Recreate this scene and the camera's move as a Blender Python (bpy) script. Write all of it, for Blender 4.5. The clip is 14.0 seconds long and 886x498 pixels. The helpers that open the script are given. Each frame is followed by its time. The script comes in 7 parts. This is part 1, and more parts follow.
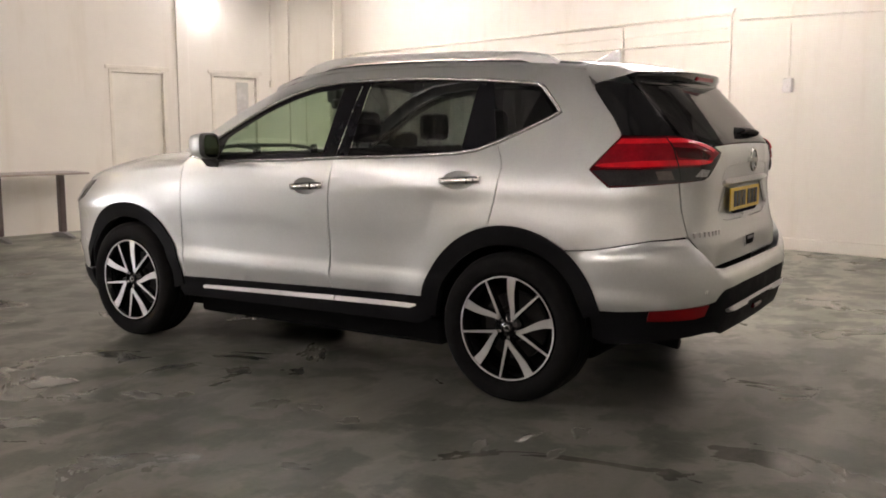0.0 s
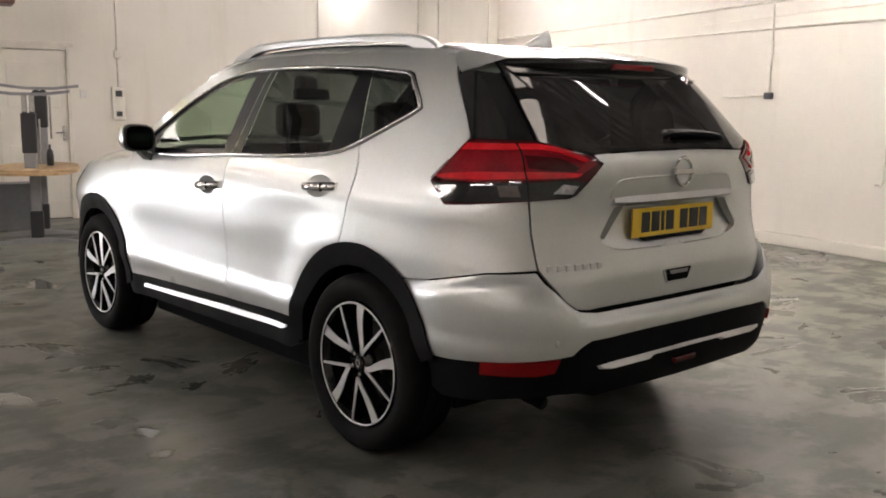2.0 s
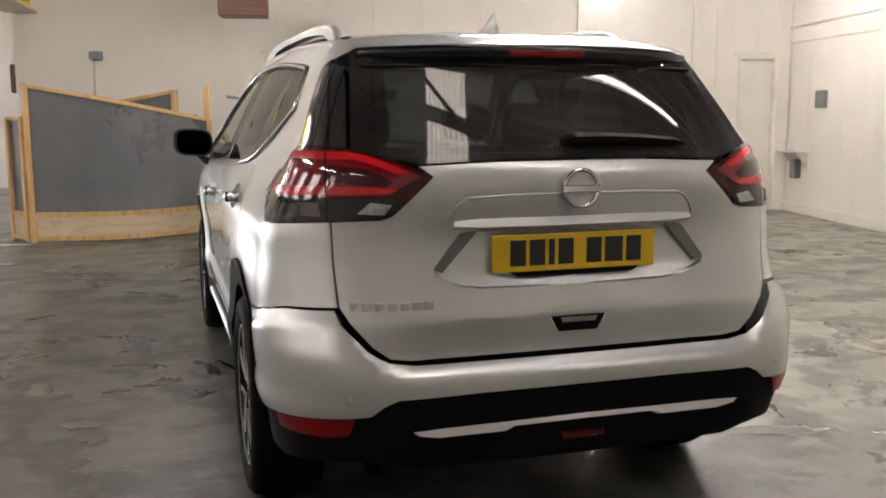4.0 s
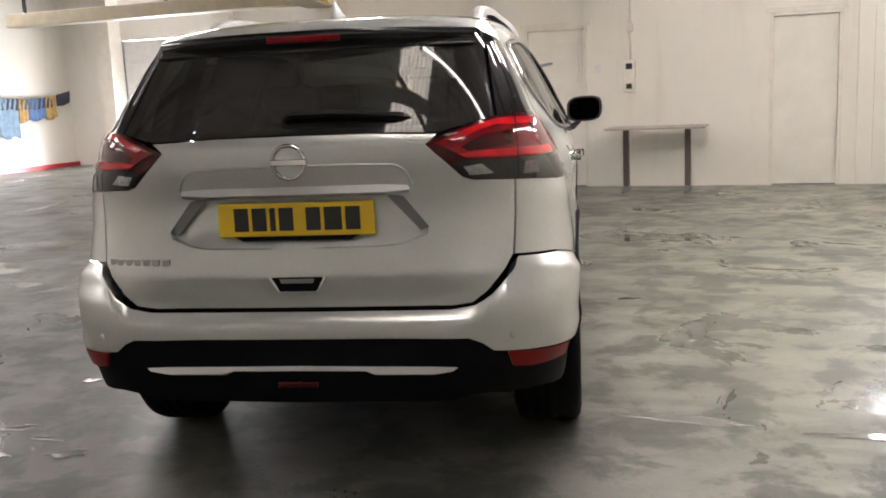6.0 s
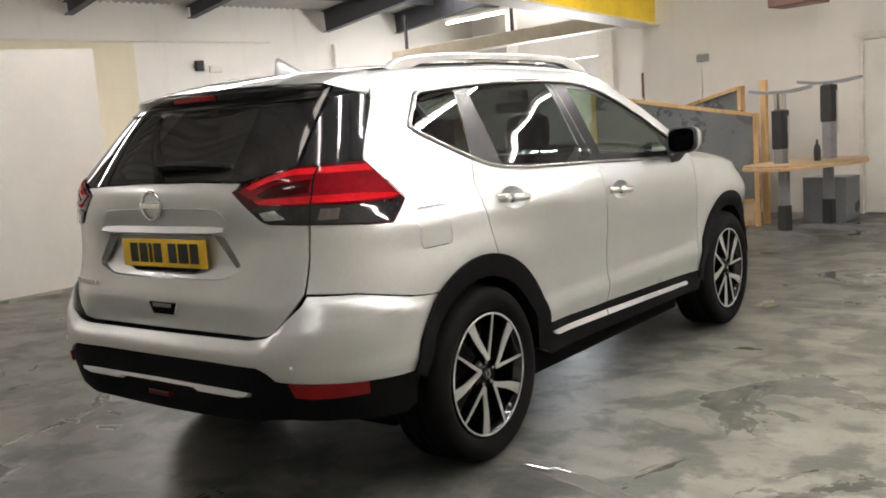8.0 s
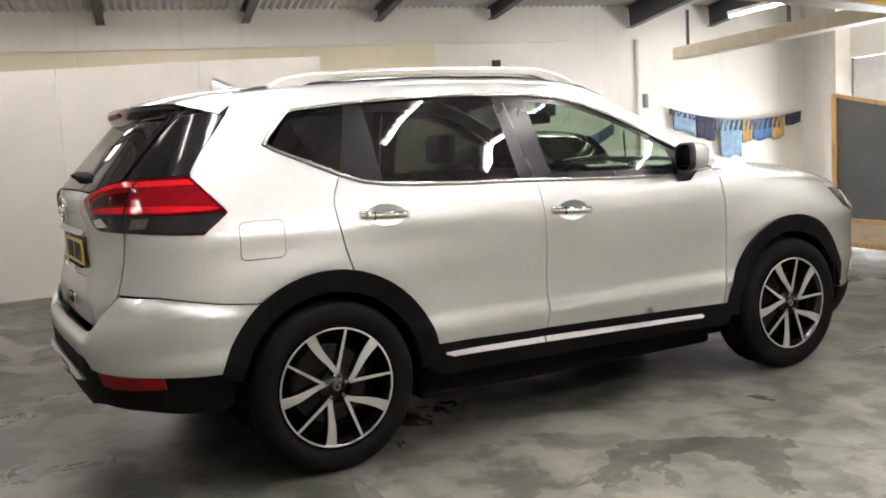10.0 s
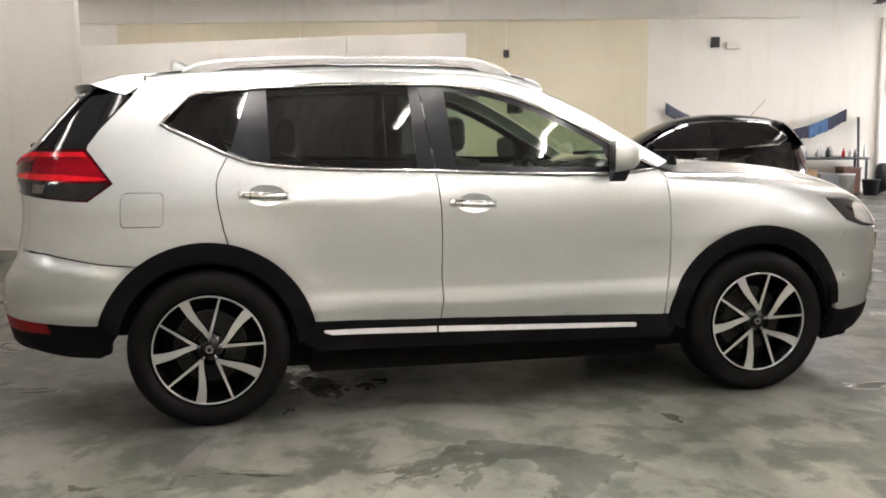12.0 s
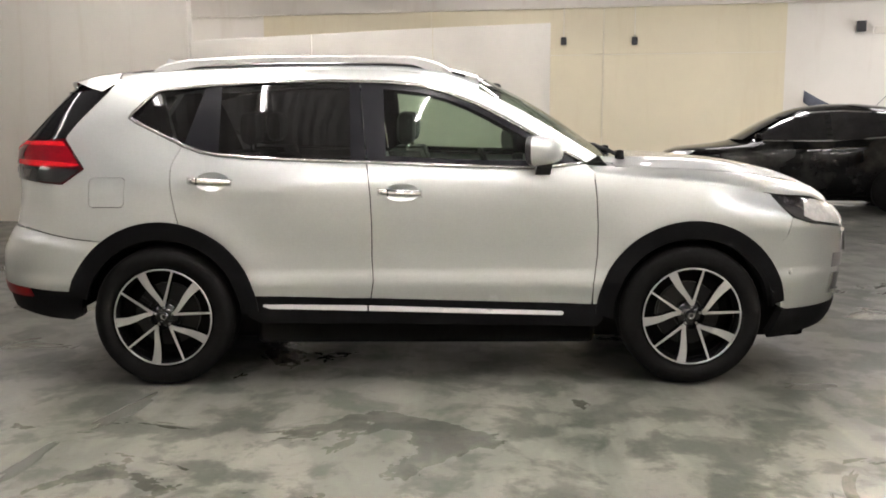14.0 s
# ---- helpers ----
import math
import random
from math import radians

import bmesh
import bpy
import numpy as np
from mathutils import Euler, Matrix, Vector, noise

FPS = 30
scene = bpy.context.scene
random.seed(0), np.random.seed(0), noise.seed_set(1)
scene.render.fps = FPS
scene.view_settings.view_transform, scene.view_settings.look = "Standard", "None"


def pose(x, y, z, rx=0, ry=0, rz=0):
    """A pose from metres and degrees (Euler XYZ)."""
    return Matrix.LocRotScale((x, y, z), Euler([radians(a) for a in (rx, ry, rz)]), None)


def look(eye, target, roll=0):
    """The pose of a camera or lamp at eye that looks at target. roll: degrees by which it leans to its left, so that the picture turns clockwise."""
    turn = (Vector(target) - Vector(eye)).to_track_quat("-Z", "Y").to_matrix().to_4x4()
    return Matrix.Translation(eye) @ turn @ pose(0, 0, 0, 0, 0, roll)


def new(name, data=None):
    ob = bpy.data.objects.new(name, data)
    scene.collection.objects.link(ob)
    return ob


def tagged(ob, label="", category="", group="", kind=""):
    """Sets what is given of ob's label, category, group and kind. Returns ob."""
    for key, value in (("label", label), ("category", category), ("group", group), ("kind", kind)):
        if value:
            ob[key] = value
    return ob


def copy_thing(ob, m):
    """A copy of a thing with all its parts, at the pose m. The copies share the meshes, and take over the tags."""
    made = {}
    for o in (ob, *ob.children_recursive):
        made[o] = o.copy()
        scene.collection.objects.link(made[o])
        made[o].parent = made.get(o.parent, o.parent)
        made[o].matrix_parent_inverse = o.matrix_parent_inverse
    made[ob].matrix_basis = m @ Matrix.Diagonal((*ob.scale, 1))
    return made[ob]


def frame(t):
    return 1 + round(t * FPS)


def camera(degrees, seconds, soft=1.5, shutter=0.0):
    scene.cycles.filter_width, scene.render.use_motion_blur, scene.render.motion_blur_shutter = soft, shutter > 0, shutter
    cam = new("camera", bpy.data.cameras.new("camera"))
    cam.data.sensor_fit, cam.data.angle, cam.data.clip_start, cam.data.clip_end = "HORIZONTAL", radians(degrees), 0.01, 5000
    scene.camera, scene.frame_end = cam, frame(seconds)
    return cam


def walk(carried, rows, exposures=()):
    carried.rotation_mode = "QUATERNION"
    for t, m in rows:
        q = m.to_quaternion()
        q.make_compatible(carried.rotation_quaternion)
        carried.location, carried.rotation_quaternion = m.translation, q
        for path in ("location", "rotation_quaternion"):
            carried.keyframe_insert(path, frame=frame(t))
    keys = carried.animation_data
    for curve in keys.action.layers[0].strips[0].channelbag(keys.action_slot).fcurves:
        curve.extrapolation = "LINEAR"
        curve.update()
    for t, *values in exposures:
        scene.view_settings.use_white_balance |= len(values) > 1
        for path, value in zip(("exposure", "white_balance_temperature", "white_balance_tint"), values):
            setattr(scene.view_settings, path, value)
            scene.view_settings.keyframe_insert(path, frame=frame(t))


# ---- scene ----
# camera ------------------------------------------------------------------
cam = camera(51.2, 14.0, soft=1.8)
PATH = [
    (0, (-4.673, -3.414, 1.296), (-3.003, -2.345, 1.039), -0.1),
    (0.5, (-4.295, -3.711, 1.291), (-2.701, -2.532, 1.033), 0.6),
    (1, (-3.923, -3.997, 1.298), (-2.411, -2.712, 1.048), 0.7),
    (1.5, (-3.476, -4.181, 1.320), (-2.058, -2.794, 1.065), 2.0),
    (2, (-3.009, -4.274, 1.361), (-1.703, -2.789, 1.067), 0.6),
    (4.5, (-0.723, -4.78, 1.367), (-0.298, -2.85, 1.056), -0.7),
    (5, (-0.225, -4.937, 1.357), (0.037, -2.983, 1.023), -2.4),
    (5.5, (0.322, -5.039, 1.345), (0.35, -3.063, 1.038), -3.7),
    (6, (0.866, -5.064, 1.35), (0.59, -3.112, 1.011), -2.6),
    (6.5, (1.372, -4.999, 1.35), (0.845, -3.095, 1.035), -2.6),
    (7, (1.914, -4.938, 1.366), (1.179, -3.112, 1.013), -1.7),
    (7.5, (2.448, -4.665, 1.353), (1.487, -2.937, 1.055), -2.0),
    (8, (2.97, -4.364, 1.353), (1.77, -2.785, 1.098), -4.1),
    (10.5, (4.619, -2.317, 1.314), (2.81, -1.501, 1.07), -2.0),
    (11, (4.814, -1.889, 1.329), (2.951, -1.213, 1.062), -1.1),
    (11.5, (4.921, -1.477, 1.339), (3.013, -0.929, 1.093), -0.7),
    (12, (5.084, -1.124, 1.348), (3.141, -0.733, 1.087), -0.5),
    (12.5, (5.212, -0.803, 1.354), (3.257, -0.495, 1.064), -0.0),
    (13, (5.295, -0.495, 1.368), (3.326, -0.256, 1.11), -1.0),
    (13.5, (5.452, -0.176, 1.383), (3.475, -0.124, 1.082), -1.4),
    (14, (5.514, 0.088, 1.387), (3.535, 0.084, 1.097), -0.2),
]
GAIN = [(0, 0.62, 6900, 16), (2, 0.61, 6700, 13), (4.5, 0.69, 6650, 13), (7.5, 0.78, 6500, 10), (10.5, 0.72, 6500, 10), (14, 0.76, 6500, 10)]
walk(cam, [(t, look(eye, target, roll)) for t, eye, target, roll in PATH], GAIN)

from mathutils import geometry

# the hall is turned against the car: u runs along the front wall, v towards it
TH = radians(-11.5)
HALL = Matrix.Rotation(TH, 4, "Z")


def hall(u, v, z=0.0):
    return HALL @ Vector((u, v, z))


# world and light -----------------------------------------------------------
world = bpy.data.worlds.new("world")
scene.world = world
world.use_nodes = True
_n = world.node_tree.nodes
_sky = _n.new("ShaderNodeTexSky")
_sky.sky_type = "NISHITA"
_sky.sun_disc = False
_sky.sun_elevation = radians(38)
_sky.sun_rotation = radians(40)
_n["Background"].inputs["Strength"].default_value = 0.12
world.node_tree.links.new(_sky.outputs[0], _n["Background"].inputs["Color"])

SKYLIGHT = 4.6
TUBE = 130.0
DAY = 55.0

# the sky's light under the raised garage door
door_light = bpy.data.lights.new("door_daylight", "AREA")
door_light.shape = "RECTANGLE"
door_light.size, door_light.size_y = 2.4, 0.62
door_light.energy = 205.0
door_light.color = (0.93, 0.95, 1.0)
door_lamp = new("door_daylight", door_light)
door_lamp.matrix_world = HALL @ pose(-10.59, 12.93, 0.34, 90, 0, 180)


# materials -----------------------------------------------------------------
def ramp(nt, src, stops):
    r = nt.nodes.new("ShaderNodeValToRGB")
    e = r.color_ramp.elements
    while len(e) < len(stops):
        e.new(0.5)
    for k, (p, c) in enumerate(stops):
        e[k].position = p
        e[k].color = (*c, 1) if len(c) == 3 else c
    nt.links.new(src, r.inputs[0])
    return r.outputs[0]


def noise_tex(nt, scale, detail=4.0, rough=0.55, coord="Object", stretch=None, distort=0.0, turn=0.0):
    tc = nt.nodes.new("ShaderNodeTexCoord")
    out = tc.outputs[coord]
    if stretch:
        mp = nt.nodes.new("ShaderNodeMapping")
        mp.inputs["Scale"].default_value = stretch
        mp.inputs["Rotation"].default_value = (0, 0, radians(turn))
        nt.links.new(out, mp.inputs[0])
        out = mp.outputs[0]
    n = nt.nodes.new("ShaderNodeTexNoise")
    n.inputs["Scale"].default_value = scale
    n.inputs["Detail"].default_value = detail
    n.inputs["Roughness"].default_value = rough
    n.inputs["Distortion"].default_value = distort
    nt.links.new(out, n.inputs["Vector"])
    return n.outputs[0]


def mixc(nt, fac, a, b, mode="MIX"):
    m = nt.nodes.new("ShaderNodeMix")
    m.data_type = "RGBA"
    m.blend_type = mode
    for sock, v in ((m.inputs[0], fac), (m.inputs[6], a), (m.inputs[7], b)):
        if isinstance(v, (int, float)):
            sock.default_value = v
        elif isinstance(v, tuple):
            sock.default_value = (*v, 1)
        else:
            nt.links.new(v, sock)
    return m.outputs[2]


def bump(nt, height, strength, distance=0.01):
    b = nt.nodes.new("ShaderNodeBump")
    b.inputs["Strength"].default_value = strength
    b.inputs["Distance"].default_value = distance
    nt.links.new(height, b.inputs["Height"])
    return b.outputs[0]


def base_mat(name):
    m = bpy.data.materials.new(name)
    m.use_nodes = True
    nt = m.node_tree
    return m, nt, nt.nodes["Principled BSDF"]


def mat(name, color, rough=0.5, metal=0.0, vary=0.12, scale=6.0, fine=60.0, relief=0.0, coat=0.0, spec=0.5, rvary=0.1, stretch=None):
    """A plain surface with variation of colour at two scales, uneven gloss and fine relief."""
    m, nt, p = base_mat(name)
    a = noise_tex(nt, scale, 5, 0.6, stretch=stretch)
    b = noise_tex(nt, min(fine, 150.0), 3, 0.5, stretch=stretch)
    lo = tuple(c * (1 - vary) for c in color)
    hi = tuple(min(1, c * (1 + vary)) for c in color)
    c1 = ramp(nt, a, [(0.3, lo), (0.7, hi)])
    c2 = mixc(nt, vary * 0.8, c1, ramp(nt, b, [(0.35, lo), (0.65, hi)]), "MIX")
    nt.links.new(c2, p.inputs["Base Color"])
    nt.links.new(ramp(nt, a, [(0.25, (max(0.02, rough - rvary),) * 3), (0.75, (min(1, rough + rvary),) * 3)]), p.inputs["Roughness"])
    p.inputs["Metallic"].default_value = metal
    p.inputs["Coat Weight"].default_value = coat
    p.inputs["Coat Roughness"].default_value = 0.04
    p.inputs["Specular IOR Level"].default_value = spec
    if relief:
        nt.links.new(bump(nt, b, relief, 0.004), p.inputs["Normal"])
    return m


def emit(name, color, strength):
    m, nt, p = base_mat(name)
    p.inputs["Base Color"].default_value = (*color, 1)
    p.inputs["Emission Color"].default_value = (*color, 1)
    p.inputs["Emission Strength"].default_value = strength
    return m


def glass(name, tint, rough=0.0, ior=1.5, dust_haze=0.015):
    """A thin pane: tinted clear, with mirror gloss that grows at a grazing angle and a pale film for lens glare."""
    m, nt, p = base_mat(name)
    nt.nodes.remove(p)
    out = nt.nodes["Material Output"]
    tr = nt.nodes.new("ShaderNodeBsdfTransparent")
    tr.inputs[0].default_value = (*tint, 1)
    gl = nt.nodes.new("ShaderNodeBsdfGlossy")
    gl.inputs["Roughness"].default_value = rough
    lw = nt.nodes.new("ShaderNodeLayerWeight")
    lw.inputs[0].default_value = 0.5
    pw = nt.nodes.new("ShaderNodeMath")
    pw.operation = "POWER"
    nt.links.new(lw.outputs["Facing"], pw.inputs[0])
    pw.inputs[1].default_value = 5.0
    fr = nt.nodes.new("ShaderNodeMath")
    fr.operation = "MULTIPLY_ADD"
    nt.links.new(pw.outputs[0], fr.inputs[0])
    f0 = ((ior - 1) / (ior + 1)) ** 2
    fr.inputs[1].default_value = 1 - f0
    fr.inputs[2].default_value = f0
    mx = nt.nodes.new("ShaderNodeMixShader")
    nt.links.new(fr.outputs[0], mx.inputs[0])
    nt.links.new(tr.outputs[0], mx.inputs[1])
    nt.links.new(gl.outputs[0], mx.inputs[2])
    # pale diffuse film put in for the veiling glare over dark panes
    df = nt.nodes.new("ShaderNodeBsdfDiffuse")
    df.inputs[0].default_value = (0.42, 0.40, 0.38, 1)
    film = nt.nodes.new("ShaderNodeMixShader")
    nt.links.new(ramp(nt, noise_tex(nt, 3.0, 5, 0.6), [(0.3, (dust_haze * 0.5,) * 3), (0.7, (dust_haze * 1.5,) * 3)]), film.inputs[0])
    nt.links.new(mx.outputs[0], film.inputs[1])
    nt.links.new(df.outputs[0], film.inputs[2])
    nt.links.new(film.outputs[0], out.inputs[0])
    return m


def paint_mat(name, color, metal, rough, flake=0.04, coat=0.9):
    m, nt, p = base_mat(name)
    f = noise_tex(nt, 90, 2, 0.5)
    d = noise_tex(nt, 2.2, 5, 0.6)
    c1 = ramp(nt, f, [(0.35, tuple(c * (1 - flake * 2) for c in color)), (0.65, tuple(min(1, c * (1 + flake)) for c in color))])
    dust_haze = mixc(nt, ramp(nt, d, [(0.45, (0, 0, 0)), (0.8, (0.10,) * 3)]), c1, (0.42, 0.40, 0.36))
    nt.links.new(dust_haze, p.inputs["Base Color"])
    p.inputs["Metallic"].default_value = metal
    nt.links.new(ramp(nt, d, [(0.3, (rough - 0.04,) * 3), (0.7, (rough + 0.06,) * 3)]), p.inputs["Roughness"])
    p.inputs["Coat Weight"].default_value = coat
    p.inputs["Specular IOR Level"].default_value = 0.5 * coat
    p.inputs["Coat Roughness"].default_value = 0.03
    return m


def floor_mat():
    """Painted concrete, worn and wet: dry and paler on one side, wet with painted-in shade on the other, with puddles.
    """
    m, nt, p = base_mat("wet_concrete")
    tc = nt.nodes.new("ShaderNodeTexCoord")
    sep = nt.nodes.new("ShaderNodeSeparateXYZ")
    nt.links.new(tc.outputs["Object"], sep.inputs[0])
    big = noise_tex(nt, 0.5, 5, 0.6, distort=0.5)
    mid = noise_tex(nt, 1.1, 6, 0.6, distort=0.3)
    blot = noise_tex(nt, 3.0, 6, 0.62, distort=0.3)
    spots = noise_tex(nt, 9.0, 4, 0.6, distort=0.6)
    smear = noise_tex(nt, 1.3, 6, 0.6, stretch=(0.5, 1.5, 1.0), distort=0.4)
    wet = noise_tex(nt, 1.0, 6, 0.6, distort=1.0)
    ripple = noise_tex(nt, 7.0, 2, 0.5)
    trail = noise_tex(nt, 1.5, 4, 0.5, stretch=(0.35, 1.3, 1.0), distort=0.35, turn=-38)
    fine = noise_tex(nt, 42, 4, 0.6)
    # darker side: wet where the car was washed, shade under it painted in
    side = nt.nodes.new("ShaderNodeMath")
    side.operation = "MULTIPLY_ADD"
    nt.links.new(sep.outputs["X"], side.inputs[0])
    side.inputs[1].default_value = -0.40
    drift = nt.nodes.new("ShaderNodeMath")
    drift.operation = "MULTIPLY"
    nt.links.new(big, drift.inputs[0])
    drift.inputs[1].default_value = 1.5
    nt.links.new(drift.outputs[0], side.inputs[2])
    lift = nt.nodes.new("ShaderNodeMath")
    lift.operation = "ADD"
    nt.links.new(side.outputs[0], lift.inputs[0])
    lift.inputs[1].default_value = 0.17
    damp_shade = ramp(nt, lift.outputs[0], [(0.20, (0, 0, 0)), (0.38, (0.5,) * 3), (0.60, (1, 1, 1))])
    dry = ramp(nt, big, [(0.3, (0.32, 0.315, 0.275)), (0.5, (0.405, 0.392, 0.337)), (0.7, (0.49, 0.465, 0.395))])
    c = mixc(nt, damp_shade, dry, (0.195, 0.190, 0.170))
    st = ramp(nt, blot, [(0.42, (0.36, 0.39, 0.37)), (0.475, (0.56, 0.585, 0.56)), (0.525, (0.94, 0.94, 0.93)), (0.62, (1, 1, 1))])
    c = mixc(nt, ramp(nt, mid, [(0.28, (0, 0, 0)), (0.44, (1, 1, 1))]), c, mixc(nt, 1.0, c, st, "MULTIPLY"))
    c = mixc(nt, 1.0, c, ramp(nt, smear, [(0.30, (0.58, 0.60, 0.58)), (0.50, (0.94, 0.94, 0.93)), (0.7, (1.0, 1.0, 1.0))]), "MULTIPLY")
    c = mixc(nt, 1.0, c, ramp(nt, trail, [(0.40, (1.0, 1.0, 1.0)), (0.455, (0.94, 0.95, 0.94)), (0.49, (0.76, 0.79, 0.77)), (0.55, (0.72, 0.755, 0.73)), (0.585, (0.94, 0.95, 0.94)), (0.64, (1.0, 1.0, 1.0))]), "MULTIPLY")
    c = mixc(nt, 1.0, c, ramp(nt, spots, [(0.30, (0.70, 0.71, 0.70)), (0.40, (0.97, 0.97, 0.97)), (0.62, (1.0, 1.0, 1.0)), (0.72, (1.15, 1.15, 1.13))]), "MULTIPLY")
    c = mixc(nt, ramp(nt, wet, [(0.57, (0, 0, 0)), (0.67, (0.6,) * 3)]), c, (0.075, 0.076, 0.070))
    c = mixc(nt, 0.12, c, ramp(nt, fine, [(0.3, (0.04, 0.04, 0.038)), (0.7, (0.20, 0.20, 0.18))]))
    nt.links.new(c, p.inputs["Base Color"])
    r1 = ramp(nt, mid, [(0.34, (0.30,) * 3), (0.52, (0.36,) * 3), (0.68, (0.50,) * 3)])
    r2 = mixc(nt, ramp(nt, wet, [(0.575, (0, 0, 0)), (0.655, (1, 1, 1))]), r1, (0.05, 0.05, 0.05))
    nt.links.new(r2, p.inputs["Roughness"])
    p.inputs["Specular IOR Level"].default_value = 0.35
    dryb = ramp(nt, wet, [(0.53, (1, 1, 1)), (0.62, (0.06,) * 3)])
    h = mixc(nt, 1.0, fine, dryb, "MULTIPLY")
    h = mixc(nt, 0.5, h, ripple)
    nt.links.new(bump(nt, h, 0.16, 0.008), p.inputs["Normal"])
    return m


def water_mat(name, color):
    """A film of standing water on the concrete, faintly ruffled."""
    m, nt, p = base_mat(name)
    p.inputs["Base Color"].default_value = (*color, 1)
    p.inputs["Roughness"].default_value = 0.07
    p.inputs["Specular IOR Level"].default_value = 0.8
    nt.links.new(bump(nt, noise_tex(nt, 5.0, 2, 0.5), 0.10, 0.01), p.inputs["Normal"])
    return m


def wall_mat(name, color, stain):
    """Old emulsion over brick: faint courses, patches, grime."""
    m, nt, p = base_mat(name)
    big = noise_tex(nt, 0.7, 6, 0.65, distort=0.5)
    streak = noise_tex(nt, 2.0, 5, 0.6, stretch=(2.2, 2.2, 0.25))
    fine = noise_tex(nt, 45, 4, 0.6)
    c = ramp(nt, big, [(0.3, tuple(v * 0.93 for v in color)), (0.7, color)])
    c = mixc(nt, ramp(nt, streak, [(0.55, (0, 0, 0)), (0.8, (0.35,) * 3)]), c, stain)
    nt.links.new(c, p.inputs["Base Color"])
    p.inputs["Roughness"].default_value = 0.62
    rel = mixc(nt, 0.6, fine, big)
    nt.links.new(bump(nt, rel, 0.15, 0.01), p.inputs["Normal"])
    return m


def wood_mat(name, dark, light, rough=0.5, scale=3.0, axis=(1, 12, 12)):
    m, nt, p = base_mat(name)
    g = noise_tex(nt, scale, 6, 0.6, stretch=axis, distort=0.4)
    nt.links.new(ramp(nt, g, [(0.3, dark), (0.55, light), (0.75, tuple(0.5 * (a + b) for a, b in zip(dark, light)))]), p.inputs["Base Color"])
    p.inputs["Roughness"].default_value = rough
    nt.links.new(bump(nt, g, 0.1, 0.004), p.inputs["Normal"])
    return m


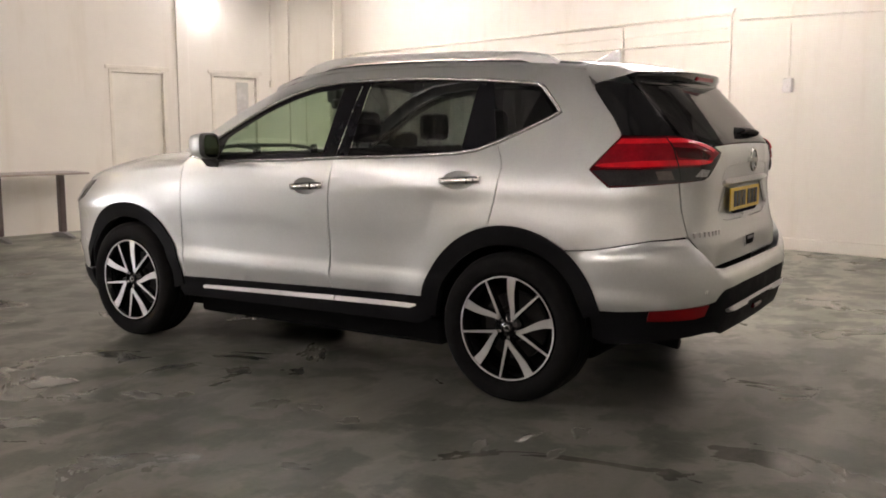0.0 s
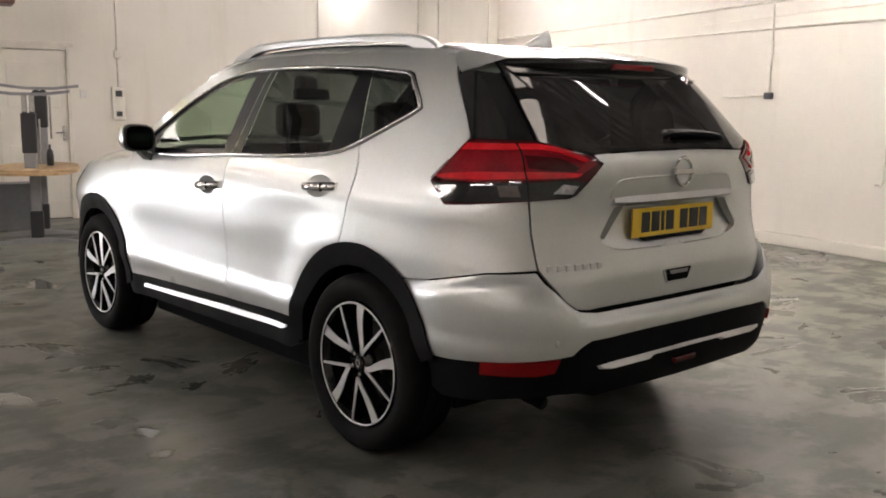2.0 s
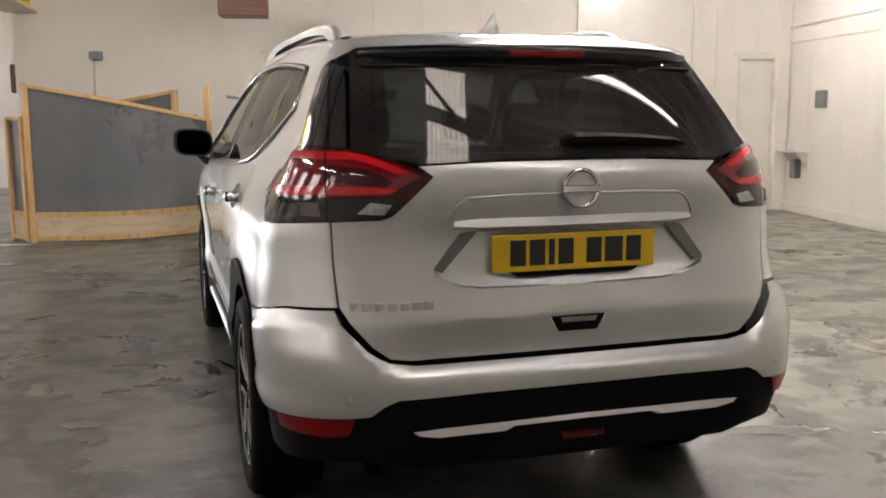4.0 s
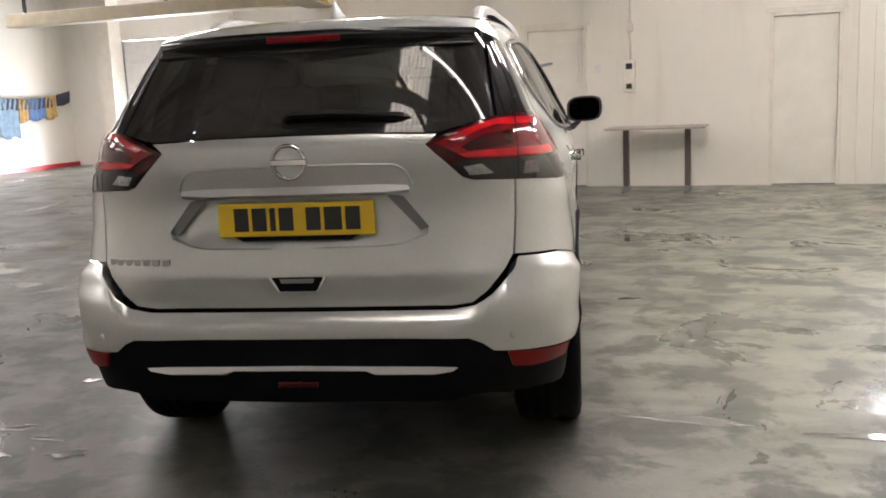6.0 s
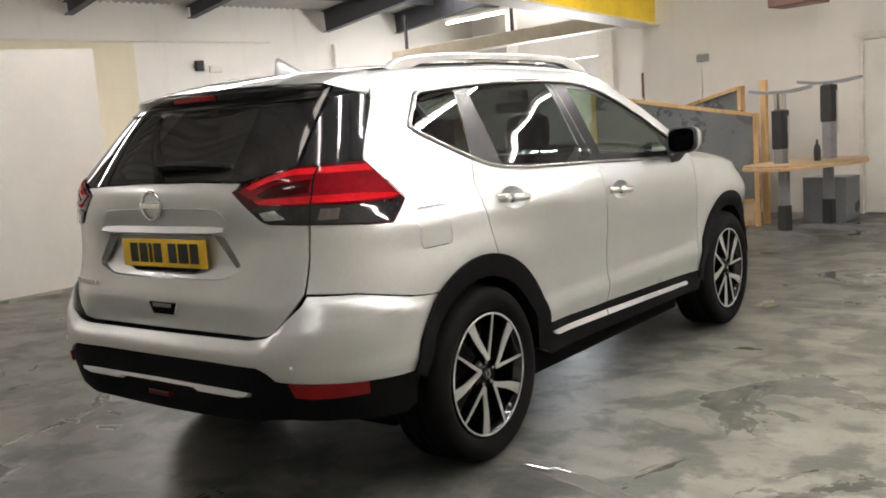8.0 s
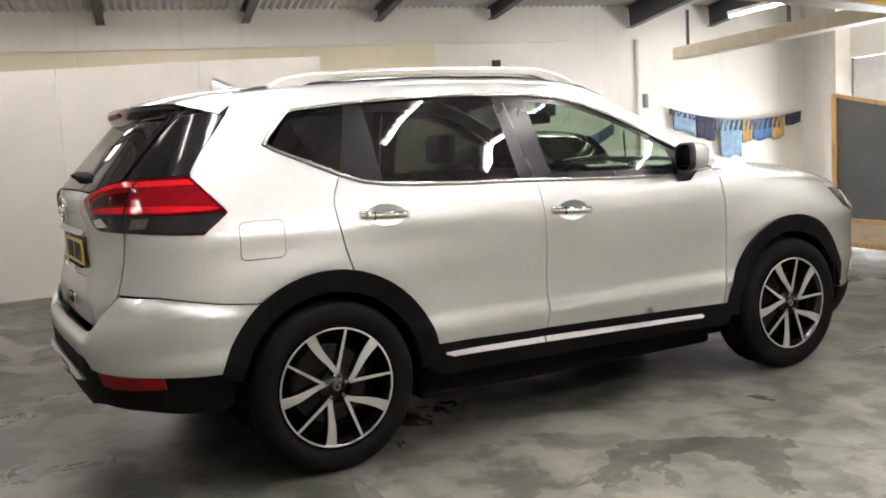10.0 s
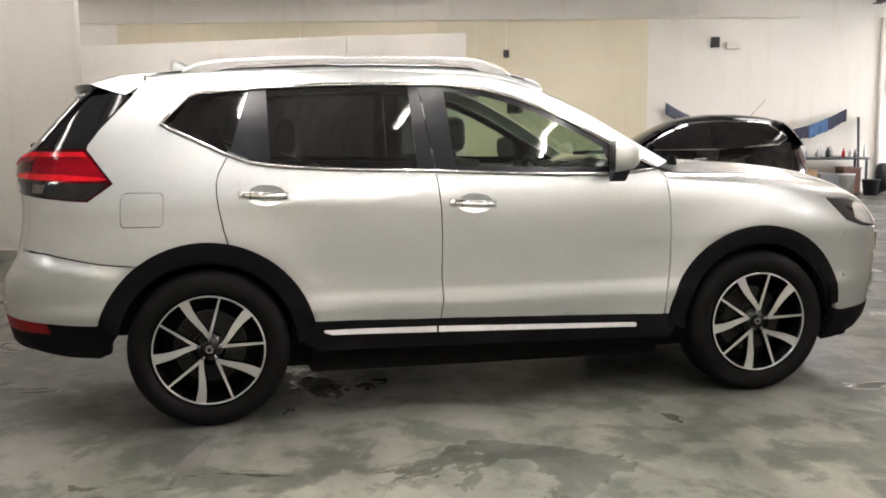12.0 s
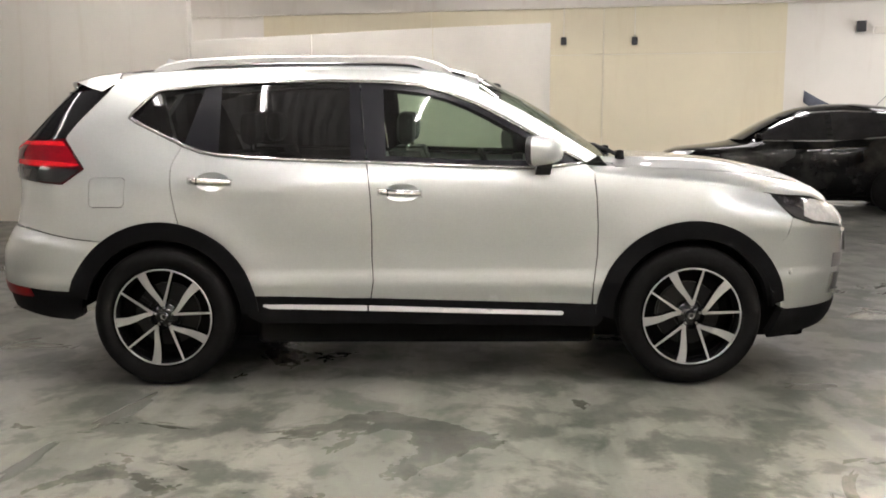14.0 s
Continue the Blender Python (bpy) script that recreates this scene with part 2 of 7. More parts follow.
M = {
    "paint": paint_mat("silver_paint", (0.66, 0.68, 0.67), 0.75, 0.35, 0.012, coat=1.0),
    "blackpaint": paint_mat("black_paint", (0.003, 0.003, 0.0035), 0.0, 0.14, coat=0.25),
    "clad": mat("black_textured_plastic", (0.0065, 0.0065, 0.0072), 0.6, vary=0.3, scale=9, fine=120, relief=0.1, spec=0.06),
    "gloss": mat("gloss_black_trim", (0.010, 0.010, 0.011), 0.10, vary=0.2, rvary=0.02, coat=0.3),
    "pillar": mat("satin_black_trim", (0.008, 0.008, 0.010), 0.24, vary=0.15, rvary=0.03, spec=0.22),
    "dark": mat("dark_cavity", (0.007, 0.007, 0.007), 0.9, vary=0.2, spec=0.05),
    "chrome": mat("chrome", (0.78, 0.78, 0.77), 0.09, 1.0, vary=0.03, rvary=0.04),
    "streaksteel": mat("streak_steel", (0.80, 0.80, 0.80), 0.30, 1.0, vary=0.05, rvary=0.05),
    "water": water_mat("standing_water", (0.19, 0.188, 0.168)),
    "satin": mat("satin_aluminium", (0.66, 0.66, 0.65), 0.20, 1.0, vary=0.03, rvary=0.03),
    "alloy": mat("machined_alloy", (0.66, 0.66, 0.65), 0.36, 0.85, vary=0.05, rvary=0.03),
    "rimblack": mat("gloss_black_rim", (0.006, 0.006, 0.0065), 0.16, vary=0.2, rvary=0.04, coat=0.3),
    "tyre": mat("tyre_rubber", (0.0088, 0.0086, 0.0086), 0.7, vary=0.35, scale=14, fine=120, relief=0.15, spec=0.05),
    "disc": mat("brake_steel", (0.014, 0.0135, 0.013), 0.5, 0.4, vary=0.2, fine=120),
    "tint": glass("privacy_glass", (0.12, 0.125, 0.13), dust_haze=0.02),
    "clear": glass("green_tinted_glass", (0.62, 0.72, 0.62)),
    "rearglass": glass("dark_rear_glass", (0.075, 0.075, 0.08), dust_haze=0.045),
    "red": mat("red_lens", (0.21, 0.004, 0.010), 0.10, vary=0.3, scale=10, fine=100, rvary=0.04, coat=0.5, spec=0.4),
    "reflex": mat("dull_red_reflector", (0.20, 0.003, 0.005), 0.32, vary=0.15, fine=120, rvary=0.02, coat=0.1, spec=0.25),
    "mirror": mat("mirror_glass", (0.045, 0.05, 0.052), 0.03, 1.0, vary=0.05, rvary=0.01),
    "facet": mat("shaded_grey_facet", (0.20, 0.205, 0.20), 0.40, 0.4, vary=0.05, rvary=0.03),
    "stripsilver": mat("silver_plastic", (0.60, 0.60, 0.595), 0.38, 0.45, vary=0.03, rvary=0.03),
    "railsilver": mat("satin_silver_rail", (0.70, 0.70, 0.69), 0.34, 0.55, vary=0.03, rvary=0.03),
    "redglow": mat("bright_red_lens_band", (0.62, 0.010, 0.018), 0.12, vary=0.25, scale=16, rvary=0.04, coat=0.5, spec=0.4),
    "reddark": mat("dark_red_lens", (0.055, 0.002, 0.004), 0.10, vary=0.3, rvary=0.04, coat=0.4, spec=0.3),
    "smoke": mat("smoked_lens", (0.022, 0.021, 0.022), 0.07, vary=0.4, fine=120, rvary=0.02, coat=0.2, spec=0.4),
    "clearlens": mat("clear_lens", (0.50, 0.50, 0.51), 0.16, 0.5, vary=0.4, scale=60, fine=200, coat=1.0),
    "headlens": mat("headlamp_reflector", (0.85, 0.86, 0.88), 0.14, 0.35, vary=0.3, scale=25, fine=90, coat=1.0),
    "amber": mat("dull_bulb", (0.09, 0.075, 0.068), 0.16, vary=0.25, scale=40, coat=0.3),
    "plate": mat("yellow_plate", (0.80, 0.52, 0.02), 0.35, vary=0.06, coat=0.3),
    "ink": mat("black_print", (0.02, 0.02, 0.018), 0.45),
    "seat": mat("black_leather", (0.022, 0.021, 0.021), 0.5, vary=0.3, fine=180, relief=0.3),
    "inner": mat("dark_cabin_plastic", (0.03, 0.03, 0.031), 0.6, vary=0.25, fine=200),
    "headliner": mat("grey_headliner", (0.36, 0.35, 0.33), 0.9, vary=0.1),
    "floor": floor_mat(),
    "wall": wall_mat("cream_wall_paint", (0.82, 0.785, 0.715), (0.60, 0.53, 0.42)),
    "yellowwall": wall_mat("yellowed_board", (0.77, 0.70, 0.52), (0.62, 0.52, 0.34)),
    "screen": mat("white_board", (0.78, 0.75, 0.69), 0.5, vary=0.05, scale=1.5),
    "door": mat("white_door_paint", (0.80, 0.77, 0.70), 0.42, vary=0.06, scale=2.5, fine=40, relief=0.05),
    "trimw": mat("off_white_trim", (0.74, 0.70, 0.62), 0.5, vary=0.08),
    "conduit": mat("painted_conduit", (0.80, 0.765, 0.69), 0.45, vary=0.1),
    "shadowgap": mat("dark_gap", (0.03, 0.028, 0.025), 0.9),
    "steel": mat("dark_steel", (0.055, 0.056, 0.062), 0.5, 0.3, vary=0.3, scale=5),
    "greysteel": mat("grey_steel", (0.26, 0.26, 0.27), 0.45, 0.5, vary=0.2),
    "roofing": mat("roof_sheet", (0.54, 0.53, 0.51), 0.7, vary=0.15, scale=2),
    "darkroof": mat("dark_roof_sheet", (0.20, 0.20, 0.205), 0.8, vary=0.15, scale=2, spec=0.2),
    "pine": wood_mat("pine", (0.46, 0.26, 0.10), (0.68, 0.45, 0.20), 0.55, 2.5, (9, 9, 1)),
    "ply": wood_mat("plywood", (0.42, 0.26, 0.13), (0.60, 0.42, 0.23), 0.5, 2.0, (1, 8, 8)),
    "paleply": wood_mat("pale_plywood", (0.52, 0.40, 0.26), (0.66, 0.54, 0.38), 0.5, 2.0, (1, 8, 8)),
    "brownwood": wood_mat("brown_door_wood", (0.10, 0.028, 0.022), (0.17, 0.055, 0.04), 0.4, 2.5, (10, 10, 1)),
    "greysheet": mat("grey_sheet", (0.17, 0.18, 0.19), 0.32, 0.35, vary=0.22, scale=1.2, fine=30),
    "tabletop": mat("grey_laminate", (0.38, 0.33, 0.29), 0.4, vary=0.08),
    "brownmetal": mat("brown_enamel", (0.17, 0.085, 0.065), 0.45, vary=0.2),
    "darkbrown": mat("dark_brown_enamel", (0.085, 0.062, 0.055), 0.45, vary=0.2),
    "yellow": mat("yellow_paint", (0.85, 0.60, 0.03), 0.4, vary=0.1),
    "cream": mat("cream_sheet", (0.72, 0.64, 0.48), 0.5, vary=0.1),
    "denim": mat("faded_denim", (0.20, 0.29, 0.38), 0.95, vary=0.35, scale=9, fine=160, relief=0.5),
    "darkcloth": mat("dark_blue_cloth", (0.045, 0.048, 0.075), 0.95, vary=0.35, scale=9, fine=160, relief=0.5),
    "greycloth": mat("grey_cloth", (0.10, 0.11, 0.14), 0.95, vary=0.3, scale=9, fine=160, relief=0.5),
    "bluecloth": mat("blue_cloth", (0.09, 0.17, 0.33), 0.95, vary=0.3, scale=9, fine=160, relief=0.5),
    "mustard": mat("mustard_cloth", (0.42, 0.27, 0.10), 0.95, vary=0.3, scale=9, fine=160, relief=0.5),
    "blackcloth": mat("black_cloth", (0.012, 0.012, 0.015), 0.95, vary=0.3, fine=160, relief=0.5),
    "blueplastic": mat("blue_plastic", (0.02, 0.05, 0.22), 0.35, vary=0.2),
    "teal": mat("teal_plastic", (0.02, 0.17, 0.17), 0.35, vary=0.2),
    "whiteplastic": mat("white_plastic", (0.74, 0.72, 0.70), 0.35, vary=0.08),
    "redplastic": mat("red_plastic", (0.45, 0.02, 0.03), 0.35, vary=0.2),
    "blackplastic": mat("black_plastic", (0.02, 0.02, 0.022), 0.4, vary=0.25),
    "purple": mat("purple_sign", (0.09, 0.05, 0.32), 0.4, vary=0.1),
    "paper": mat("notice_paper", (0.78, 0.77, 0.74), 0.6, vary=0.04),
    "frost": mat("frosted_glass", (0.55, 0.55, 0.53), 0.25, vary=0.1),
    "tube": emit("fluorescent_tube", (1.0, 0.935, 0.90), TUBE),
    # weaker copies of the tube, set per fitting to balance the light
    "midtube": emit("medium_fluorescent_tube", (1.0, 0.935, 0.90), TUBE * 0.55),
    "dimtube": emit("dim_fluorescent_tube", (1.0, 0.935, 0.90), TUBE * 0.38),
    "fainttube": emit("faint_fluorescent_tube", (1.0, 0.935, 0.90), TUBE * 0.22),
    "flood": emit("flood_lamp", (0.93, 0.96, 1.0), 80.0),
    "skylight": emit("skylight_sheet", (1.0, 0.945, 0.945), SKYLIGHT),
    "rooflight": emit("rooflight_sheet", (1.0, 0.93, 0.86), 3.5),
    "daylight": emit("daylight_outside", (0.90, 0.94, 1.0), DAY),
}


# mesh helpers ---------------------------------------------------------------
def thing(name, label, category, group="", kind="", at=None):
    ob = new(name)
    ob.empty_display_size = 0.1
    if at is not None:
        ob.matrix_world = at
    return tagged(ob, label, category, group, kind)


def part(name, bm, material, parent, label="", smooth=False):
    me = bpy.data.meshes.new(name)
    bm.normal_update()
    bm.to_mesh(me)
    bm.free()
    return finish(name, me, material, parent, label, smooth)


def finish(name, me, material, parent, label="", smooth=False):
    for m in (material if isinstance(material, (list, tuple)) else [material]):
        me.materials.append(m)
    if smooth:
        me.shade_smooth()
    ob = new(name, me)
    if parent is not None:
        ob.parent = parent
    if label:
        ob["label"] = label
    return ob


def solid(name, bm, material, label, category, group="", kind="", at=None, smooth=False):
    """A thing that is one mesh."""
    ob = part(name, bm, material, None, "", smooth)
    if at is not None:
        ob.matrix_world = at
    return tagged(ob, label, category, group, kind)


def add_box(bm, x0, x1, y0, y1, z0, z1, bevel=0.0, m=None, seg=2):
    r = bmesh.ops.create_cube(bm, size=1.0)
    vs = r["verts"]
    for v in vs:
        v.co = Vector((x0 + (v.co.x + 0.5) * (x1 - x0), y0 + (v.co.y + 0.5) * (y1 - y0), z0 + (v.co.z + 0.5) * (z1 - z0)))
    if bevel:
        es = list({e for v in vs for e in v.link_edges})
        r2 = bmesh.ops.bevel(bm, geom=es, offset=bevel, segments=seg, affect="EDGES", profile=0.5)
        vs = list({v for f in r2["faces"] for v in f.verts} | {v for v in vs if v.is_valid})
    if m is not None:
        bmesh.ops.transform(bm, matrix=m, verts=vs)
    return bm


def box(x0, x1, y0, y1, z0, z1, bevel=0.0, m=None):
    return add_box(bmesh.new(), x0, x1, y0, y1, z0, z1, bevel, m)


def add_tube(bm, pts, r, n=10, cap=True):
    """A round bar along a line of points; r is a number or one per point."""
    pts = [Vector(p) for p in pts]
    rr = r if isinstance(r, (list, tuple)) else [r] * len(pts)
    rings = []
    for k, p in enumerate(pts):
        d = (pts[min(k + 1, len(pts) - 1)] - pts[max(k - 1, 0)]).normalized()
        side = d.cross(Vector((0, 0, 1)))
        if side.length < 1e-3:
            side = Vector((1, 0, 0))
        side.normalize()
        up = side.cross(d)
        rings.append([bm.verts.new(p + rr[k] * (math.cos(2 * math.pi * j / n) * side + math.sin(2 * math.pi * j / n) * up)) for j in range(n)])
    for a, b in zip(rings, rings[1:]):
        for j in range(n):
            bm.faces.new((a[j], a[(j + 1) % n], b[(j + 1) % n], b[j]))
    if cap:
        bm.faces.new(rings[0])
        bm.faces.new(rings[-1][::-1])
    return bm


def tube(pts, r, n=10):
    bm = add_tube(bmesh.new(), pts, r, n)
    bmesh.ops.recalc_face_normals(bm, faces=bm.faces)
    return bm


def lathe(profile, n=48, axis="X", m=None, close=False):
    """Turn a profile of (radius, along) about an axis."""
    bm = bmesh.new()
    rings = []
    for r, h in profile:
        ring = []
        for j in range(n):
            a = 2 * math.pi * j / n
            c, s = r * math.cos(a), r * math.sin(a)
            ring.append(bm.verts.new({"X": (h, c, s), "Y": (c, h, s), "Z": (c, s, h)}[axis]))
        rings.append(ring)
    pairs = list(zip(rings, rings[1:])) + ([(rings[-1], rings[0])] if close else [])
    for a, b in pairs:
        for j in range(n):
            bm.faces.new((a[j], a[(j + 1) % n], b[(j + 1) % n], b[j]))
    if not close:
        for ring, (r, h) in ((rings[0], profile[0]), (rings[-1], profile[-1])):
            if r > 1e-4:
                bm.faces.new(ring)
    bmesh.ops.remove_doubles(bm, verts=bm.verts, dist=1e-5)
    bmesh.ops.recalc_face_normals(bm, faces=bm.faces)
    if m is not None:
        bmesh.ops.transform(bm, matrix=m, verts=bm.verts)
    return bm


def prism(poly, x0, x1, plane="YZ", bevel=0.0):
    """A flat outline given a thickness."""
    bm = bmesh.new()

    def at(p, h):
        return {"YZ": (h, p[0], p[1]), "XZ": (p[0], h, p[1]), "XY": (p[0], p[1], h)}[plane]
    a = [bm.verts.new(at(p, x0)) for p in poly]
    b = [bm.verts.new(at(p, x1)) for p in poly]
    bm.faces.new(a)
    bm.faces.new(b[::-1])
    for k in range(len(poly)):
        j = (k + 1) % len(poly)
        bm.faces.new((a[k], b[k], b[j], a[j]))
    bmesh.ops.recalc_face_normals(bm, faces=bm.faces)
    if bevel:
        bmesh.ops.bevel(bm, geom=list(bm.edges), offset=bevel, segments=2, affect="EDGES", profile=0.5)
    return bm


def loft(sections, closed=True, cap=True):
    """Skin over rings of points."""
    bm = bmesh.new()
    rings = [[bm.verts.new(p) for p in s] for s in sections]
    n = len(rings[0])
    for a, b in zip(rings, rings[1:]):
        for j in range(n if closed else n - 1):
            bm.faces.new((a[j], a[(j + 1) % n], b[(j + 1) % n], b[j]))
    if cap and closed:
        bm.faces.new(rings[0])
        bm.faces.new(rings[-1][::-1])
    bmesh.ops.recalc_face_normals(bm, faces=bm.faces)
    return bm


class Curve:
    """A smooth monotone line through (z, value) pairs."""

    def __init__(self, *pairs):
        x = np.array([p[0] for p in pairs], float)
        y = np.array([p[1] for p in pairs], float)
        h = np.diff(x)
        d = np.diff(y) / h
        m = np.zeros(len(x))
        for k in range(1, len(x) - 1):
            if d[k - 1] * d[k] > 0:
                w1, w2 = 2 * h[k] + h[k - 1], h[k] + 2 * h[k - 1]
                m[k] = (w1 + w2) / (w1 / d[k - 1] + w2 / d[k])
        m[0], m[-1] = d[0], d[-1]
        self.x, self.y, self.h, self.m = x.tolist(), y.tolist(), h.tolist(), m.tolist()

    def __call__(self, t):
        x = self.x
        if t <= x[0]:
            return self.y[0] + self.m[0] * (t - x[0])
        if t >= x[-1]:
            return self.y[-1] + self.m[-1] * (t - x[-1])
        k = 0
        while t > x[k + 1]:
            k += 1
        h = self.h[k]
        s = (t - x[k]) / h
        s2, s3 = s * s, s * s * s
        return (2 * s3 - 3 * s2 + 1) * self.y[k] + (s3 - 2 * s2 + s) * h * self.m[k] + (3 * s2 - 2 * s3) * self.y[k + 1] + (s3 - s2) * h * self.m[k + 1]


def smooth01(t):
    t = min(1.0, max(0.0, t))
    return t * t * (3 - 2 * t)


def inside(p, poly):
    x, y = p
    c = False
    for k in range(len(poly)):
        (x0, y0), (x1, y1) = poly[k - 1], poly[k]
        if (y0 > y) != (y1 > y) and x < (x1 - x0) * (y - y0) / (y1 - y0) + x0:
            c = not c
    return c


def resample(poly, res):
    out = []
    for k in range(len(poly)):
        a, b = Vector(poly[k]), Vector(poly[(k + 1) % len(poly)])
        n = max(1, int((b - a).length / res))
        out += [tuple(a.lerp(b, j / n)) for j in range(n)]
    return out


def inset(poly, d):
    """The outline moved inwards by d (outline given anticlockwise or clockwise)."""
    area = sum(poly[k - 1][0] * poly[k][1] - poly[k][0] * poly[k - 1][1] for k in range(len(poly)))
    s = 1 if area > 0 else -1
    out = []
    n = len(poly)
    for k in range(n):
        a, b, c = Vector(poly[k - 1]), Vector(poly[k]), Vector(poly[(k + 1) % n])
        e1, e2 = (b - a).normalized(), (c - b).normalized()
        n1, n2 = Vector((-e1.y, e1.x)) * s, Vector((-e2.y, e2.x)) * s
        q = n1 + n2
        q = q / max(0.35, q.length_squared / 2)
        out.append(tuple(b + q * d))
    return out


def rounded(poly, r, n=4):
    """The outline with rounded corners."""
    out = []
    m = len(poly)
    for k in range(m):
        a, b, c = Vector(poly[k - 1]), Vector(poly[k]), Vector(poly[(k + 1) % m])
        d = min(r, (a - b).length * 0.45, (c - b).length * 0.45)
        p, q = b + (a - b).normalized() * d, b + (c - b).normalized() * d
        for j in range(n + 1):
            t = j / n
            out.append(tuple((1 - t) ** 2 * p + 2 * t * (1 - t) * b + t * t * q))
    return out


def patch_mesh(name, poly, fmap, res=0.04, thick=0.012, offset=0.0, holes=(), mirror=False, dish=None, presampled=False, soften=0.015, plain=True):
    """A panel: a flat outline triangulated finely, laid on a curved surface, with turned-in edges."""
    edge = poly if presampled else resample(poly, res)
    hs = [resample(h, res) for h in holes]
    pts = [Vector(p) for p in edge]
    loops = [(0, len(edge))]
    for h in hs:
        loops.append((len(pts), len(h)))
        pts += [Vector(p) for p in h]
    edges = [(s + k, s + (k + 1) % n) for s, n in loops for k in range(n)]
    xs, ys = [p[0] for p in edge], [p[1] for p in edge]
    nb = len(pts)
    row, y = 0, min(ys) + res * 0.43
    ring = np.array([tuple(p) for p in pts])
    while y < max(ys):
        x = min(xs) + res * (0.5 if row % 2 else 0.0)
        while x < max(xs):
            if inside((x, y), edge) and not any(inside((x, y), h) for h in hs):
                if ((ring - (x, y)) ** 2).sum(1).min() > (0.42 * res) ** 2:
                    pts.append(Vector((x, y)))
            x += res
        y += res * 0.87
        row += 1
    vo, _, fo, *_ = geometry.delaunay_2d_cdt(pts, edges, [], 0, 1e-6)
    tri = []
    for f in fo:
        cx = sum(vo[i][0] for i in f) / len(f)
        cy = sum(vo[i][1] for i in f) / len(f)
        if inside((cx, cy), edge) and not any(inside((cx, cy), h) for h in hs):
            tri.append(tuple(f))
    e = 0.004
    co, nr, shade = [], [], []
    for p in vo:
        a, z = p[0], p[1]
        q = Vector(fmap(a, z))
        da = Vector(fmap(a + e, z)) - Vector(fmap(a - e, z))
        dz = Vector(fmap(a, z + e)) - Vector(fmap(a, z - e))
        n = da.cross(dz)
        n = n.normalized() if n.length > 1e-12 else Vector((1, 0, 0))
        co.append(q + n * (offset + (dish(a, z) if dish else 0.0)))
        nr.append(n)
        if dish:
            w = e * 2
            da = Vector(fmap(a + w, z)) - Vector(fmap(a - w, z)) + n * (dish(a + w, z) - dish(a - w, z))
            dz = Vector(fmap(a, z + w)) - Vector(fmap(a, z - w)) + n * (dish(a, z + w) - dish(a, z - w))
        else:
            w = soften
            da = Vector(fmap(a + w, z)) - Vector(fmap(a - w, z))
            dz = Vector(fmap(a, z + w)) - Vector(fmap(a, z - w))
        m = da.cross(dz)
        shade.append(m.normalized() if m.length > 1e-12 else n)
    verts = [tuple(c) for c in co]
    faces = []
    cnt = {}
    for t in tri:
        a, b, c = (co[i] for i in t[:3])
        g = (b - a).cross(c - a)
        if g.dot(nr[t[0]] + nr[t[1]] + nr[t[2]]) < 0:
            t = t[::-1]
        faces.append(t)
        for k in range(len(t)):
            ed = (t[k], t[(k + 1) % len(t)])
            cnt[tuple(sorted(ed))] = None if tuple(sorted(ed)) in cnt else ed
    if thick:
        for ed in cnt.values():
            if ed is None:
                continue
            i, j = ed
            s = len(verts)
            verts += [tuple(co[i]), tuple(co[j]), tuple(co[j] - nr[j] * thick), tuple(co[i] - nr[i] * thick)]
            faces.append((s + 1, s, s + 3, s + 2))
    if mirror:
        verts = [(-x, y, z) for x, y, z in verts]
        faces = [f[::-1] for f in faces]
    me = bpy.data.meshes.new(name)
    me.from_pydata(verts, [], faces)
    me.update()
    me.shade_smooth()
    sx = -1.0 if mirror else 1.0
    normals = [(sx * n.x, n.y, n.z) for n in shade] + [(0.0, 0.0, 0.0)] * (len(verts) - len(shade))
    if thick:
        me.normals_split_custom_set_from_vertices(normals)
    else:
        at = me.attributes.new("shade_normal", "FLOAT_VECTOR", "POINT")
        at.data.foreach_set("vector", [c for n in normals for c in n])
        if plain:
            me.normals_split_custom_set_from_vertices(normals)
    return me


# the hall ------------------------------------------------------------------
WF, WR, WL, WB, WFAR, UEND = 7.40, 5.82, -13.40, -9.0, 12.90, -4.26


def hbox(u0, u1, v0, v1, z0, z1, bevel=0.0):
    return box(u0, u1, v0, v1, z0, z1, bevel, HALL)


def structure(name, bm, material, label, category="wall"):
    return solid(name, bm, material, label, category, kind="structure")


def wall_along_u(v0, v1, u0, u1, ztop, openings):
    """A wall with openings through it: (from, to, sill, head)."""
    bm = bmesh.new()
    at = u0
    for a, b, s, h in sorted(openings):
        add_box(bm, at, a, v0, v1, 0, ztop, 0, HALL)
        if s > 0:
            add_box(bm, a, b, v0, v1, 0, s, 0, HALL)
        add_box(bm, a, b, v0, v1, h, ztop, 0, HALL)
        at = b
    add_box(bm, at, u1, v0, v1, 0, ztop, 0, HALL)
    return bm


bm = bmesh.new()
bmesh.ops.create_grid(bm, x_segments=60, y_segments=60, size=30)
for v in bm.verts:
    if abs(v.co.x) < 12 and abs(v.co.y) < 14:
        v.co.z = 0.0
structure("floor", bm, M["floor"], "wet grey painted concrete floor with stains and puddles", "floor")

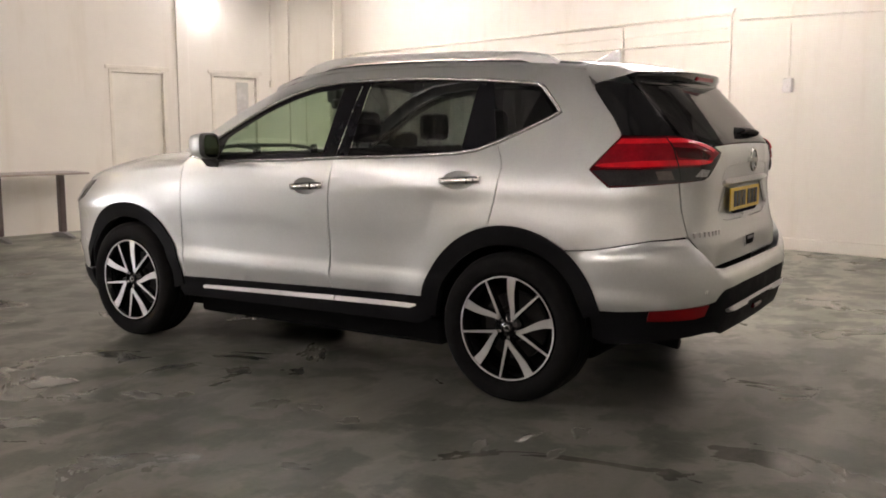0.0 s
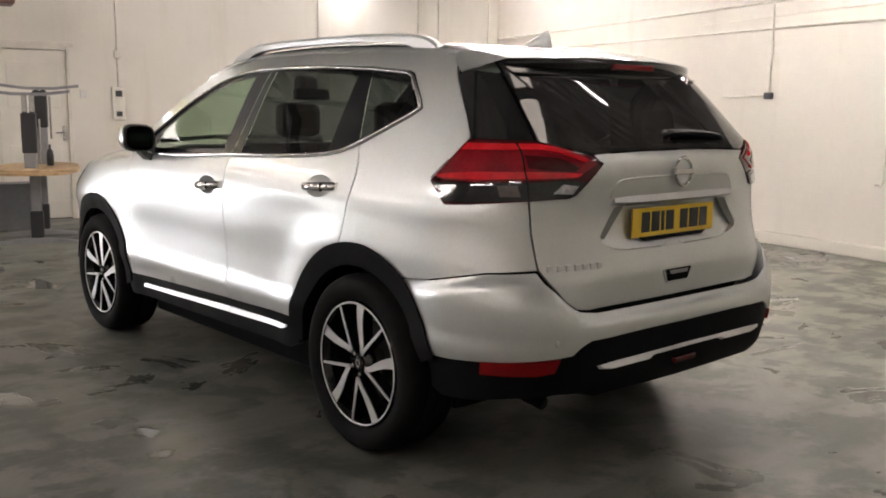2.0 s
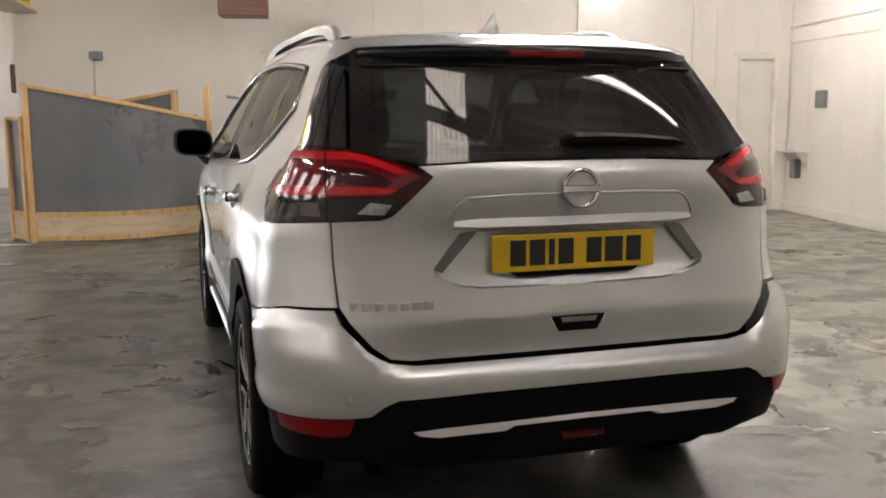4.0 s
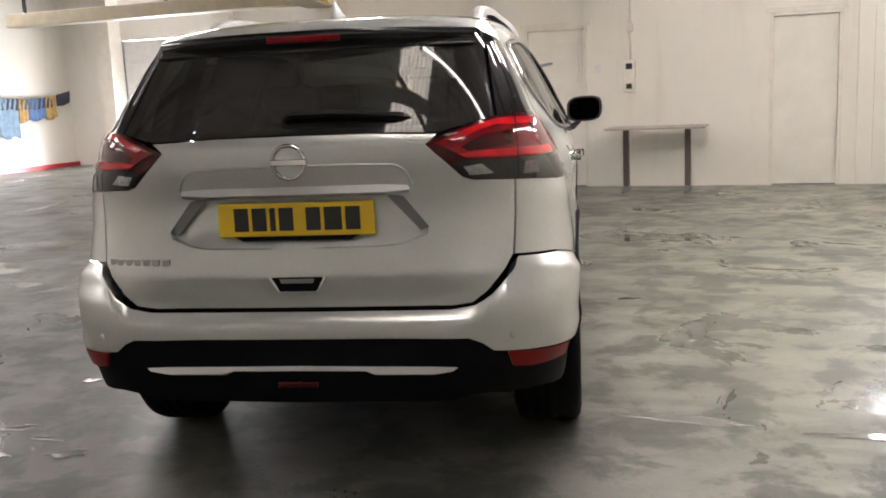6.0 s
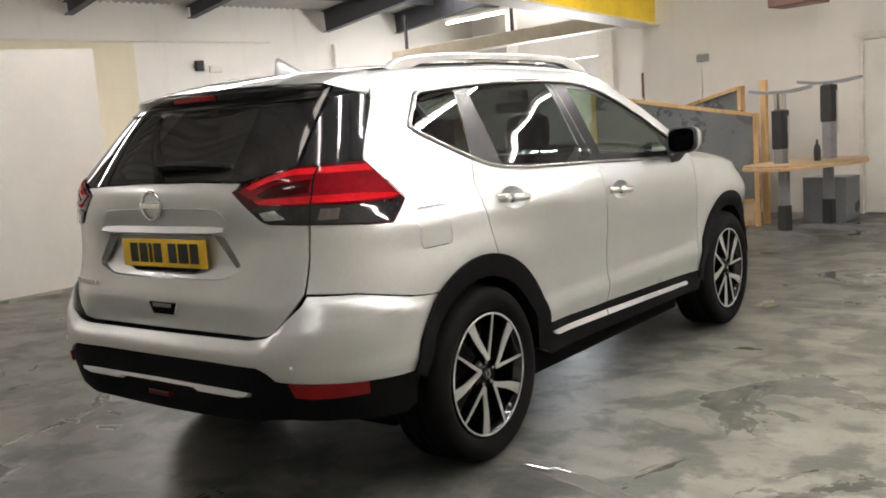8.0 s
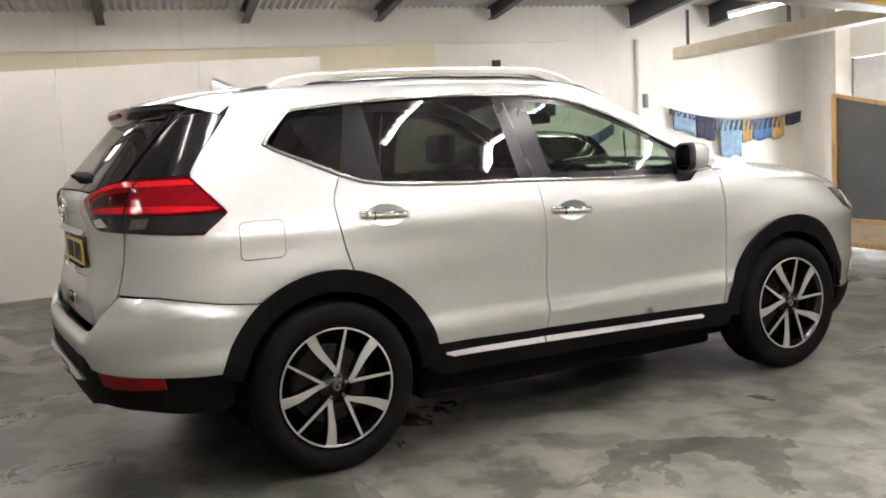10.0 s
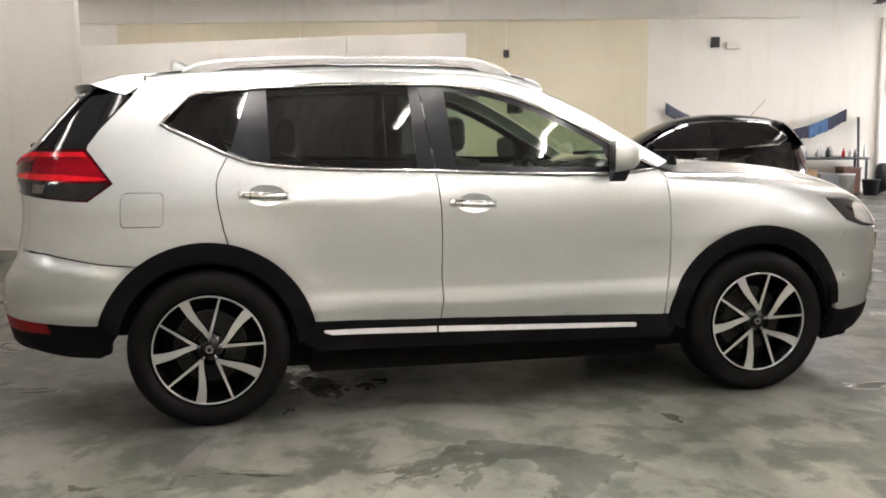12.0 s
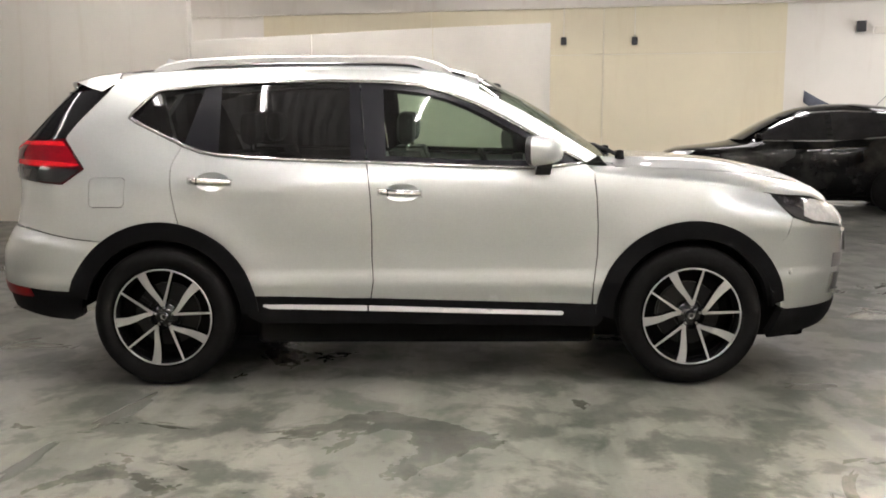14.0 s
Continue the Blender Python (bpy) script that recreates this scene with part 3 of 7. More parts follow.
DOORS = [(-1.20, -0.36), (1.87, 2.69), (3.40, 4.21), (5.08, 5.64)]
structure("wall_front", wall_along_u(WF, WF + 0.25, UEND, WR + 0.25, 5.6, [(a, b, 0, 2.09) for a, b in DOORS]), M["wall"], "cream painted wall with flush doors")
structure("wall_return", hbox(UEND, UEND + 0.25, WF + 0.25, WFAR, 0, 5.6), M["wall"], "cream painted return wall")
structure("wall_right", hbox(WR, WR + 0.25, WB, WF, 0, 4.2), M["wall"], "cream painted wall with surface conduits")
structure("wall_left", hbox(WL - 0.25, WL, WB, WFAR + 0.25, 0, 4.5), M["wall"], "cream painted wall hung with washing lines")
structure("wall_rear", hbox(WL - 0.25, WR + 0.25, WB - 0.25, WB, 0, 5.6), M["wall"], "cream painted rear wall")
structure("wall_far", wall_along_u(WFAR, WFAR + 0.25, WL, UEND + 0.25, 5.6, [(-11.85, -9.33, 0, 2.75), (-8.345, -7.095, 0, 2.22)]), M["wall"], "pale wall with a garage door and a brown door")
structure("wall_partition", box(-6.05, -5.95, -5.9, -3.02, 0, 3.9, 0, Matrix.Translation((-5.95, -3.02, 0)) @ Matrix.Rotation(radians(-14), 4, "Z") @ Matrix.Translation((5.95, 3.02, 0))), M["wall"], "cream painted partition wall")
structure("plinth", hbox(WR - 0.05, WR, -6.0, WF, 0, 0.13, 0.012), M["wall"], "cream painted plinth", "plinth")
structure("pillar", hbox(-12.20, -11.85, 12.5, 12.9, 0, 4.2), M["trimw"], "off-white corner pillar", "pillar")
structure("pillar", hbox(-9.33, -8.93, 12.74, 12.9, 0, 4.2), M["trimw"], "off-white corner pillar", "pillar")
# unseen slab, dark so the gaps round the doors stay black
structure("backing_wall", hbox(-1.4, WR, WF + 0.25, WF + 0.35, 0, 2.3), M["shadowgap"], "dark slab that closes the openings behind the doors")

# roof: two corrugated slopes on steel rafters, with translucent strips
RIDGE_U, RIDGE_Z, EAVE_L, EAVE_R = -2.4, 5.1, 4.15, 3.5


def roof_z(u):
    if u < RIDGE_U:
        return EAVE_L + (RIDGE_Z - EAVE_L) * (u - WL) / (RIDGE_U - WL)
    return EAVE_R + (RIDGE_Z - EAVE_R) * (WR - u) / (WR - RIDGE_U)


SKY = [(-11.6, -9.2), (-6.4, -4.2)]
bm = bmesh.new()
bs = bmesh.new()
br = bmesh.new()
pitch = 0.15
n = int((WFAR - WB) / (pitch / 4))
cuts = sorted({WL, RIDGE_U, WR, *[c for s in SKY for c in s]})
for a, b in zip(cuts, cuts[1:]):
    lit_strip = any(abs(a - s[0]) < 1e-6 for s in SKY)
    rings = []
    for k in range(n + 1):
        v = WB + (WFAR - WB) * k / n
        lit = lit_strip and (int((v + 20) / 1.8) % 2 == 0) and (a < -9 or v > 7.2)
        dz = 0.022 * math.sin(2 * math.pi * v / pitch)
        rings.append((v, dz, lit))
    prev = None
    for k, (v, dz, lit) in enumerate(rings):
        # right slope coloured darker, so the car's side windows mirror it dark
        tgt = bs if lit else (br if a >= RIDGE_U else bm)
        if prev is not None and prev[1] is tgt:
            pa, pb = prev[0]
        elif prev is not None:
            pv, pdz, _ = rings[k - 1]
            pa, pb = tgt.verts.new(hall(a, pv, roof_z(a) + pdz)), tgt.verts.new(hall(b, pv, roof_z(b) + pdz))
        va, vb = tgt.verts.new(hall(a, v, roof_z(a) + dz)), tgt.verts.new(hall(b, v, roof_z(b) + dz))
        if prev is not None:
            tgt.faces.new((pa, pb, vb, va))
        prev = ((va, vb), tgt)
for b_ in (bm, bs, br):
    bmesh.ops.recalc_face_normals(b_, faces=b_.faces)
structure("ceiling", bm, M["roofing"], "pale grey corrugated roof sheets", "ceiling")
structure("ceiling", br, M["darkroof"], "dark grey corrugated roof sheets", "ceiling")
structure("skylight", bs, M["skylight"], "translucent corrugated rooflights", "skylight")
bm = bmesh.new()
rows = []
for k in range(121):
    u = 0.42 + 0.60 * k / 120
    z = roof_z(u) - 0.10 + 0.025 * math.sin(2 * math.pi * u / 0.076)
    rows.append([bm.verts.new(hall(u, v, z)) for v in (-3.4, -2.8, -2.2, -1.6)])
for ra, rb in zip(rows, rows[1:]):
    for j in range(3):
        bm.faces.new((ra[j], rb[j], rb[j + 1], ra[j + 1]))
structure("skylight", bm, M["rooflight"], "translucent corrugated rooflight panel", "skylight")
structure("tie_rod", tube([hall(0.1, -1.9, 3.75), hall(1.6, -2.9, 3.6)], 0.025, 8), M["steel"], "thin steel brace under the rooflight", "brace")


def ibeam(p, q, w=0.09, h=0.18):
    """A steel beam of I section between two points."""
    p, q = Vector(p), Vector(q)
    d = (q - p).normalized()
    s = d.cross(Vector((0, 0, 1))).normalized()
    up = s.cross(d)
    t = 0.012
    prof = [(-w, 0), (w, 0), (w, t), (t / 2, t), (t / 2, h - t), (w, h - t), (w, h), (-w, h), (-w, h - t), (-t / 2, h - t), (-t / 2, t), (-w, t)]
    bm = bmesh.new()
    rings = [[bm.verts.new(e + s * x * 0.5 - up * y) for x, y in prof] for e in (p, q)]
    for j in range(12):
        bm.faces.new((rings[0][j], rings[0][(j + 1) % 12], rings[1][(j + 1) % 12], rings[1][j]))
    bm.faces.new(rings[0])
    bm.faces.new(rings[1][::-1])
    bmesh.ops.recalc_face_normals(bm, faces=bm.faces)
    return bm


for v in (-7.2, -4.8, -2.4, 0.2, 2.8, 5.2, 8.4, 10.4):
    structure("rafter", ibeam(hall(WL, v, EAVE_L - 0.03), hall(RIDGE_U, v, RIDGE_Z - 0.03), 0.16, 0.24 if v < 8 else 0.46), M["steel"], "dark steel roof rafter", "rafter")
    if v < 7:
        structure("rafter", ibeam(hall(WR, v, EAVE_R - 0.03), hall(RIDGE_U, v, RIDGE_Z - 0.03), 0.16, 0.24), M["steel"], "dark steel roof rafter", "rafter")
for u in (-12.0, -10.0, -8.0, -6.2, -4.4, -0.8, 1.4, 3.6):
    structure("purlin", ibeam(hall(u, WB, roof_z(u) - 0.03), hall(u, 7.3 if u > UEND else WFAR, roof_z(u) - 0.03), 0.07, 0.12), M["steel"], "dark steel purlin", "purlin")
structure("eaves_beam", hbox(WL, WL + 0.10, WB, 6.9, 3.42, 3.45), M["trimw"], "off-white ledge along the wall top", "ledge")


# doors
def flush_door(u0, u1, name, handle=True, slit=False, notice=False, leaf=None):
    d = thing(name, "white painted flush door, closed, in the cream wall", "door", kind="structure", at=HALL @ pose((u0 + u1) / 2, WF, 0))
    w = (u1 - u0) / 2
    part("door_leaf", box(-w + 0.045, w - 0.045, 0.05, 0.09, 0.01, 2.045, 0.003), leaf or M["door"], d)
    for s in (-1, 1):
        part("door_frame", box(s * w - 0.045 if s > 0 else -w, w if s > 0 else -w + 0.045, -0.012, 0.12, 0, 2.09, 0.004), M["trimw"], d)
    part("door_frame", box(-w + 0.045, w - 0.045, -0.012, 0.12, 2.048, 2.09, 0.004), M["trimw"], d)
    part("architrave", box(-w - 0.05, w + 0.05, -0.018, 0.0, 2.09, 2.14, 0.004), M["trimw"], d)
    part("gap_shadow", box(-w + 0.045, w - 0.045, 0.06, 0.10, 0.0, 0.012), M["shadowgap"], d)
    if handle:
        h = part("handle_plate", box(w - 0.115, w - 0.075, 0.042, 0.052, 0.96, 1.14, 0.003), M["satin"], d, "satin handle plate")
        part("lever", tube([(w - 0.095, 0.05, 1.06), (w - 0.095, 0.0, 1.06), (w - 0.20, -0.002, 1.055)], 0.009, 8), M["satin"], h)
    if slit:
        gz = part("vision_panel", box(w - 0.36, w - 0.16, 0.040, 0.056, 1.30, 1.98, 0.004), M["frost"], d, "frosted vision panel")
        part("panel_bead", box(w - 0.375, w - 0.145, 0.044, 0.054, 1.285, 1.995, 0.003), M["trimw"], gz)
    if notice:
        part("notice", box(0.02, 0.17, 0.043, 0.049, 1.26, 1.30), M["paper"], d, "white notice")
        part("raised_panel", box(-w + 0.13, w - 0.13, 0.044, 0.054, 1.36, 1.90, 0.005), M["door"], d)
        part("raised_panel", box(-w + 0.13, w - 0.13, 0.044, 0.054, 0.20, 0.90, 0.005), M["door"], d)
    return d


flush_door(*DOORS[0], "door_1", True, False, True)
flush_door(*DOORS[1], "door_2", False)
flush_door(*DOORS[2], "door_3", False, True)
flush_door(*DOORS[3], "door_4", False)


# boxes, switches and conduits on the walls
def conduit(pts, r=0.011, name="conduit", label="painted surface conduit on the wall"):
    return solid(name, tube([hall(*p) for p in pts], r, 8), M["conduit"], label, "conduit", "surface conduits", smooth=True)


def wall_box(u, v, z, w, h, d, axis, material, label, name="switch_box", dial=None):
    t = thing(name, label, "switch box", at=HALL @ pose(u, v, z, 0, 0, {"F": 0, "R": -90, "L": 90}[axis]))
    b = part("case", box(-w / 2, w / 2, -d, 0, -h / 2, h / 2, min(0.012, d / 4)), material, t)
    if dial:
        for dz, r in dial:
            part("switch_window", box(-r, r, -d - 0.008, -d + 0.002, dz - r * 0.9, dz + r * 0.9, 0.003), M["blackplastic"], b, "small dark switch window")
    else:
        part("rocker", box(-w * 0.16, w * 0.16, -d - 0.006, -d + 0.002, -h * 0.2, h * 0.2, 0.002), material, b)
    return t


# the front wall
wall_box(0.18, WF, 1.42, 0.15, 0.40, 0.09, "F", M["conduit"], "grey fuse box with two small dark windows", "fuse_box", [(0.12, 0.04), (-0.13, 0.035)])
wall_box(0.19, WF, 2.02, 0.08, 0.10, 0.05, "F", M["trimw"], "small round-edged junction box on the wall", "junction_box")
conduit([(0.19, WF - 0.014, 1.62), (0.19, WF - 0.014, 3.4)])
wall_box(-0.22, WF, 1.53, 0.085, 0.10, 0.03, "F", M["whiteplastic"], "white light switch beside the door", "light_switch")
wall_box(4.43, WF, 1.97, 0.07, 0.10, 0.045, "F", M["trimw"], "small off-white switch beside the door", "light_switch")
conduit([(4.43, WF - 0.012, 2.02), (4.43, WF - 0.012, 3.4)])
wall_box(-3.27, WF, 2.06, 0.16, 0.10, 0.07, "F", M["greysteel"], "grey twin socket high on the wall", "socket")
conduit([(-3.31, WF - 0.012, 2.02), (-3.31, WF - 0.012, 1.5)])
for u in (2.95, 4.85, 5.72):
    structure("pilaster", hbox(u - 0.09, u + 0.09, WF - 0.03, WF, 0, 3.6, 0.006), M["wall"], "shallow cream pilaster", "pilaster")
# the right-hand wall
RC = WR - 0.014
conduit([(RC, 7.38, 2.46), (RC, 0.70, 2.55)], 0.016)
conduit([(RC, 0.66, 2.60), (RC, 0.70, 2.55), (RC, 0.70, 0.74), (RC, 0.72, 0.70), (RC, 0.78, 0.71)], 0.012)
conduit([(RC, 7.38, 2.26), (RC, 0.72, 2.25)], 0.011)
conduit([(RC, 3.1, 2.36), (RC, 0.74, 2.40)], 0.006)
conduit([(RC, 0.60, 2.47), (RC, -5.5, 2.36)], 0.011)
conduit([(RC, 0.02, 3.2), (RC, 0.02, 1.84)], 0.005)
wall_box(WR, 0.02, 1.75, 0.10, 0.15, 0.06, "R", M["whiteplastic"], "white wall socket below a thin conduit", "wall_socket")
conduit([(RC, 2.75, 1.55), (RC, 2.15, 1.56)], 0.010)
conduit([(RC, 2.10, 2.50), (RC, 2.10, 1.60)], 0.010)
wall_box(WR, 2.10, 1.56, 0.10, 0.07, 0.05, "R", M["steel"], "grey twin socket on the wall", "wall_socket")
sh = thing("wall_shelf", "small white shelf with bottles on the cream wall", "shelf", at=HALL @ pose(WR, 7.0, 0.80, 0, 0, -90))
part("shelf_board", box(-0.28, 0.28, -0.20, 0, 0, 0.03, 0.004), M["whiteplastic"], sh)
for s in (-0.2, 0.2):
    part("bracket", prism([(0.0, 0.0), (-0.16, 0.0), (0.0, -0.18)], s - 0.01, s + 0.01), M["trimw"], sh)
part("soap_dispenser", box(-0.06, 0.06, -0.11, 0, -0.34, -0.08, 0.02), M["greysteel"], sh)
wall_box(WR, 6.45, 1.50, 0.18, 0.22, 0.08, "R", M["greysteel"], "grey control box with a dark window", "control_box")

# lamp over the doors
fl = thing("flood_lamp", "bright white flood lamp above the doors", "lamp", at=HALL @ pose(3.27, WF, 3.14))
part("housing", box(-0.16, 0.16, -0.18, 0, -0.05, 0.14, 0.02), M["greysteel"], fl)
part("lamp_face", lathe([(0.0, -0.24), (0.05, -0.235), (0.10, -0.215), (0.125, -0.18), (0.125, -0.165), (0.0, -0.165)], 28, "Y", pose(0, 0, 0.03)), M["flood"], fl, "glowing lamp face", True)


# fluorescent fittings
def fitting(u, v, z, length, along, lamp="tube"):
    f = thing("fluorescent_light", "lit fluorescent tube in a white batten under the roof", "ceiling light", "fluorescent lights", at=HALL @ pose(u, v, z, 0, 0, 0 if along == "u" else 90))
    part("batten", box(-length / 2, length / 2, -0.035, 0.035, 0.0, 0.055, 0.006), M["whiteplastic"], f)
    part("tube", tube([(-length / 2 + 0.03, 0, -0.03), (length / 2 - 0.03, 0, -0.03)], 0.015, 12), M[lamp], f, "lit tube", True)
    for s in (-1, 1):
        part("tube_holder", box(s * (length / 2 - 0.03) - 0.012, s * (length / 2 - 0.03) + 0.012, -0.02, 0.02, -0.055, 0.0), M["whiteplastic"], f)
        part("hanger", tube([(s * length * 0.35, 0, 0.05), (s * length * 0.35, 0, roof_z(u) - z + 0.02)], 0.004, 6), M["steel"], f)
    return f


for v, lit in ((-3.5, "fainttube"), (-1.8, "fainttube"), (-1.0, "tube"), (0.3, "midtube"), (1.45, "tube"), (3.0, "midtube")):
    fitting(1.5, v, 3.15, 1.5, "u", lit)
for v in (-2.4, 0.4, 3.2):
    fitting(-3.9, v, 3.1, 1.8, "v", "midtube")
fitting(-7.6, 7.4, 3.2, 1.5, "u", "dimtube")
# unseen tube added to brighten the front wall and the yellow beam
fitting(-2.2, 4.6, 3.4, 1.5, "v")
# unseen row added for the bright band along the car's right side
for v, lit in ((0.6, "tube"), (3.0, "dimtube"), (5.4, "tube")):
    fitting(4.3, v, 3.15, 1.8, "v", lit)
# two unseen tubes added to lift the car's rear and the partition
fitting(3.4, -5.2, 3.15, 1.8, "v", "dimtube")
fitting(-3.6, -5.4, 3.15, 1.8, "v", "dimtube")

# hanging heater
ht = thing("unit_heater", "brown metal unit heater hung from the roof", "heater", at=HALL @ pose(-1.33, 6.24, 2.43))
part("casing", box(-0.27, 0.27, -0.18, 0.18, 0, 0.42, 0.015), M["brownmetal"], ht)
for k in range(6):
    part("louvre", box(-0.23, 0.23, -0.20, -0.175, 0.06 + k * 0.055, 0.085 + k * 0.055, 0.002), M["brownmetal"], ht)
for s in (-0.2, 0.2):
    part("hanger", tube([(s, 0, 0.4), (s, 0, 1.9)], 0.006, 6), M["steel"], ht)

# yellow lifting beam and cream lintel
yb = thing("lifting_beam", "yellow painted steel beam under the roof", "beam")
TILT = HALL @ Matrix.Translation((-4.14, 7.38, 2.57)) @ Matrix.Rotation(radians(-4.8), 4, "X")
part("web", box(-0.12, 0.12, -3.98, 0.0, 0.03, 0.42, 0.01, TILT), M["yellow"], yb)
part("lower_flange", box(-0.20, 0.20, -3.98, 0.0, 0.0, 0.03, 0.004, TILT), M["cream"], yb)
ln = thing("roller_box", "cream boxed-in beam hung below the roof", "beam")
part("casing", hbox(-9.35, -4.36, 6.95, 7.25, 2.60, 2.80, 0.01), M["cream"], ln)
for u in (-9.1, -6.5):
    part("hanger", hbox(u, u + 0.04, 7.07, 7.11, 2.80, 3.4), M["steel"], ln)
# the silver car ---------------------------------------------------------------
HUB = 1.3525
HUBZ = 0.358
W_SIDE = Curve((0.16, 0.80), (0.24, 0.845), (0.34, 0.866), (0.44, 0.872), (0.50, 0.884), (0.535, 0.888), (0.60, 0.878), (0.70, 0.880),
               (0.85, 0.893), (0.97, 0.897), (1.05, 0.888), (1.10, 0.875), (1.15, 0.852), (1.275, 0.792), (1.37, 0.748), (1.53, 0.662), (1.60, 0.61), (1.66, 0.53))
Y_BUMP = Curve((0.16, -2.08), (0.25, -2.19), (0.35, -2.255), (0.45, -2.285), (0.60, -2.295), (0.69, -2.285), (0.75, -2.255), (0.82, -2.225), (0.9, -2.21))
Y_GATE = Curve((0.60, -2.245), (0.68, -2.24), (0.79, -2.232), (0.80, -2.228), (0.9, -2.207), (1.0, -2.198), (1.15, -2.212), (1.20, -2.206), (1.226, -2.192), (1.24, -2.180), (1.40, -2.034), (1.55, -1.894), (1.66, -1.79))
B_REAR = Curve((0.16, 0.40), (0.45, 0.46), (0.8, 0.48), (1.15, 0.47), (1.26, 0.42), (1.4, 0.32), (1.55, 0.24), (1.66, 0.2))
X0_REAR = Curve((0.16, 0.42), (0.5, 0.40), (0.9, 0.36), (1.15, 0.34), (1.3, 0.38), (1.55, 0.36), (1.66, 0.3))
Y_NOSE = Curve((0.16, 2.10), (0.24, 2.20), (0.34, 2.26), (0.50, 2.285), (0.65, 2.30), (0.80, 2.285), (0.90, 2.22), (0.97, 2.13), (1.05, 2.05), (1.12, 2.02), (1.70, 2.0))
NR, NF, X0F, BF = 2.5, 2.3, 0.26, 0.85
RAIL_Z = Curve((-1.75, 1.560), (-1.5, 1.585), (-1.1, 1.606), (-0.6, 1.618), (-0.2, 1.612), (0.05, 1.585), (0.25, 1.52), (0.5, 1.395), (0.82, 1.20))
ROOF_Z = Curve((-1.95, 1.585), (-1.75, 1.612), (-1.5, 1.640), (-1.1, 1.664), (-0.7, 1.677), (-0.3, 1.676), (0.0, 1.658), (0.2, 1.628), (0.35, 1.58))
FEND_Z = Curve((0.70, 1.125), (0.86, 1.085), (1.1, 1.06), (1.35, 1.035), (1.6, 1.002), (1.8, 0.974), (2.0, 0.952), (2.1, 0.92), (2.2, 0.86), (2.3, 0.80))
HOOD_Z = Curve((0.70, 1.150), (1.0, 1.152), (1.3, 1.150), (1.6, 1.132), (1.85, 1.095), (2.05, 1.03), (2.18, 0.96), (2.27, 0.88), (2.32, 0.80))


def half_width(y, z):
    w = W_SIDE(z)
    up = smooth01((z - 0.75) / 0.35)
    w -= smooth01((-0.55 - y) / 1.2) * (0.012 + 0.032 * up)
    w -= smooth01((y - 0.55) / 1.2) * (0.010 + 0.030 * up)
    for hy in (-HUB, HUB):
        r = math.hypot(y - hy, z - HUBZ)
        if r < 0.85:
            w += 0.016 * math.exp(-((r - 0.50) / 0.11) ** 2)
    # the shoulder over the rear wheel and the waist crease
    w += 0.010 * math.exp(-((z - 1.02) / 0.05) ** 2) * smooth01((-0.2 - y) / 0.8)
    return w


def corner(z, low):
    yr = (Y_BUMP if low else Y_GATE)(z)
    b, x0 = B_REAR(z), X0_REAR(z)
    ys = yr + b
    ax = half_width(ys, z) - x0
    return ys, b, x0, ax, 0.80 * (ax + b)


def skin(a, z, low=False):
    """A point of the body's side, front corner and rear, by its way along the plan and its height."""
    ys, b, x0, ax, ln = corner(z, low)
    yf = Y_NOSE(z) - BF
    if a > yf:
        axf = half_width(yf, z) - X0F
        lf = 0.80 * (axf + BF)
        if a < yf + lf:
            f = (a - yf) / lf * math.pi / 2
            return (X0F + axf * max(0.0, math.cos(f)) ** (2 / NF), yf + BF * math.sin(f) ** (2 / NF), z)
        return (max(-0.001, X0F - (a - yf - lf)), yf + BF, z)
    if a >= ys:
        return (half_width(a, z), a, z)
    if a > ys - ln:
        f = (ys - a) / ln * math.pi / 2
        return (x0 + ax * max(0.0, math.cos(f)) ** (2 / NR), ys - b * math.sin(f) ** (2 / NR), z)
    return (x0 - (ys - ln - a), ys - b - (0.006 + 0.012 * smooth01((z - 1.0) / 0.23)) * (1 - ((x0 - (ys - ln - a)) / x0) ** 2), z)


SEAM_Z = Curve((-2.10, 0.826), (-2.03, 0.812), (-1.90, 0.785), (-1.80, 0.765), (-1.735, 0.757), (-1.62, 0.747))
FLARE = Curve((0.36, -0.020), (0.43, -0.013), (0.50, 0.0), (0.60, 0.016), (0.68, 0.026), (0.76, 0.031), (0.85, 0.031))


def skin_low(a, z):
    """The lower skin: the rear bumper swells out below its seam with the quarter panel."""
    x, y, z = skin(a, z, True)
    if y < -1.6:
        top = SEAM_Z(y) - z
        x += FLARE(z) * smooth01((-1.64 - y) / 0.26) * smooth01((x - 0.45) / 0.25) * smooth01((top + 0.004) / 0.062)
    return (x, y, z)


def a_side(y, z, low=False):
    ys, b, x0, ax, ln = corner(z, low)
    yf = Y_NOSE(z) - BF
    if y > yf:
        lf = 0.80 * (half_width(yf, z) - X0F + BF)
        return yf + lf * math.asin(min(1.0, (y - yf) / BF) ** (NF / 2)) / (math.pi / 2)
    if y >= ys:
        return y
    return ys - ln * math.asin(min(1.0, (ys - y) / b) ** (NR / 2)) / (math.pi / 2)


def a_rear(x, z, low=False):
    ys, b, x0, ax, ln = corner(z, low)
    if x >= x0:
        return ys - ln * math.acos(min(1.0, (x - x0) / ax) ** (NR / 2)) / (math.pi / 2)
    return ys - ln - (x0 - x)


def a_front(x, z):
    yf = Y_NOSE(z) - BF
    axf = half_width(yf, z) - X0F
    lf = 0.80 * (axf + BF)
    if x >= X0F:
        return yf + lf * math.acos(min(1.0, (x - X0F) / axf) ** (NF / 2)) / (math.pi / 2)
    return yf + lf + (X0F - x)


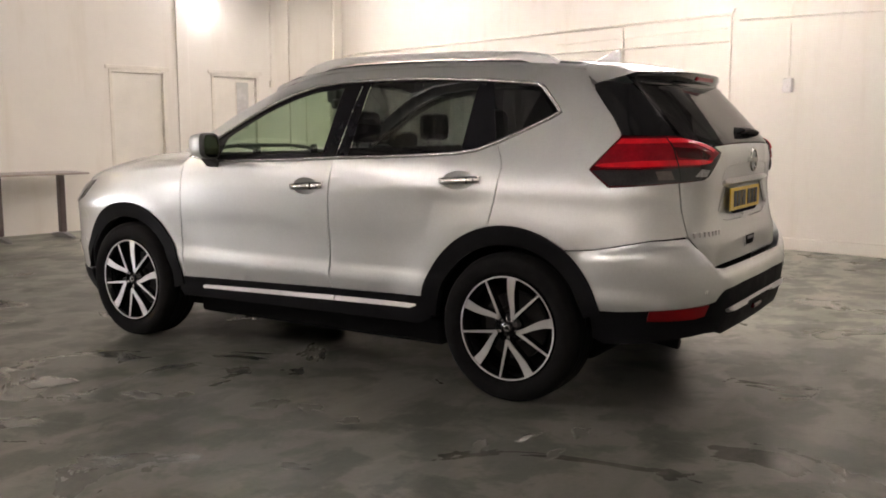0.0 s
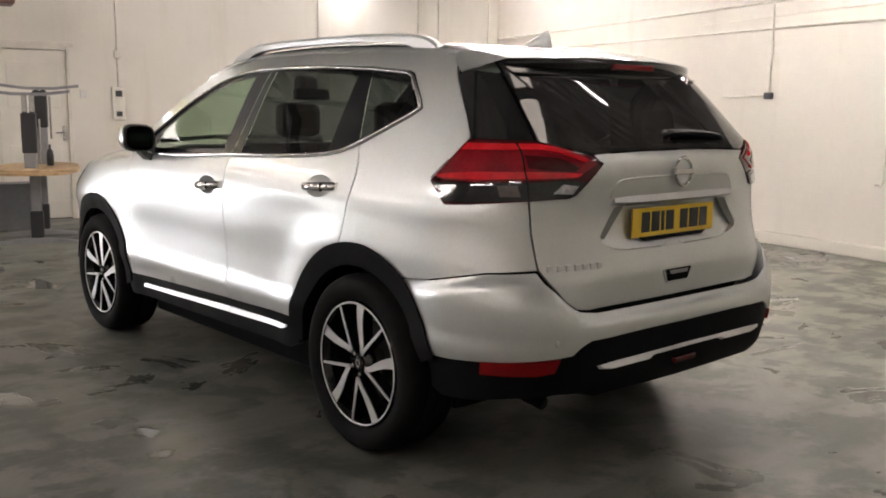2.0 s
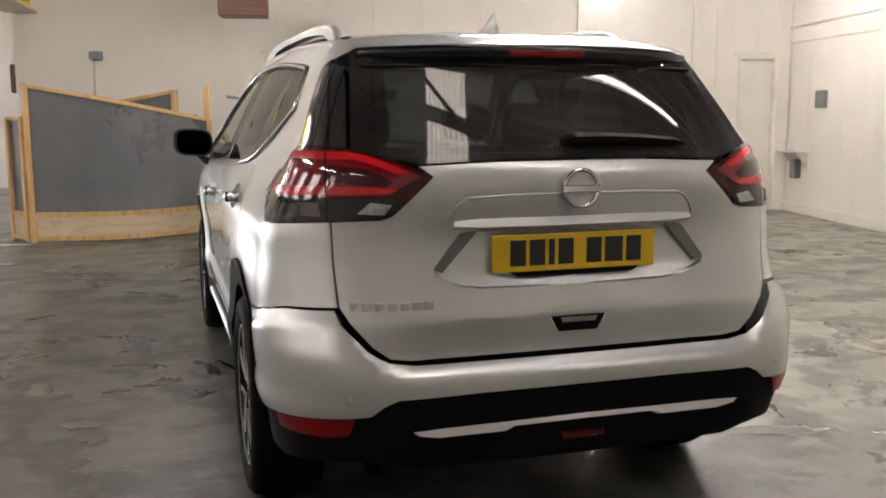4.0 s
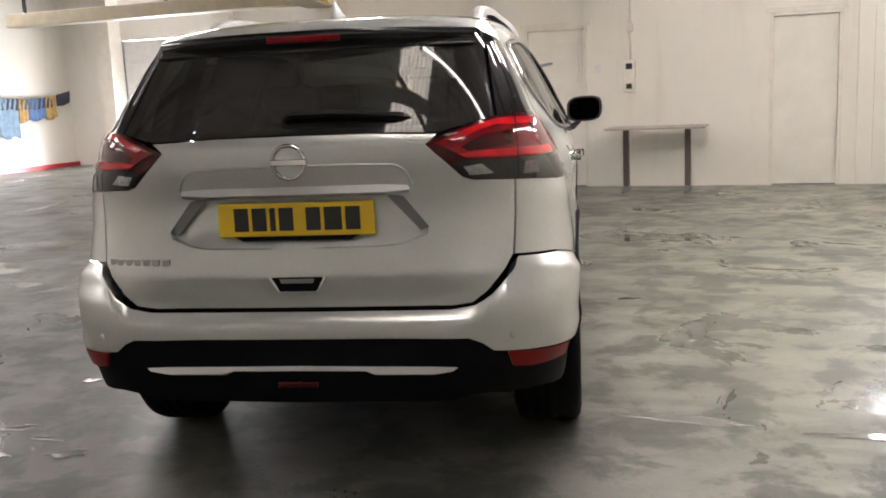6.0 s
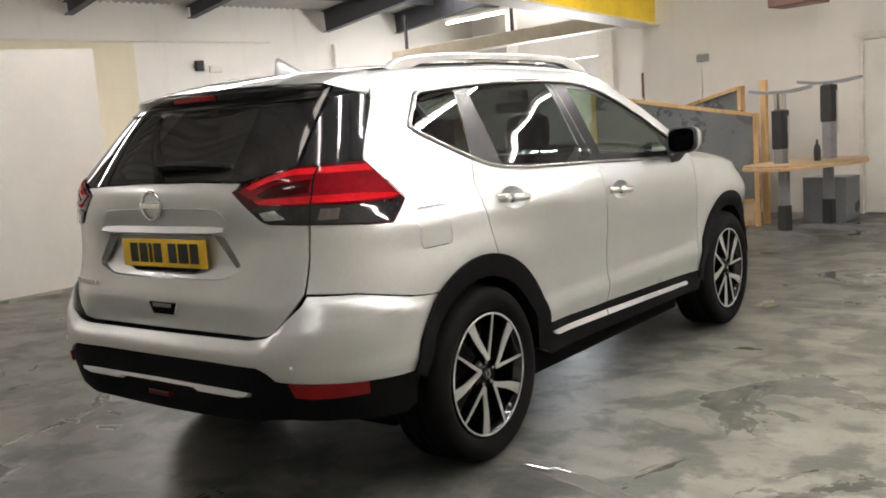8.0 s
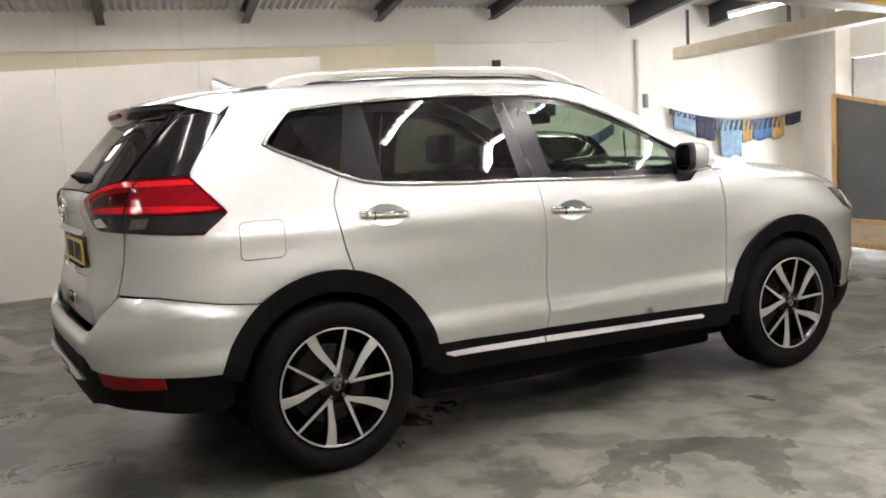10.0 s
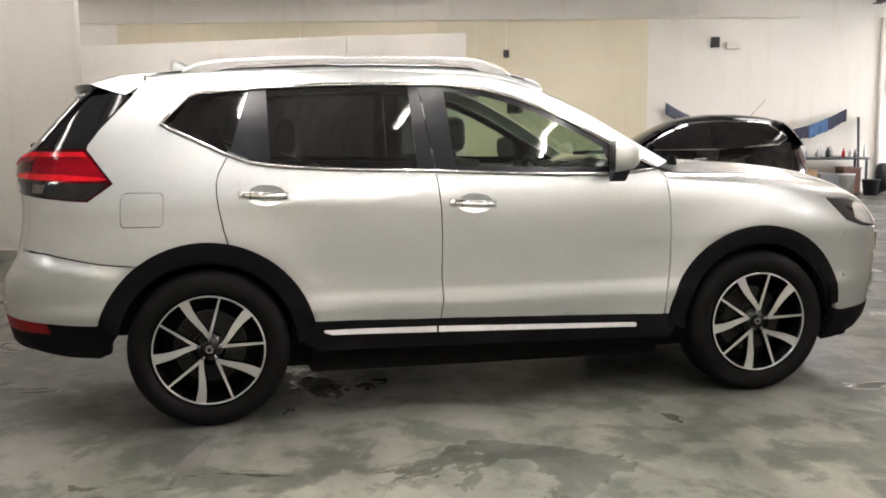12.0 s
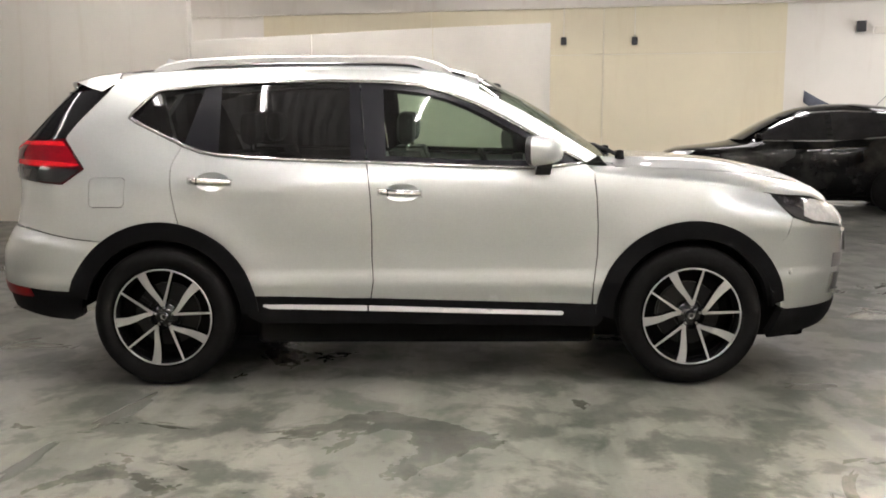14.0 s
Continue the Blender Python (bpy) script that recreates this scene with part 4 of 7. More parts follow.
def outline(pts, low=False, res=0.04):
    """Corners as (kind, along, height) turned into the plan's way: s by y, r by x at the rear, f by x at the front."""
    out = []
    fn = {"s": lambda q, z: a_side(q, z, low), "r": lambda q, z: a_rear(q, z, low), "f": a_front}
    for k in range(len(pts)):
        (k0, p0, z0), (k1, p1, z1) = pts[k], pts[(k + 1) % len(pts)]
        n = max(1, int(math.hypot(p1 - p0, z1 - z0) / res)) if k0 == k1 else max(1, int(math.hypot(fn[k1](p1, z1) - fn[k0](p0, z0), z1 - z0) / res))
        a0, a1 = fn[k0](p0, z0), fn[k1](p1, z1)
        for j in range(n):
            t = j / n
            z = z0 + (z1 - z0) * t
            a = fn[k0](p0 + (p1 - p0) * t, z) if k0 == k1 else a0 + (a1 - a0) * t
            out.append((a, z))
    return out


def S(*pts):
    return [("s", y, z) for y, z in pts]


def R(*pts):
    return [("r", x, z) for x, z in pts]


def F(*pts):
    return [("f", x, z) for x, z in pts]


def arc(hy, r, a0, a1, n=16):
    """Points round a wheel, angles in degrees from the rear (0) over the top (90) to the front (180)."""
    return [(hy - r * math.cos(radians(a0 + (a1 - a0) * k / n)), HUBZ + r * math.sin(radians(a0 + (a1 - a0) * k / n))) for k in range(n + 1)]


car = thing("silver_suv", "silver SUV with black cladding parked on the wet floor", "car", at=Matrix.Rotation(radians(-0.3), 4, "Z"))


def both(name, pts, material, low=False, res=0.04, thick=0.012, offset=0.0, holes=(), label="", parent=None, dish=None, smooth=True, sides=(False, True), plain_left=False):
    """A panel on the right of the car and its mirror image on the left."""
    made = []
    poly = outline(pts, low, res)
    hs = [outline(h, low, res * 0.5) for h in holes]
    for mir in sides:
        me = patch_mesh(name, poly, skin_low if low else skin, res, thick, offset, [] if mir and plain_left else hs, mir, dish, True)
        made.append(finish(name, me, material, parent[int(mir)] if isinstance(parent, list) else (parent or car), label, smooth))
    return made


def across(name, pts, material, low=False, res=0.04, thick=0.012, offset=0.0, holes=(), label="", parent=None, dish=None):
    """A panel that spans the rear: its right half and the mirror image joined."""
    poly = outline(pts, low, res)
    hs = [outline(h, low, res * 0.5) for h in holes]
    me = patch_mesh(name, poly, skin_low if low else skin, res, 0.0, offset, hs, False, dish, True, plain=False)
    bm = bmesh.new()
    bm.from_mesh(me)
    bmesh.ops.mirror(bm, geom=list(bm.verts) + list(bm.edges) + list(bm.faces), axis="X", merge_dist=0.0015)
    bmesh.ops.recalc_face_normals(bm, faces=bm.faces)
    c = sum((f.normal.y * f.calc_area() for f in bm.faces))
    front = sum(f.calc_center_median().y for f in bm.faces) > 0
    if (c < 0) == front:
        bmesh.ops.reverse_faces(bm, faces=bm.faces)
    bpy.data.meshes.remove(me)
    rim = [e for e in bm.edges if len(e.link_faces) == 1]
    bm.normal_update()
    if thick:
        for e in rim:
            f = e.link_faces[0]
            a, b = e.verts
            na, nb = a.normal.copy(), b.normal.copy()
            vs = [bm.verts.new(p) for p in (a.co, b.co, b.co - nb * thick, a.co - na * thick)]
            bm.faces.new(vs)
    lay = bm.verts.layers.float_vector["shade_normal"]
    normals = []
    for v in bm.verts:
        n = v[lay]
        if abs(v.co.x) < 0.002:
            n = Vector((0.0, n.y, n.z))
        elif v.co.x < 0:
            n = Vector((-n.x, n.y, n.z))
        normals.append(tuple(n.normalized()) if n.length > 0.1 else (0.0, 0.0, 0.0))
    me = bpy.data.meshes.new(name)
    bm.to_mesh(me)
    bm.free()
    me.shade_smooth()
    me.normals_split_custom_set_from_vertices(normals)
    return finish(name, me, material, parent or car, label, True)


def roof_map(x, y):
    ze = RAIL_Z(y)
    xe = half_width(y, ze)
    t = min(1.0, abs(x) / xe)
    return (x, y, ze + (ROOF_Z(y) - ze) * math.sqrt(max(0.0, 1 - t ** 2.6)))


def top_map(x, y):
    ze = FEND_Z(y)
    a = a_side(y, ze)
    xe = skin(a, ze)[0]
    t = min(1.0, abs(x) / max(0.05, xe))
    return (x, y, ze + (HOOD_Z(y) - ze) * max(0.0, 1 - t ** 2.4) ** 0.55)


# glazing outline of one side: chrome surround, then glass and black pillars within
DLO_TOP = [(-1.541, 1.371), (-1.52, 1.402), (-1.415, 1.505), (-1.375, 1.520), (-1.128, 1.541), (-0.818, 1.558), (-0.5, 1.563), (-0.2, 1.556), (-0.03, 1.537), (0.115, 1.499),
           (0.26, 1.442), (0.403, 1.370), (0.516, 1.306), (0.595, 1.262), (0.811, 1.139)]
DLO_LOW = [(0.678, 1.121), (0.548, 1.112), (0.249, 1.117), (-0.006, 1.127), (-0.303, 1.141), (-0.627, 1.151), (-0.90, 1.163), (-1.06, 1.176), (-1.150, 1.192), (-1.245, 1.227), (-1.50, 1.345)]
dlo = DLO_TOP + DLO_LOW
dlo_in = inset(dlo, 0.017)
dlo_in[0] = (-1.503, 1.366)
dlo_in[-1] = (-1.475, 1.352)

# doors, wings and quarters
RD_REAR = [(-1.245, 1.224), (-1.283, 1.154), (-1.295, 1.113), (-1.294, 1.058), (-1.288, 1.003), (-1.268, 0.90), (-1.250, 0.835)]
B_LINE = [(-0.300, 1.139), (-0.296, 1.12), (-0.281, 0.974), (-0.276, 0.832), (-0.278, 0.658), (-0.272, 0.54), (-0.286, 0.455)]
F_LINE = [(0.802, 1.134), (0.84, 1.100), (0.856, 0.971), (0.865, 0.828), (0.865, 0.682), (0.850, 0.55), (0.845, 0.535)]
g = 0.0028


def shifted(pts, d):
    return [(y + d, z) for y, z in pts]


def ellipse(cy, cz, ry, rz, n=20):
    return [("s", cy + ry * math.cos(2 * math.pi * k / n), cz + rz * math.sin(2 * math.pi * k / n)) for k in range(n)]


H_REAR, H_FRONT = (-1.083, 1.052), (-0.127, 0.996)
fd = shifted(B_LINE, g) + [(0.3, 0.438), (0.80, 0.424), (0.838, 0.424)] + [(0.843, 0.50)] + shifted(F_LINE[::-1], -g) + [(y, z - g) for y, z in DLO_LOW[:5]]
front_door = both("front_door", S(*fd), M["paint"], holes=[ellipse(H_FRONT[0] + 0.005, H_FRONT[1], 0.088, 0.046)], label="silver front door")
rd = shifted(RD_REAR, g) + [p for p in arc(HUB * -1, 0.478, 102, 168, 14) if p[0] > -1.245 and p[1] > 0.46] + [(-0.89, 0.458)] + shifted(B_LINE[::-1], -g) + [(y, z - g) for y, z in DLO_LOW[4:10]]
rear_door = both("rear_door", S(*rd), M["paint"], holes=[ellipse(H_REAR[0] + 0.005, H_REAR[1], 0.088, 0.046)], label="silver rear door")

FUEL = rounded([(-1.705, 1.073), (-1.521, 1.073), (-1.527, 0.921), (-1.712, 0.921)], 0.028)
SEAM = [(-1.622, 0.747), (-1.735, 0.757), (-1.80, 0.765), (-1.90, 0.785), (-2.03, 0.812)]
qp = (S((-1.612, 1.572), (-1.663, 1.497), (-1.80, 1.345), (-1.847, 1.280), (-1.850, 1.262), (-1.742, 1.123), (-1.737, 1.112), (-1.842, 1.036), (-1.95, 1.043))
      + R((0.705, 1.066), (0.703, 0.95), (0.697, 0.826)) + S(*[(y, z + g) for y, z in SEAM[::-1]])
      + S(*[p for p in arc(-HUB, 0.478, 50, 98, 12) if p[1] > 0.752 and p[0] < -1.26]) + S(*shifted(RD_REAR[::-1], -g))
      + S((-1.50, 1.342), (-1.545, 1.371), (-1.52, 1.405), (-1.415, 1.509), (-1.375, 1.524), (-1.128, 1.545), (-1.10, 1.546), (-1.10, 1.606), (-1.35, 1.596), (-1.5, 1.585)))
quarter = both("quarter_panel", qp, M["paint"], holes=[S(*FUEL)], label="silver rear quarter panel", plain_left=True)
both("fuel_flap", S(*inset(FUEL, 0.0032)), M["paint"], res=0.03, sides=(False,))
both("flap_recess", S(*inset(FUEL, -0.01)), M["dark"], offset=-0.013, thick=0, sides=(False,))
cant = S((-1.10, 1.546), (-0.818, 1.562), (-0.5, 1.567), (-0.2, 1.560), (-0.03, 1.541), (0.115, 1.503), (0.26, 1.446), (0.403, 1.374), (0.516, 1.310), (0.595, 1.267), (0.805, 1.146),
         (0.86, 1.175), (0.82, 1.20), (0.5, 1.395), (0.25, 1.52), (0.05, 1.585), (-0.2, 1.612), (-0.6, 1.618), (-1.10, 1.606))
both("roof_side_rail", cant, M["paint"], thick=0.02)
fw = ([(0.806, 1.137), (0.845, 1.100)] + shifted(F_LINE[2:], g) + [(0.848, 0.50), (0.848, 0.424), (0.89, 0.424)] + [p for p in arc(HUB, 0.478, 10, 150, 28) if p[1] > 0.425 and not (p[0] > 1.7 and p[1] < 0.70)]
      + [(1.79, 0.70), (1.84, 0.78), (1.862, 0.858), (1.80, 0.915), (1.755, 0.966), (1.752, 0.976)]
      + [(y, FEND_Z(y)) for y in (1.7, 1.6, 1.5, 1.35, 1.2, 1.1, 0.95, 0.86)])
both("front_wing", S(*fw), M["paint"], label="silver front wing")


def strip_top(name, edge_in, y0, y1, material, n=26):
    """The wing's top from the bonnet's edge out to the shoulder."""
    for sgn in (1, -1):
        rows = []
        for k in range(n + 1):
            y = y0 + (y1 - y0) * k / n
            ze = FEND_Z(y)
            xe = skin(a_side(y, ze), ze)[0]
            xi = edge_in(y)
            rows.append([(sgn * top_map(xi + (xe - xi) * math.sin(j / 8 * math.pi / 2), y)[0], y, top_map(xi + (xe - xi) * math.sin(j / 8 * math.pi / 2), y)[2]) for j in range(9)])
        part(name, loft(rows, False, False), material, car, smooth=True)


BONNET_X = Curve((0.70, 0.735), (1.0, 0.745), (1.4, 0.715), (1.7, 0.665), (1.9, 0.60), (2.1, 0.45), (2.2, 0.36))
strip_top("wing_top", lambda y: BONNET_X(y) + 0.004, 0.82, 2.12, M["paint"], 34)
rows = []
for k in range(33):
    y = 0.93 + (2.235 - 0.93) * k / 32
    xi = BONNET_X(y) - 0.003
    rows.append([top_map(xi * j / 14, y) for j in range(-14, 15)])
bonnet = loft(rows, False, False)
for v in bonnet.verts:
    v.co.z += 0.012 * math.exp(-((abs(v.co.x) - 0.46) / 0.10) ** 2) * smooth01((2.2 - v.co.y) / 0.8)
part("bonnet", bonnet, M["paint"], car, "silver bonnet with two raised creases", True)
# scuttle below the windscreen
part("scuttle", loft([[(x, 0.80 + 0.20 * (1 - (x / 0.76) ** 2) + dy, 1.118 + dz) for x in np.linspace(-0.68, 0.68, 15)] for dy, dz in ((-0.12, 0.01), (0.0, 0.015), (0.12, 0.01), (0.16, -0.03))], False, False), M["clad"], car, "black scuttle panel")

# chrome surround, glass, pillars
both("window_seat", S(*dlo), M["pillar"], res=0.03, thick=0.012, offset=0.001, holes=[S(*dlo_in)])
mid = resample(inset(dlo, 0.0075), 0.02)
for sgn in (1, -1):
    line = [Vector((sgn * (half_width(y, z) + 0.004), y, z)) for y, z in mid]
    part("window_surround", tube(line + line[:2], 0.0078, 8), M["satin"], car, "satin chrome window surround", True)
q_glass = [dlo_in[0], (-1.40, 1.490), (-1.362, 1.503), (-1.145, 1.522), (-1.232, 1.247), dlo_in[-1]]
both("quarter_glass", S(*q_glass), M["tint"], thick=0.0, offset=-0.004, label="dark privacy glass")
c_pil = [(-1.145, 1.524), (-1.062, 1.530), (-1.055, 1.195), (-1.14, 1.208), (-1.232, 1.245)]
both("rear_pillar_trim", S(*c_pil), M["pillar"], thick=0.0, offset=-0.002)
r_glass = [(-1.062, 1.530), (-0.818, 1.541), (-0.5, 1.546), (-0.398, 1.545), (-0.382, 1.162), (-0.627, 1.169), (-0.90, 1.181), (-1.055, 1.195)]
both("rear_door_glass", S(*r_glass), M["tint"], thick=0.0, offset=-0.004, label="dark privacy glass")
b_pil = [(-0.398, 1.545), (-0.348, 1.545), (-0.302, 1.158), (-0.382, 1.162)]
both("pillar_trim", S(*b_pil), M["pillar"], thick=0.0, offset=-0.001)
both("pillar_trim", S((-0.343, 1.545), (-0.25, 1.542), (-0.225, 1.155), (-0.298, 1.158)), M["pillar"], thick=0.0, offset=-0.001)
f_glass = [(-0.25, 1.542), (-0.2, 1.539), (-0.035, 1.520), (0.105, 1.483), (0.25, 1.426), (0.393, 1.354), (0.505, 1.291), (0.555, 1.262), (0.585, 1.130), (0.548, 1.129), (0.249, 1.134), (-0.006, 1.144), (-0.225, 1.155)]
both("front_door_glass", S(*f_glass), M["clear"], thick=0.0, offset=-0.004, label="pale green door glass")
both("door_frame_trim", S(*f_glass), M["pillar"], thick=0.0, offset=-0.001, holes=[S(*inset(f_glass, 0.024))], label="black door frame round the glass")
both("mirror_triangle", S((0.555, 1.262), (0.588, 1.247), (0.775, 1.142), (0.672, 1.138), (0.585, 1.130)), M["pillar"], thick=0.0, offset=-0.002)

# lower cladding, arches, bumpers
sill = [(-0.905, 0.470), (-0.286, 0.452), (0.80, 0.424), (0.875, 0.424), (0.90, 0.345), (0.87, 0.305), (-0.85, 0.325), (-0.92, 0.36)]
sill_cl = both("sill_cladding", S(*sill), M["clad"], low=True, thick=0.05, offset=0.002, label="black plastic sill cladding")
both("sill_trim", S((-0.835, 0.424), (-0.835, 0.416), (-0.80, 0.403), (-0.306, 0.391), (-0.306, 0.416)), M["stripsilver"], low=True, res=0.03, thick=0.02, offset=0.006, parent=sill_cl, label="chrome sill strip", dish=lambda a, z: 0.016 * (0.425 - (a + 0.3) * 0.02 - z) / 0.05)
both("sill_trim", S((-0.296, 0.416), (-0.296, 0.391), (0.69, 0.367), (0.70, 0.377), (0.69, 0.385)), M["stripsilver"], low=True, res=0.03, thick=0.02, offset=0.006, parent=sill_cl, label="chrome sill strip", dish=lambda a, z: 0.016 * (0.425 - (a + 0.3) * 0.02 - z) / 0.05)
for hy, a0, a1 in ((-HUB, 15, 176), (HUB, 2, 172)):
    ring = arc(hy, 0.492, a0, a1, 40) + arc(hy, 0.402, a1 + 2, a0 - (2 if hy < 0 else 4), 34)
    both("wheel_arch_cladding", S(*ring), M["clad"], low=True, res=0.035, thick=0.05, offset=0.010, label="black plastic wheel-arch cladding")
# rear bumper: painted upper, black lower
bp = (S(*[(y, z - g) for y, z in SEAM]) + R((0.697, 0.818), (0.668, 0.785), (0.612, 0.719), (0.566, 0.684), (0.50, 0.674), (0.25, 0.674), (0.0, 0.674))
      + R((0.0, 0.588), (0.30, 0.588), (0.55, 0.583), (0.59, 0.565), (0.625, 0.538), (0.68, 0.532)) + S((-2.06, 0.512), (-1.90, 0.497), (-1.80, 0.492)) + S(*[p for p in arc(-HUB, 0.478, 16, 58, 10) if p[0] < -1.60 and 0.50 < p[1] < 0.745]))
BUMPER_TOP = Curve((0.0, 0.674), (0.50, 0.674), (0.566, 0.684), (0.612, 0.719), (0.668, 0.785), (0.697, 0.818), (0.90, 0.90))


def bumper_dish(a, z):
    """The bumper's upper edge slopes in as a ledge under the tailgate."""
    x, y, _ = skin_low(a, z)
    if y > -1.9:
        return 0.0
    return -0.028 * smooth01(1 - (BUMPER_TOP(x) - z) / 0.045) * (1 - smooth01((x - 0.60) / 0.09))


bumper = across("rear_bumper", bp, M["paint"], low=True, res=0.024, thick=0.07, dish=bumper_dish, label="silver upper rear bumper")
bl = (R((0.0, 0.592), (0.30, 0.592), (0.555, 0.586), (0.595, 0.567), (0.63, 0.541), (0.68, 0.535)) + S((-2.06, 0.515), (-1.90, 0.50), (-1.795, 0.495)) + S(*[p for p in arc(-HUB, 0.425, 18, 0, 3)])
      + S((-1.83, 0.335), (-1.95, 0.345)) + R((0.80, 0.372), (0.66, 0.390), (0.58, 0.385), (0.50, 0.365), (0.0, 0.36)))
lower = across("lower_rear_bumper", bl, M["clad"], low=True, res=0.035, thick=0.06, offset=-0.008, label="black lower rear bumper")
sk = R((0.0, 0.499), (0.44, 0.495), (0.515, 0.492), (0.50, 0.482), (0.44, 0.474), (0.25, 0.475), (0.22, 0.485), (0.0, 0.486))
across("skid_plate_trim", sk, M["stripsilver"], low=True, res=0.03, thick=0.03, offset=0.002, label="silver skid-plate strip", parent=lower, dish=lambda a, z: 0.018 * (0.500 - z) / 0.034)
both("reflector", R((0.668, 0.528), (0.72, 0.525)) + S((-2.045, 0.508), (-2.03, 0.462)) + R((0.74, 0.470), (0.690, 0.480)), M["reflex"], low=True, res=0.03, thick=0.02, offset=0.003, label="dull red reflector", parent=[lower, lower])
part("rear_fog_lamp", box(-0.075, 0.065, -2.294, -2.24, 0.420, 0.446, 0.008), M["reddark"], lower, "dull red fog lamp")
for x in (0.685, -0.685):
    yb = skin_low(a_rear(abs(x), 0.582, True), 0.6)[1]
    part("parking_sensor", lathe([(0.0, 0.0), (0.011, 0.0), (0.012, 0.004), (0.009, 0.007), (0.0, 0.007)], 16, "Y", pose(x, yb - 0.002, 0.584, 180)), M["paint"], bumper, smooth=True)

# tailgate
RECESS = [(0.0, 1.040), (0.315, 1.036), (0.355, 1.025), (0.432, 0.928), (0.425, 0.905), (0.36, 0.876), (0.30, 0.868), (0.0, 0.864)]
gate = (R((0.0, 1.226), (0.25, 1.224), (0.468, 1.216), (0.432, 1.186), (0.545, 1.077), (0.575, 1.066), (0.700, 1.066)) + R((0.698, 0.95), (0.691, 0.826), (0.666, 0.783), (0.611, 0.718), (0.564, 0.684), (0.50, 0.675), (0.0, 0.675)))


def half_panel_with_notch(name, poly_pts, notch, material, **kw):
    """A rear panel whose middle is notched: the outline runs round the notch."""
    pts = [p for p in poly_pts]
    k = max(i for i, p in enumerate(pts) if p[1] == 0.0)
    loop = pts[:k + 1] + [("r", x, z) for x, z in notch[::-1]]
    return across(name, loop, material, **kw)


def gate_dish(a, z):
    """Below the fold the panel leans in under itself."""
    t = 0.806 - z
    return -0.20 * (math.sqrt(t * t + 0.00006) + t) / 2 * (1 - 0.85 * smooth01((skin(a, z)[0] - 0.42) / 0.18))


# upper part above the recess and lower part below it are one panel
tailgate = half_panel_with_notch("tailgate", gate, RECESS, M["paint"], res=0.03, thick=0.02, dish=gate_dish, label="silver tailgate")
rec_in = [(x * 0.985, 0.952 + (z - 0.952) * 0.95) for x, z in RECESS]
across("plate_recess", R(*rec_in), M["paint"], res=0.03, thick=0.0, offset=-0.020, parent=tailgate, dish=lambda a, z: 0.016 * smooth01((0.915 - z) / 0.05))
# slanted walls of the recess
bm = bmesh.new()
for sgn in (1, -1):
    oo = resample(RECESS, 0.03)
    ii = resample(rec_in, 0.03)
    n = min(len(oo), len(ii))
    for k in range(n - 1):
        if oo[k][0] < 1e-4 and oo[k + 1][0] < 1e-4:
            continue
        q = []
        for (x, z), d in ((oo[k], 0.0), (oo[k + 1], 0.0), (ii[k + 1], 0.022), (ii[k], 0.022)):
            p = skin(a_rear(x, z), z)
            q.append(bm.verts.new((sgn * x, p[1] + d, z)))
        bm.faces.new(q if sgn > 0 else q[::-1])
bmesh.ops.remove_doubles(bm, verts=bm.verts, dist=1e-5)
part("recess_wall", bm, M["paint"], tailgate, smooth=False)
# slanted recess sides coloured grey for the shade they show
part("recess_side_shade", prism([(0.300, 1.030), (0.352, 1.028), (0.433, 0.925), (0.405, 0.915)], -2.198, -2.192, "XZ"), M["facet"], tailgate, "silver recess side with its shade painted grey")
part("recess_side_shade", prism([(-0.300, 1.030), (-0.352, 1.028), (-0.433, 0.925), (-0.405, 0.915)], -2.198, -2.192, "XZ"), M["facet"], tailgate, "silver recess side with its shade painted grey")
ridge = []
for x, z in ((-0.385, 1.062), (-0.372, 1.095), (-0.355, 1.115), (-0.33, 1.126), (-0.2, 1.131), (0.0, 1.133), (0.2, 1.131), (0.33, 1.126), (0.355, 1.115), (0.372, 1.095), (0.385, 1.062)):
    ridge.append((x, skin(a_rear(abs(x), z), z)[1] - 0.001, z))
part("pressed_crease", tube(ridge, 0.0035, 8), M["paint"], tailgate, smooth=True)
strip = R((0.0, 1.068), (0.30, 1.067), (0.372, 1.063), (0.376, 1.050), (0.30, 1.046), (0.0, 1.046))
across("tailgate_strip", strip, M["stripsilver"], res=0.03, thick=0.03, offset=0.006, parent=tailgate, label="chrome tailgate strip", dish=lambda a, z: 0.016 * (1.068 - z) / 0.022)
part("strip_shadow", box(-0.30, 0.30, -2.212, -2.195, 1.034, 1.046, 0.002), M["clad"], tailgate)
# number plate with unreadable bars
plate = part("number_plate", box(-0.26, 0.26, -2.210, -2.203, 0.907, 1.016, 0.003), M["plate"], tailgate, "yellow number plate with dark bars")
px = -0.205
for wdt in (0.052, 0.052, 0.022, 0.052, 0.0, 0.052, 0.062, 0.052):
    if wdt:
        part("plate_bar", box(px, px + wdt - 0.004, -2.2122, -2.209, 0.925, 1.000, 0.0), M["ink"], plate)
    px += (wdt + 0.008) if wdt else 0.03
part("plate_frame", prism([(-0.21, 0.908), (0.21, 0.908), (0.18, 0.893), (-0.18, 0.893)], -2.212, -2.195, "XZ"), M["clad"], tailgate)
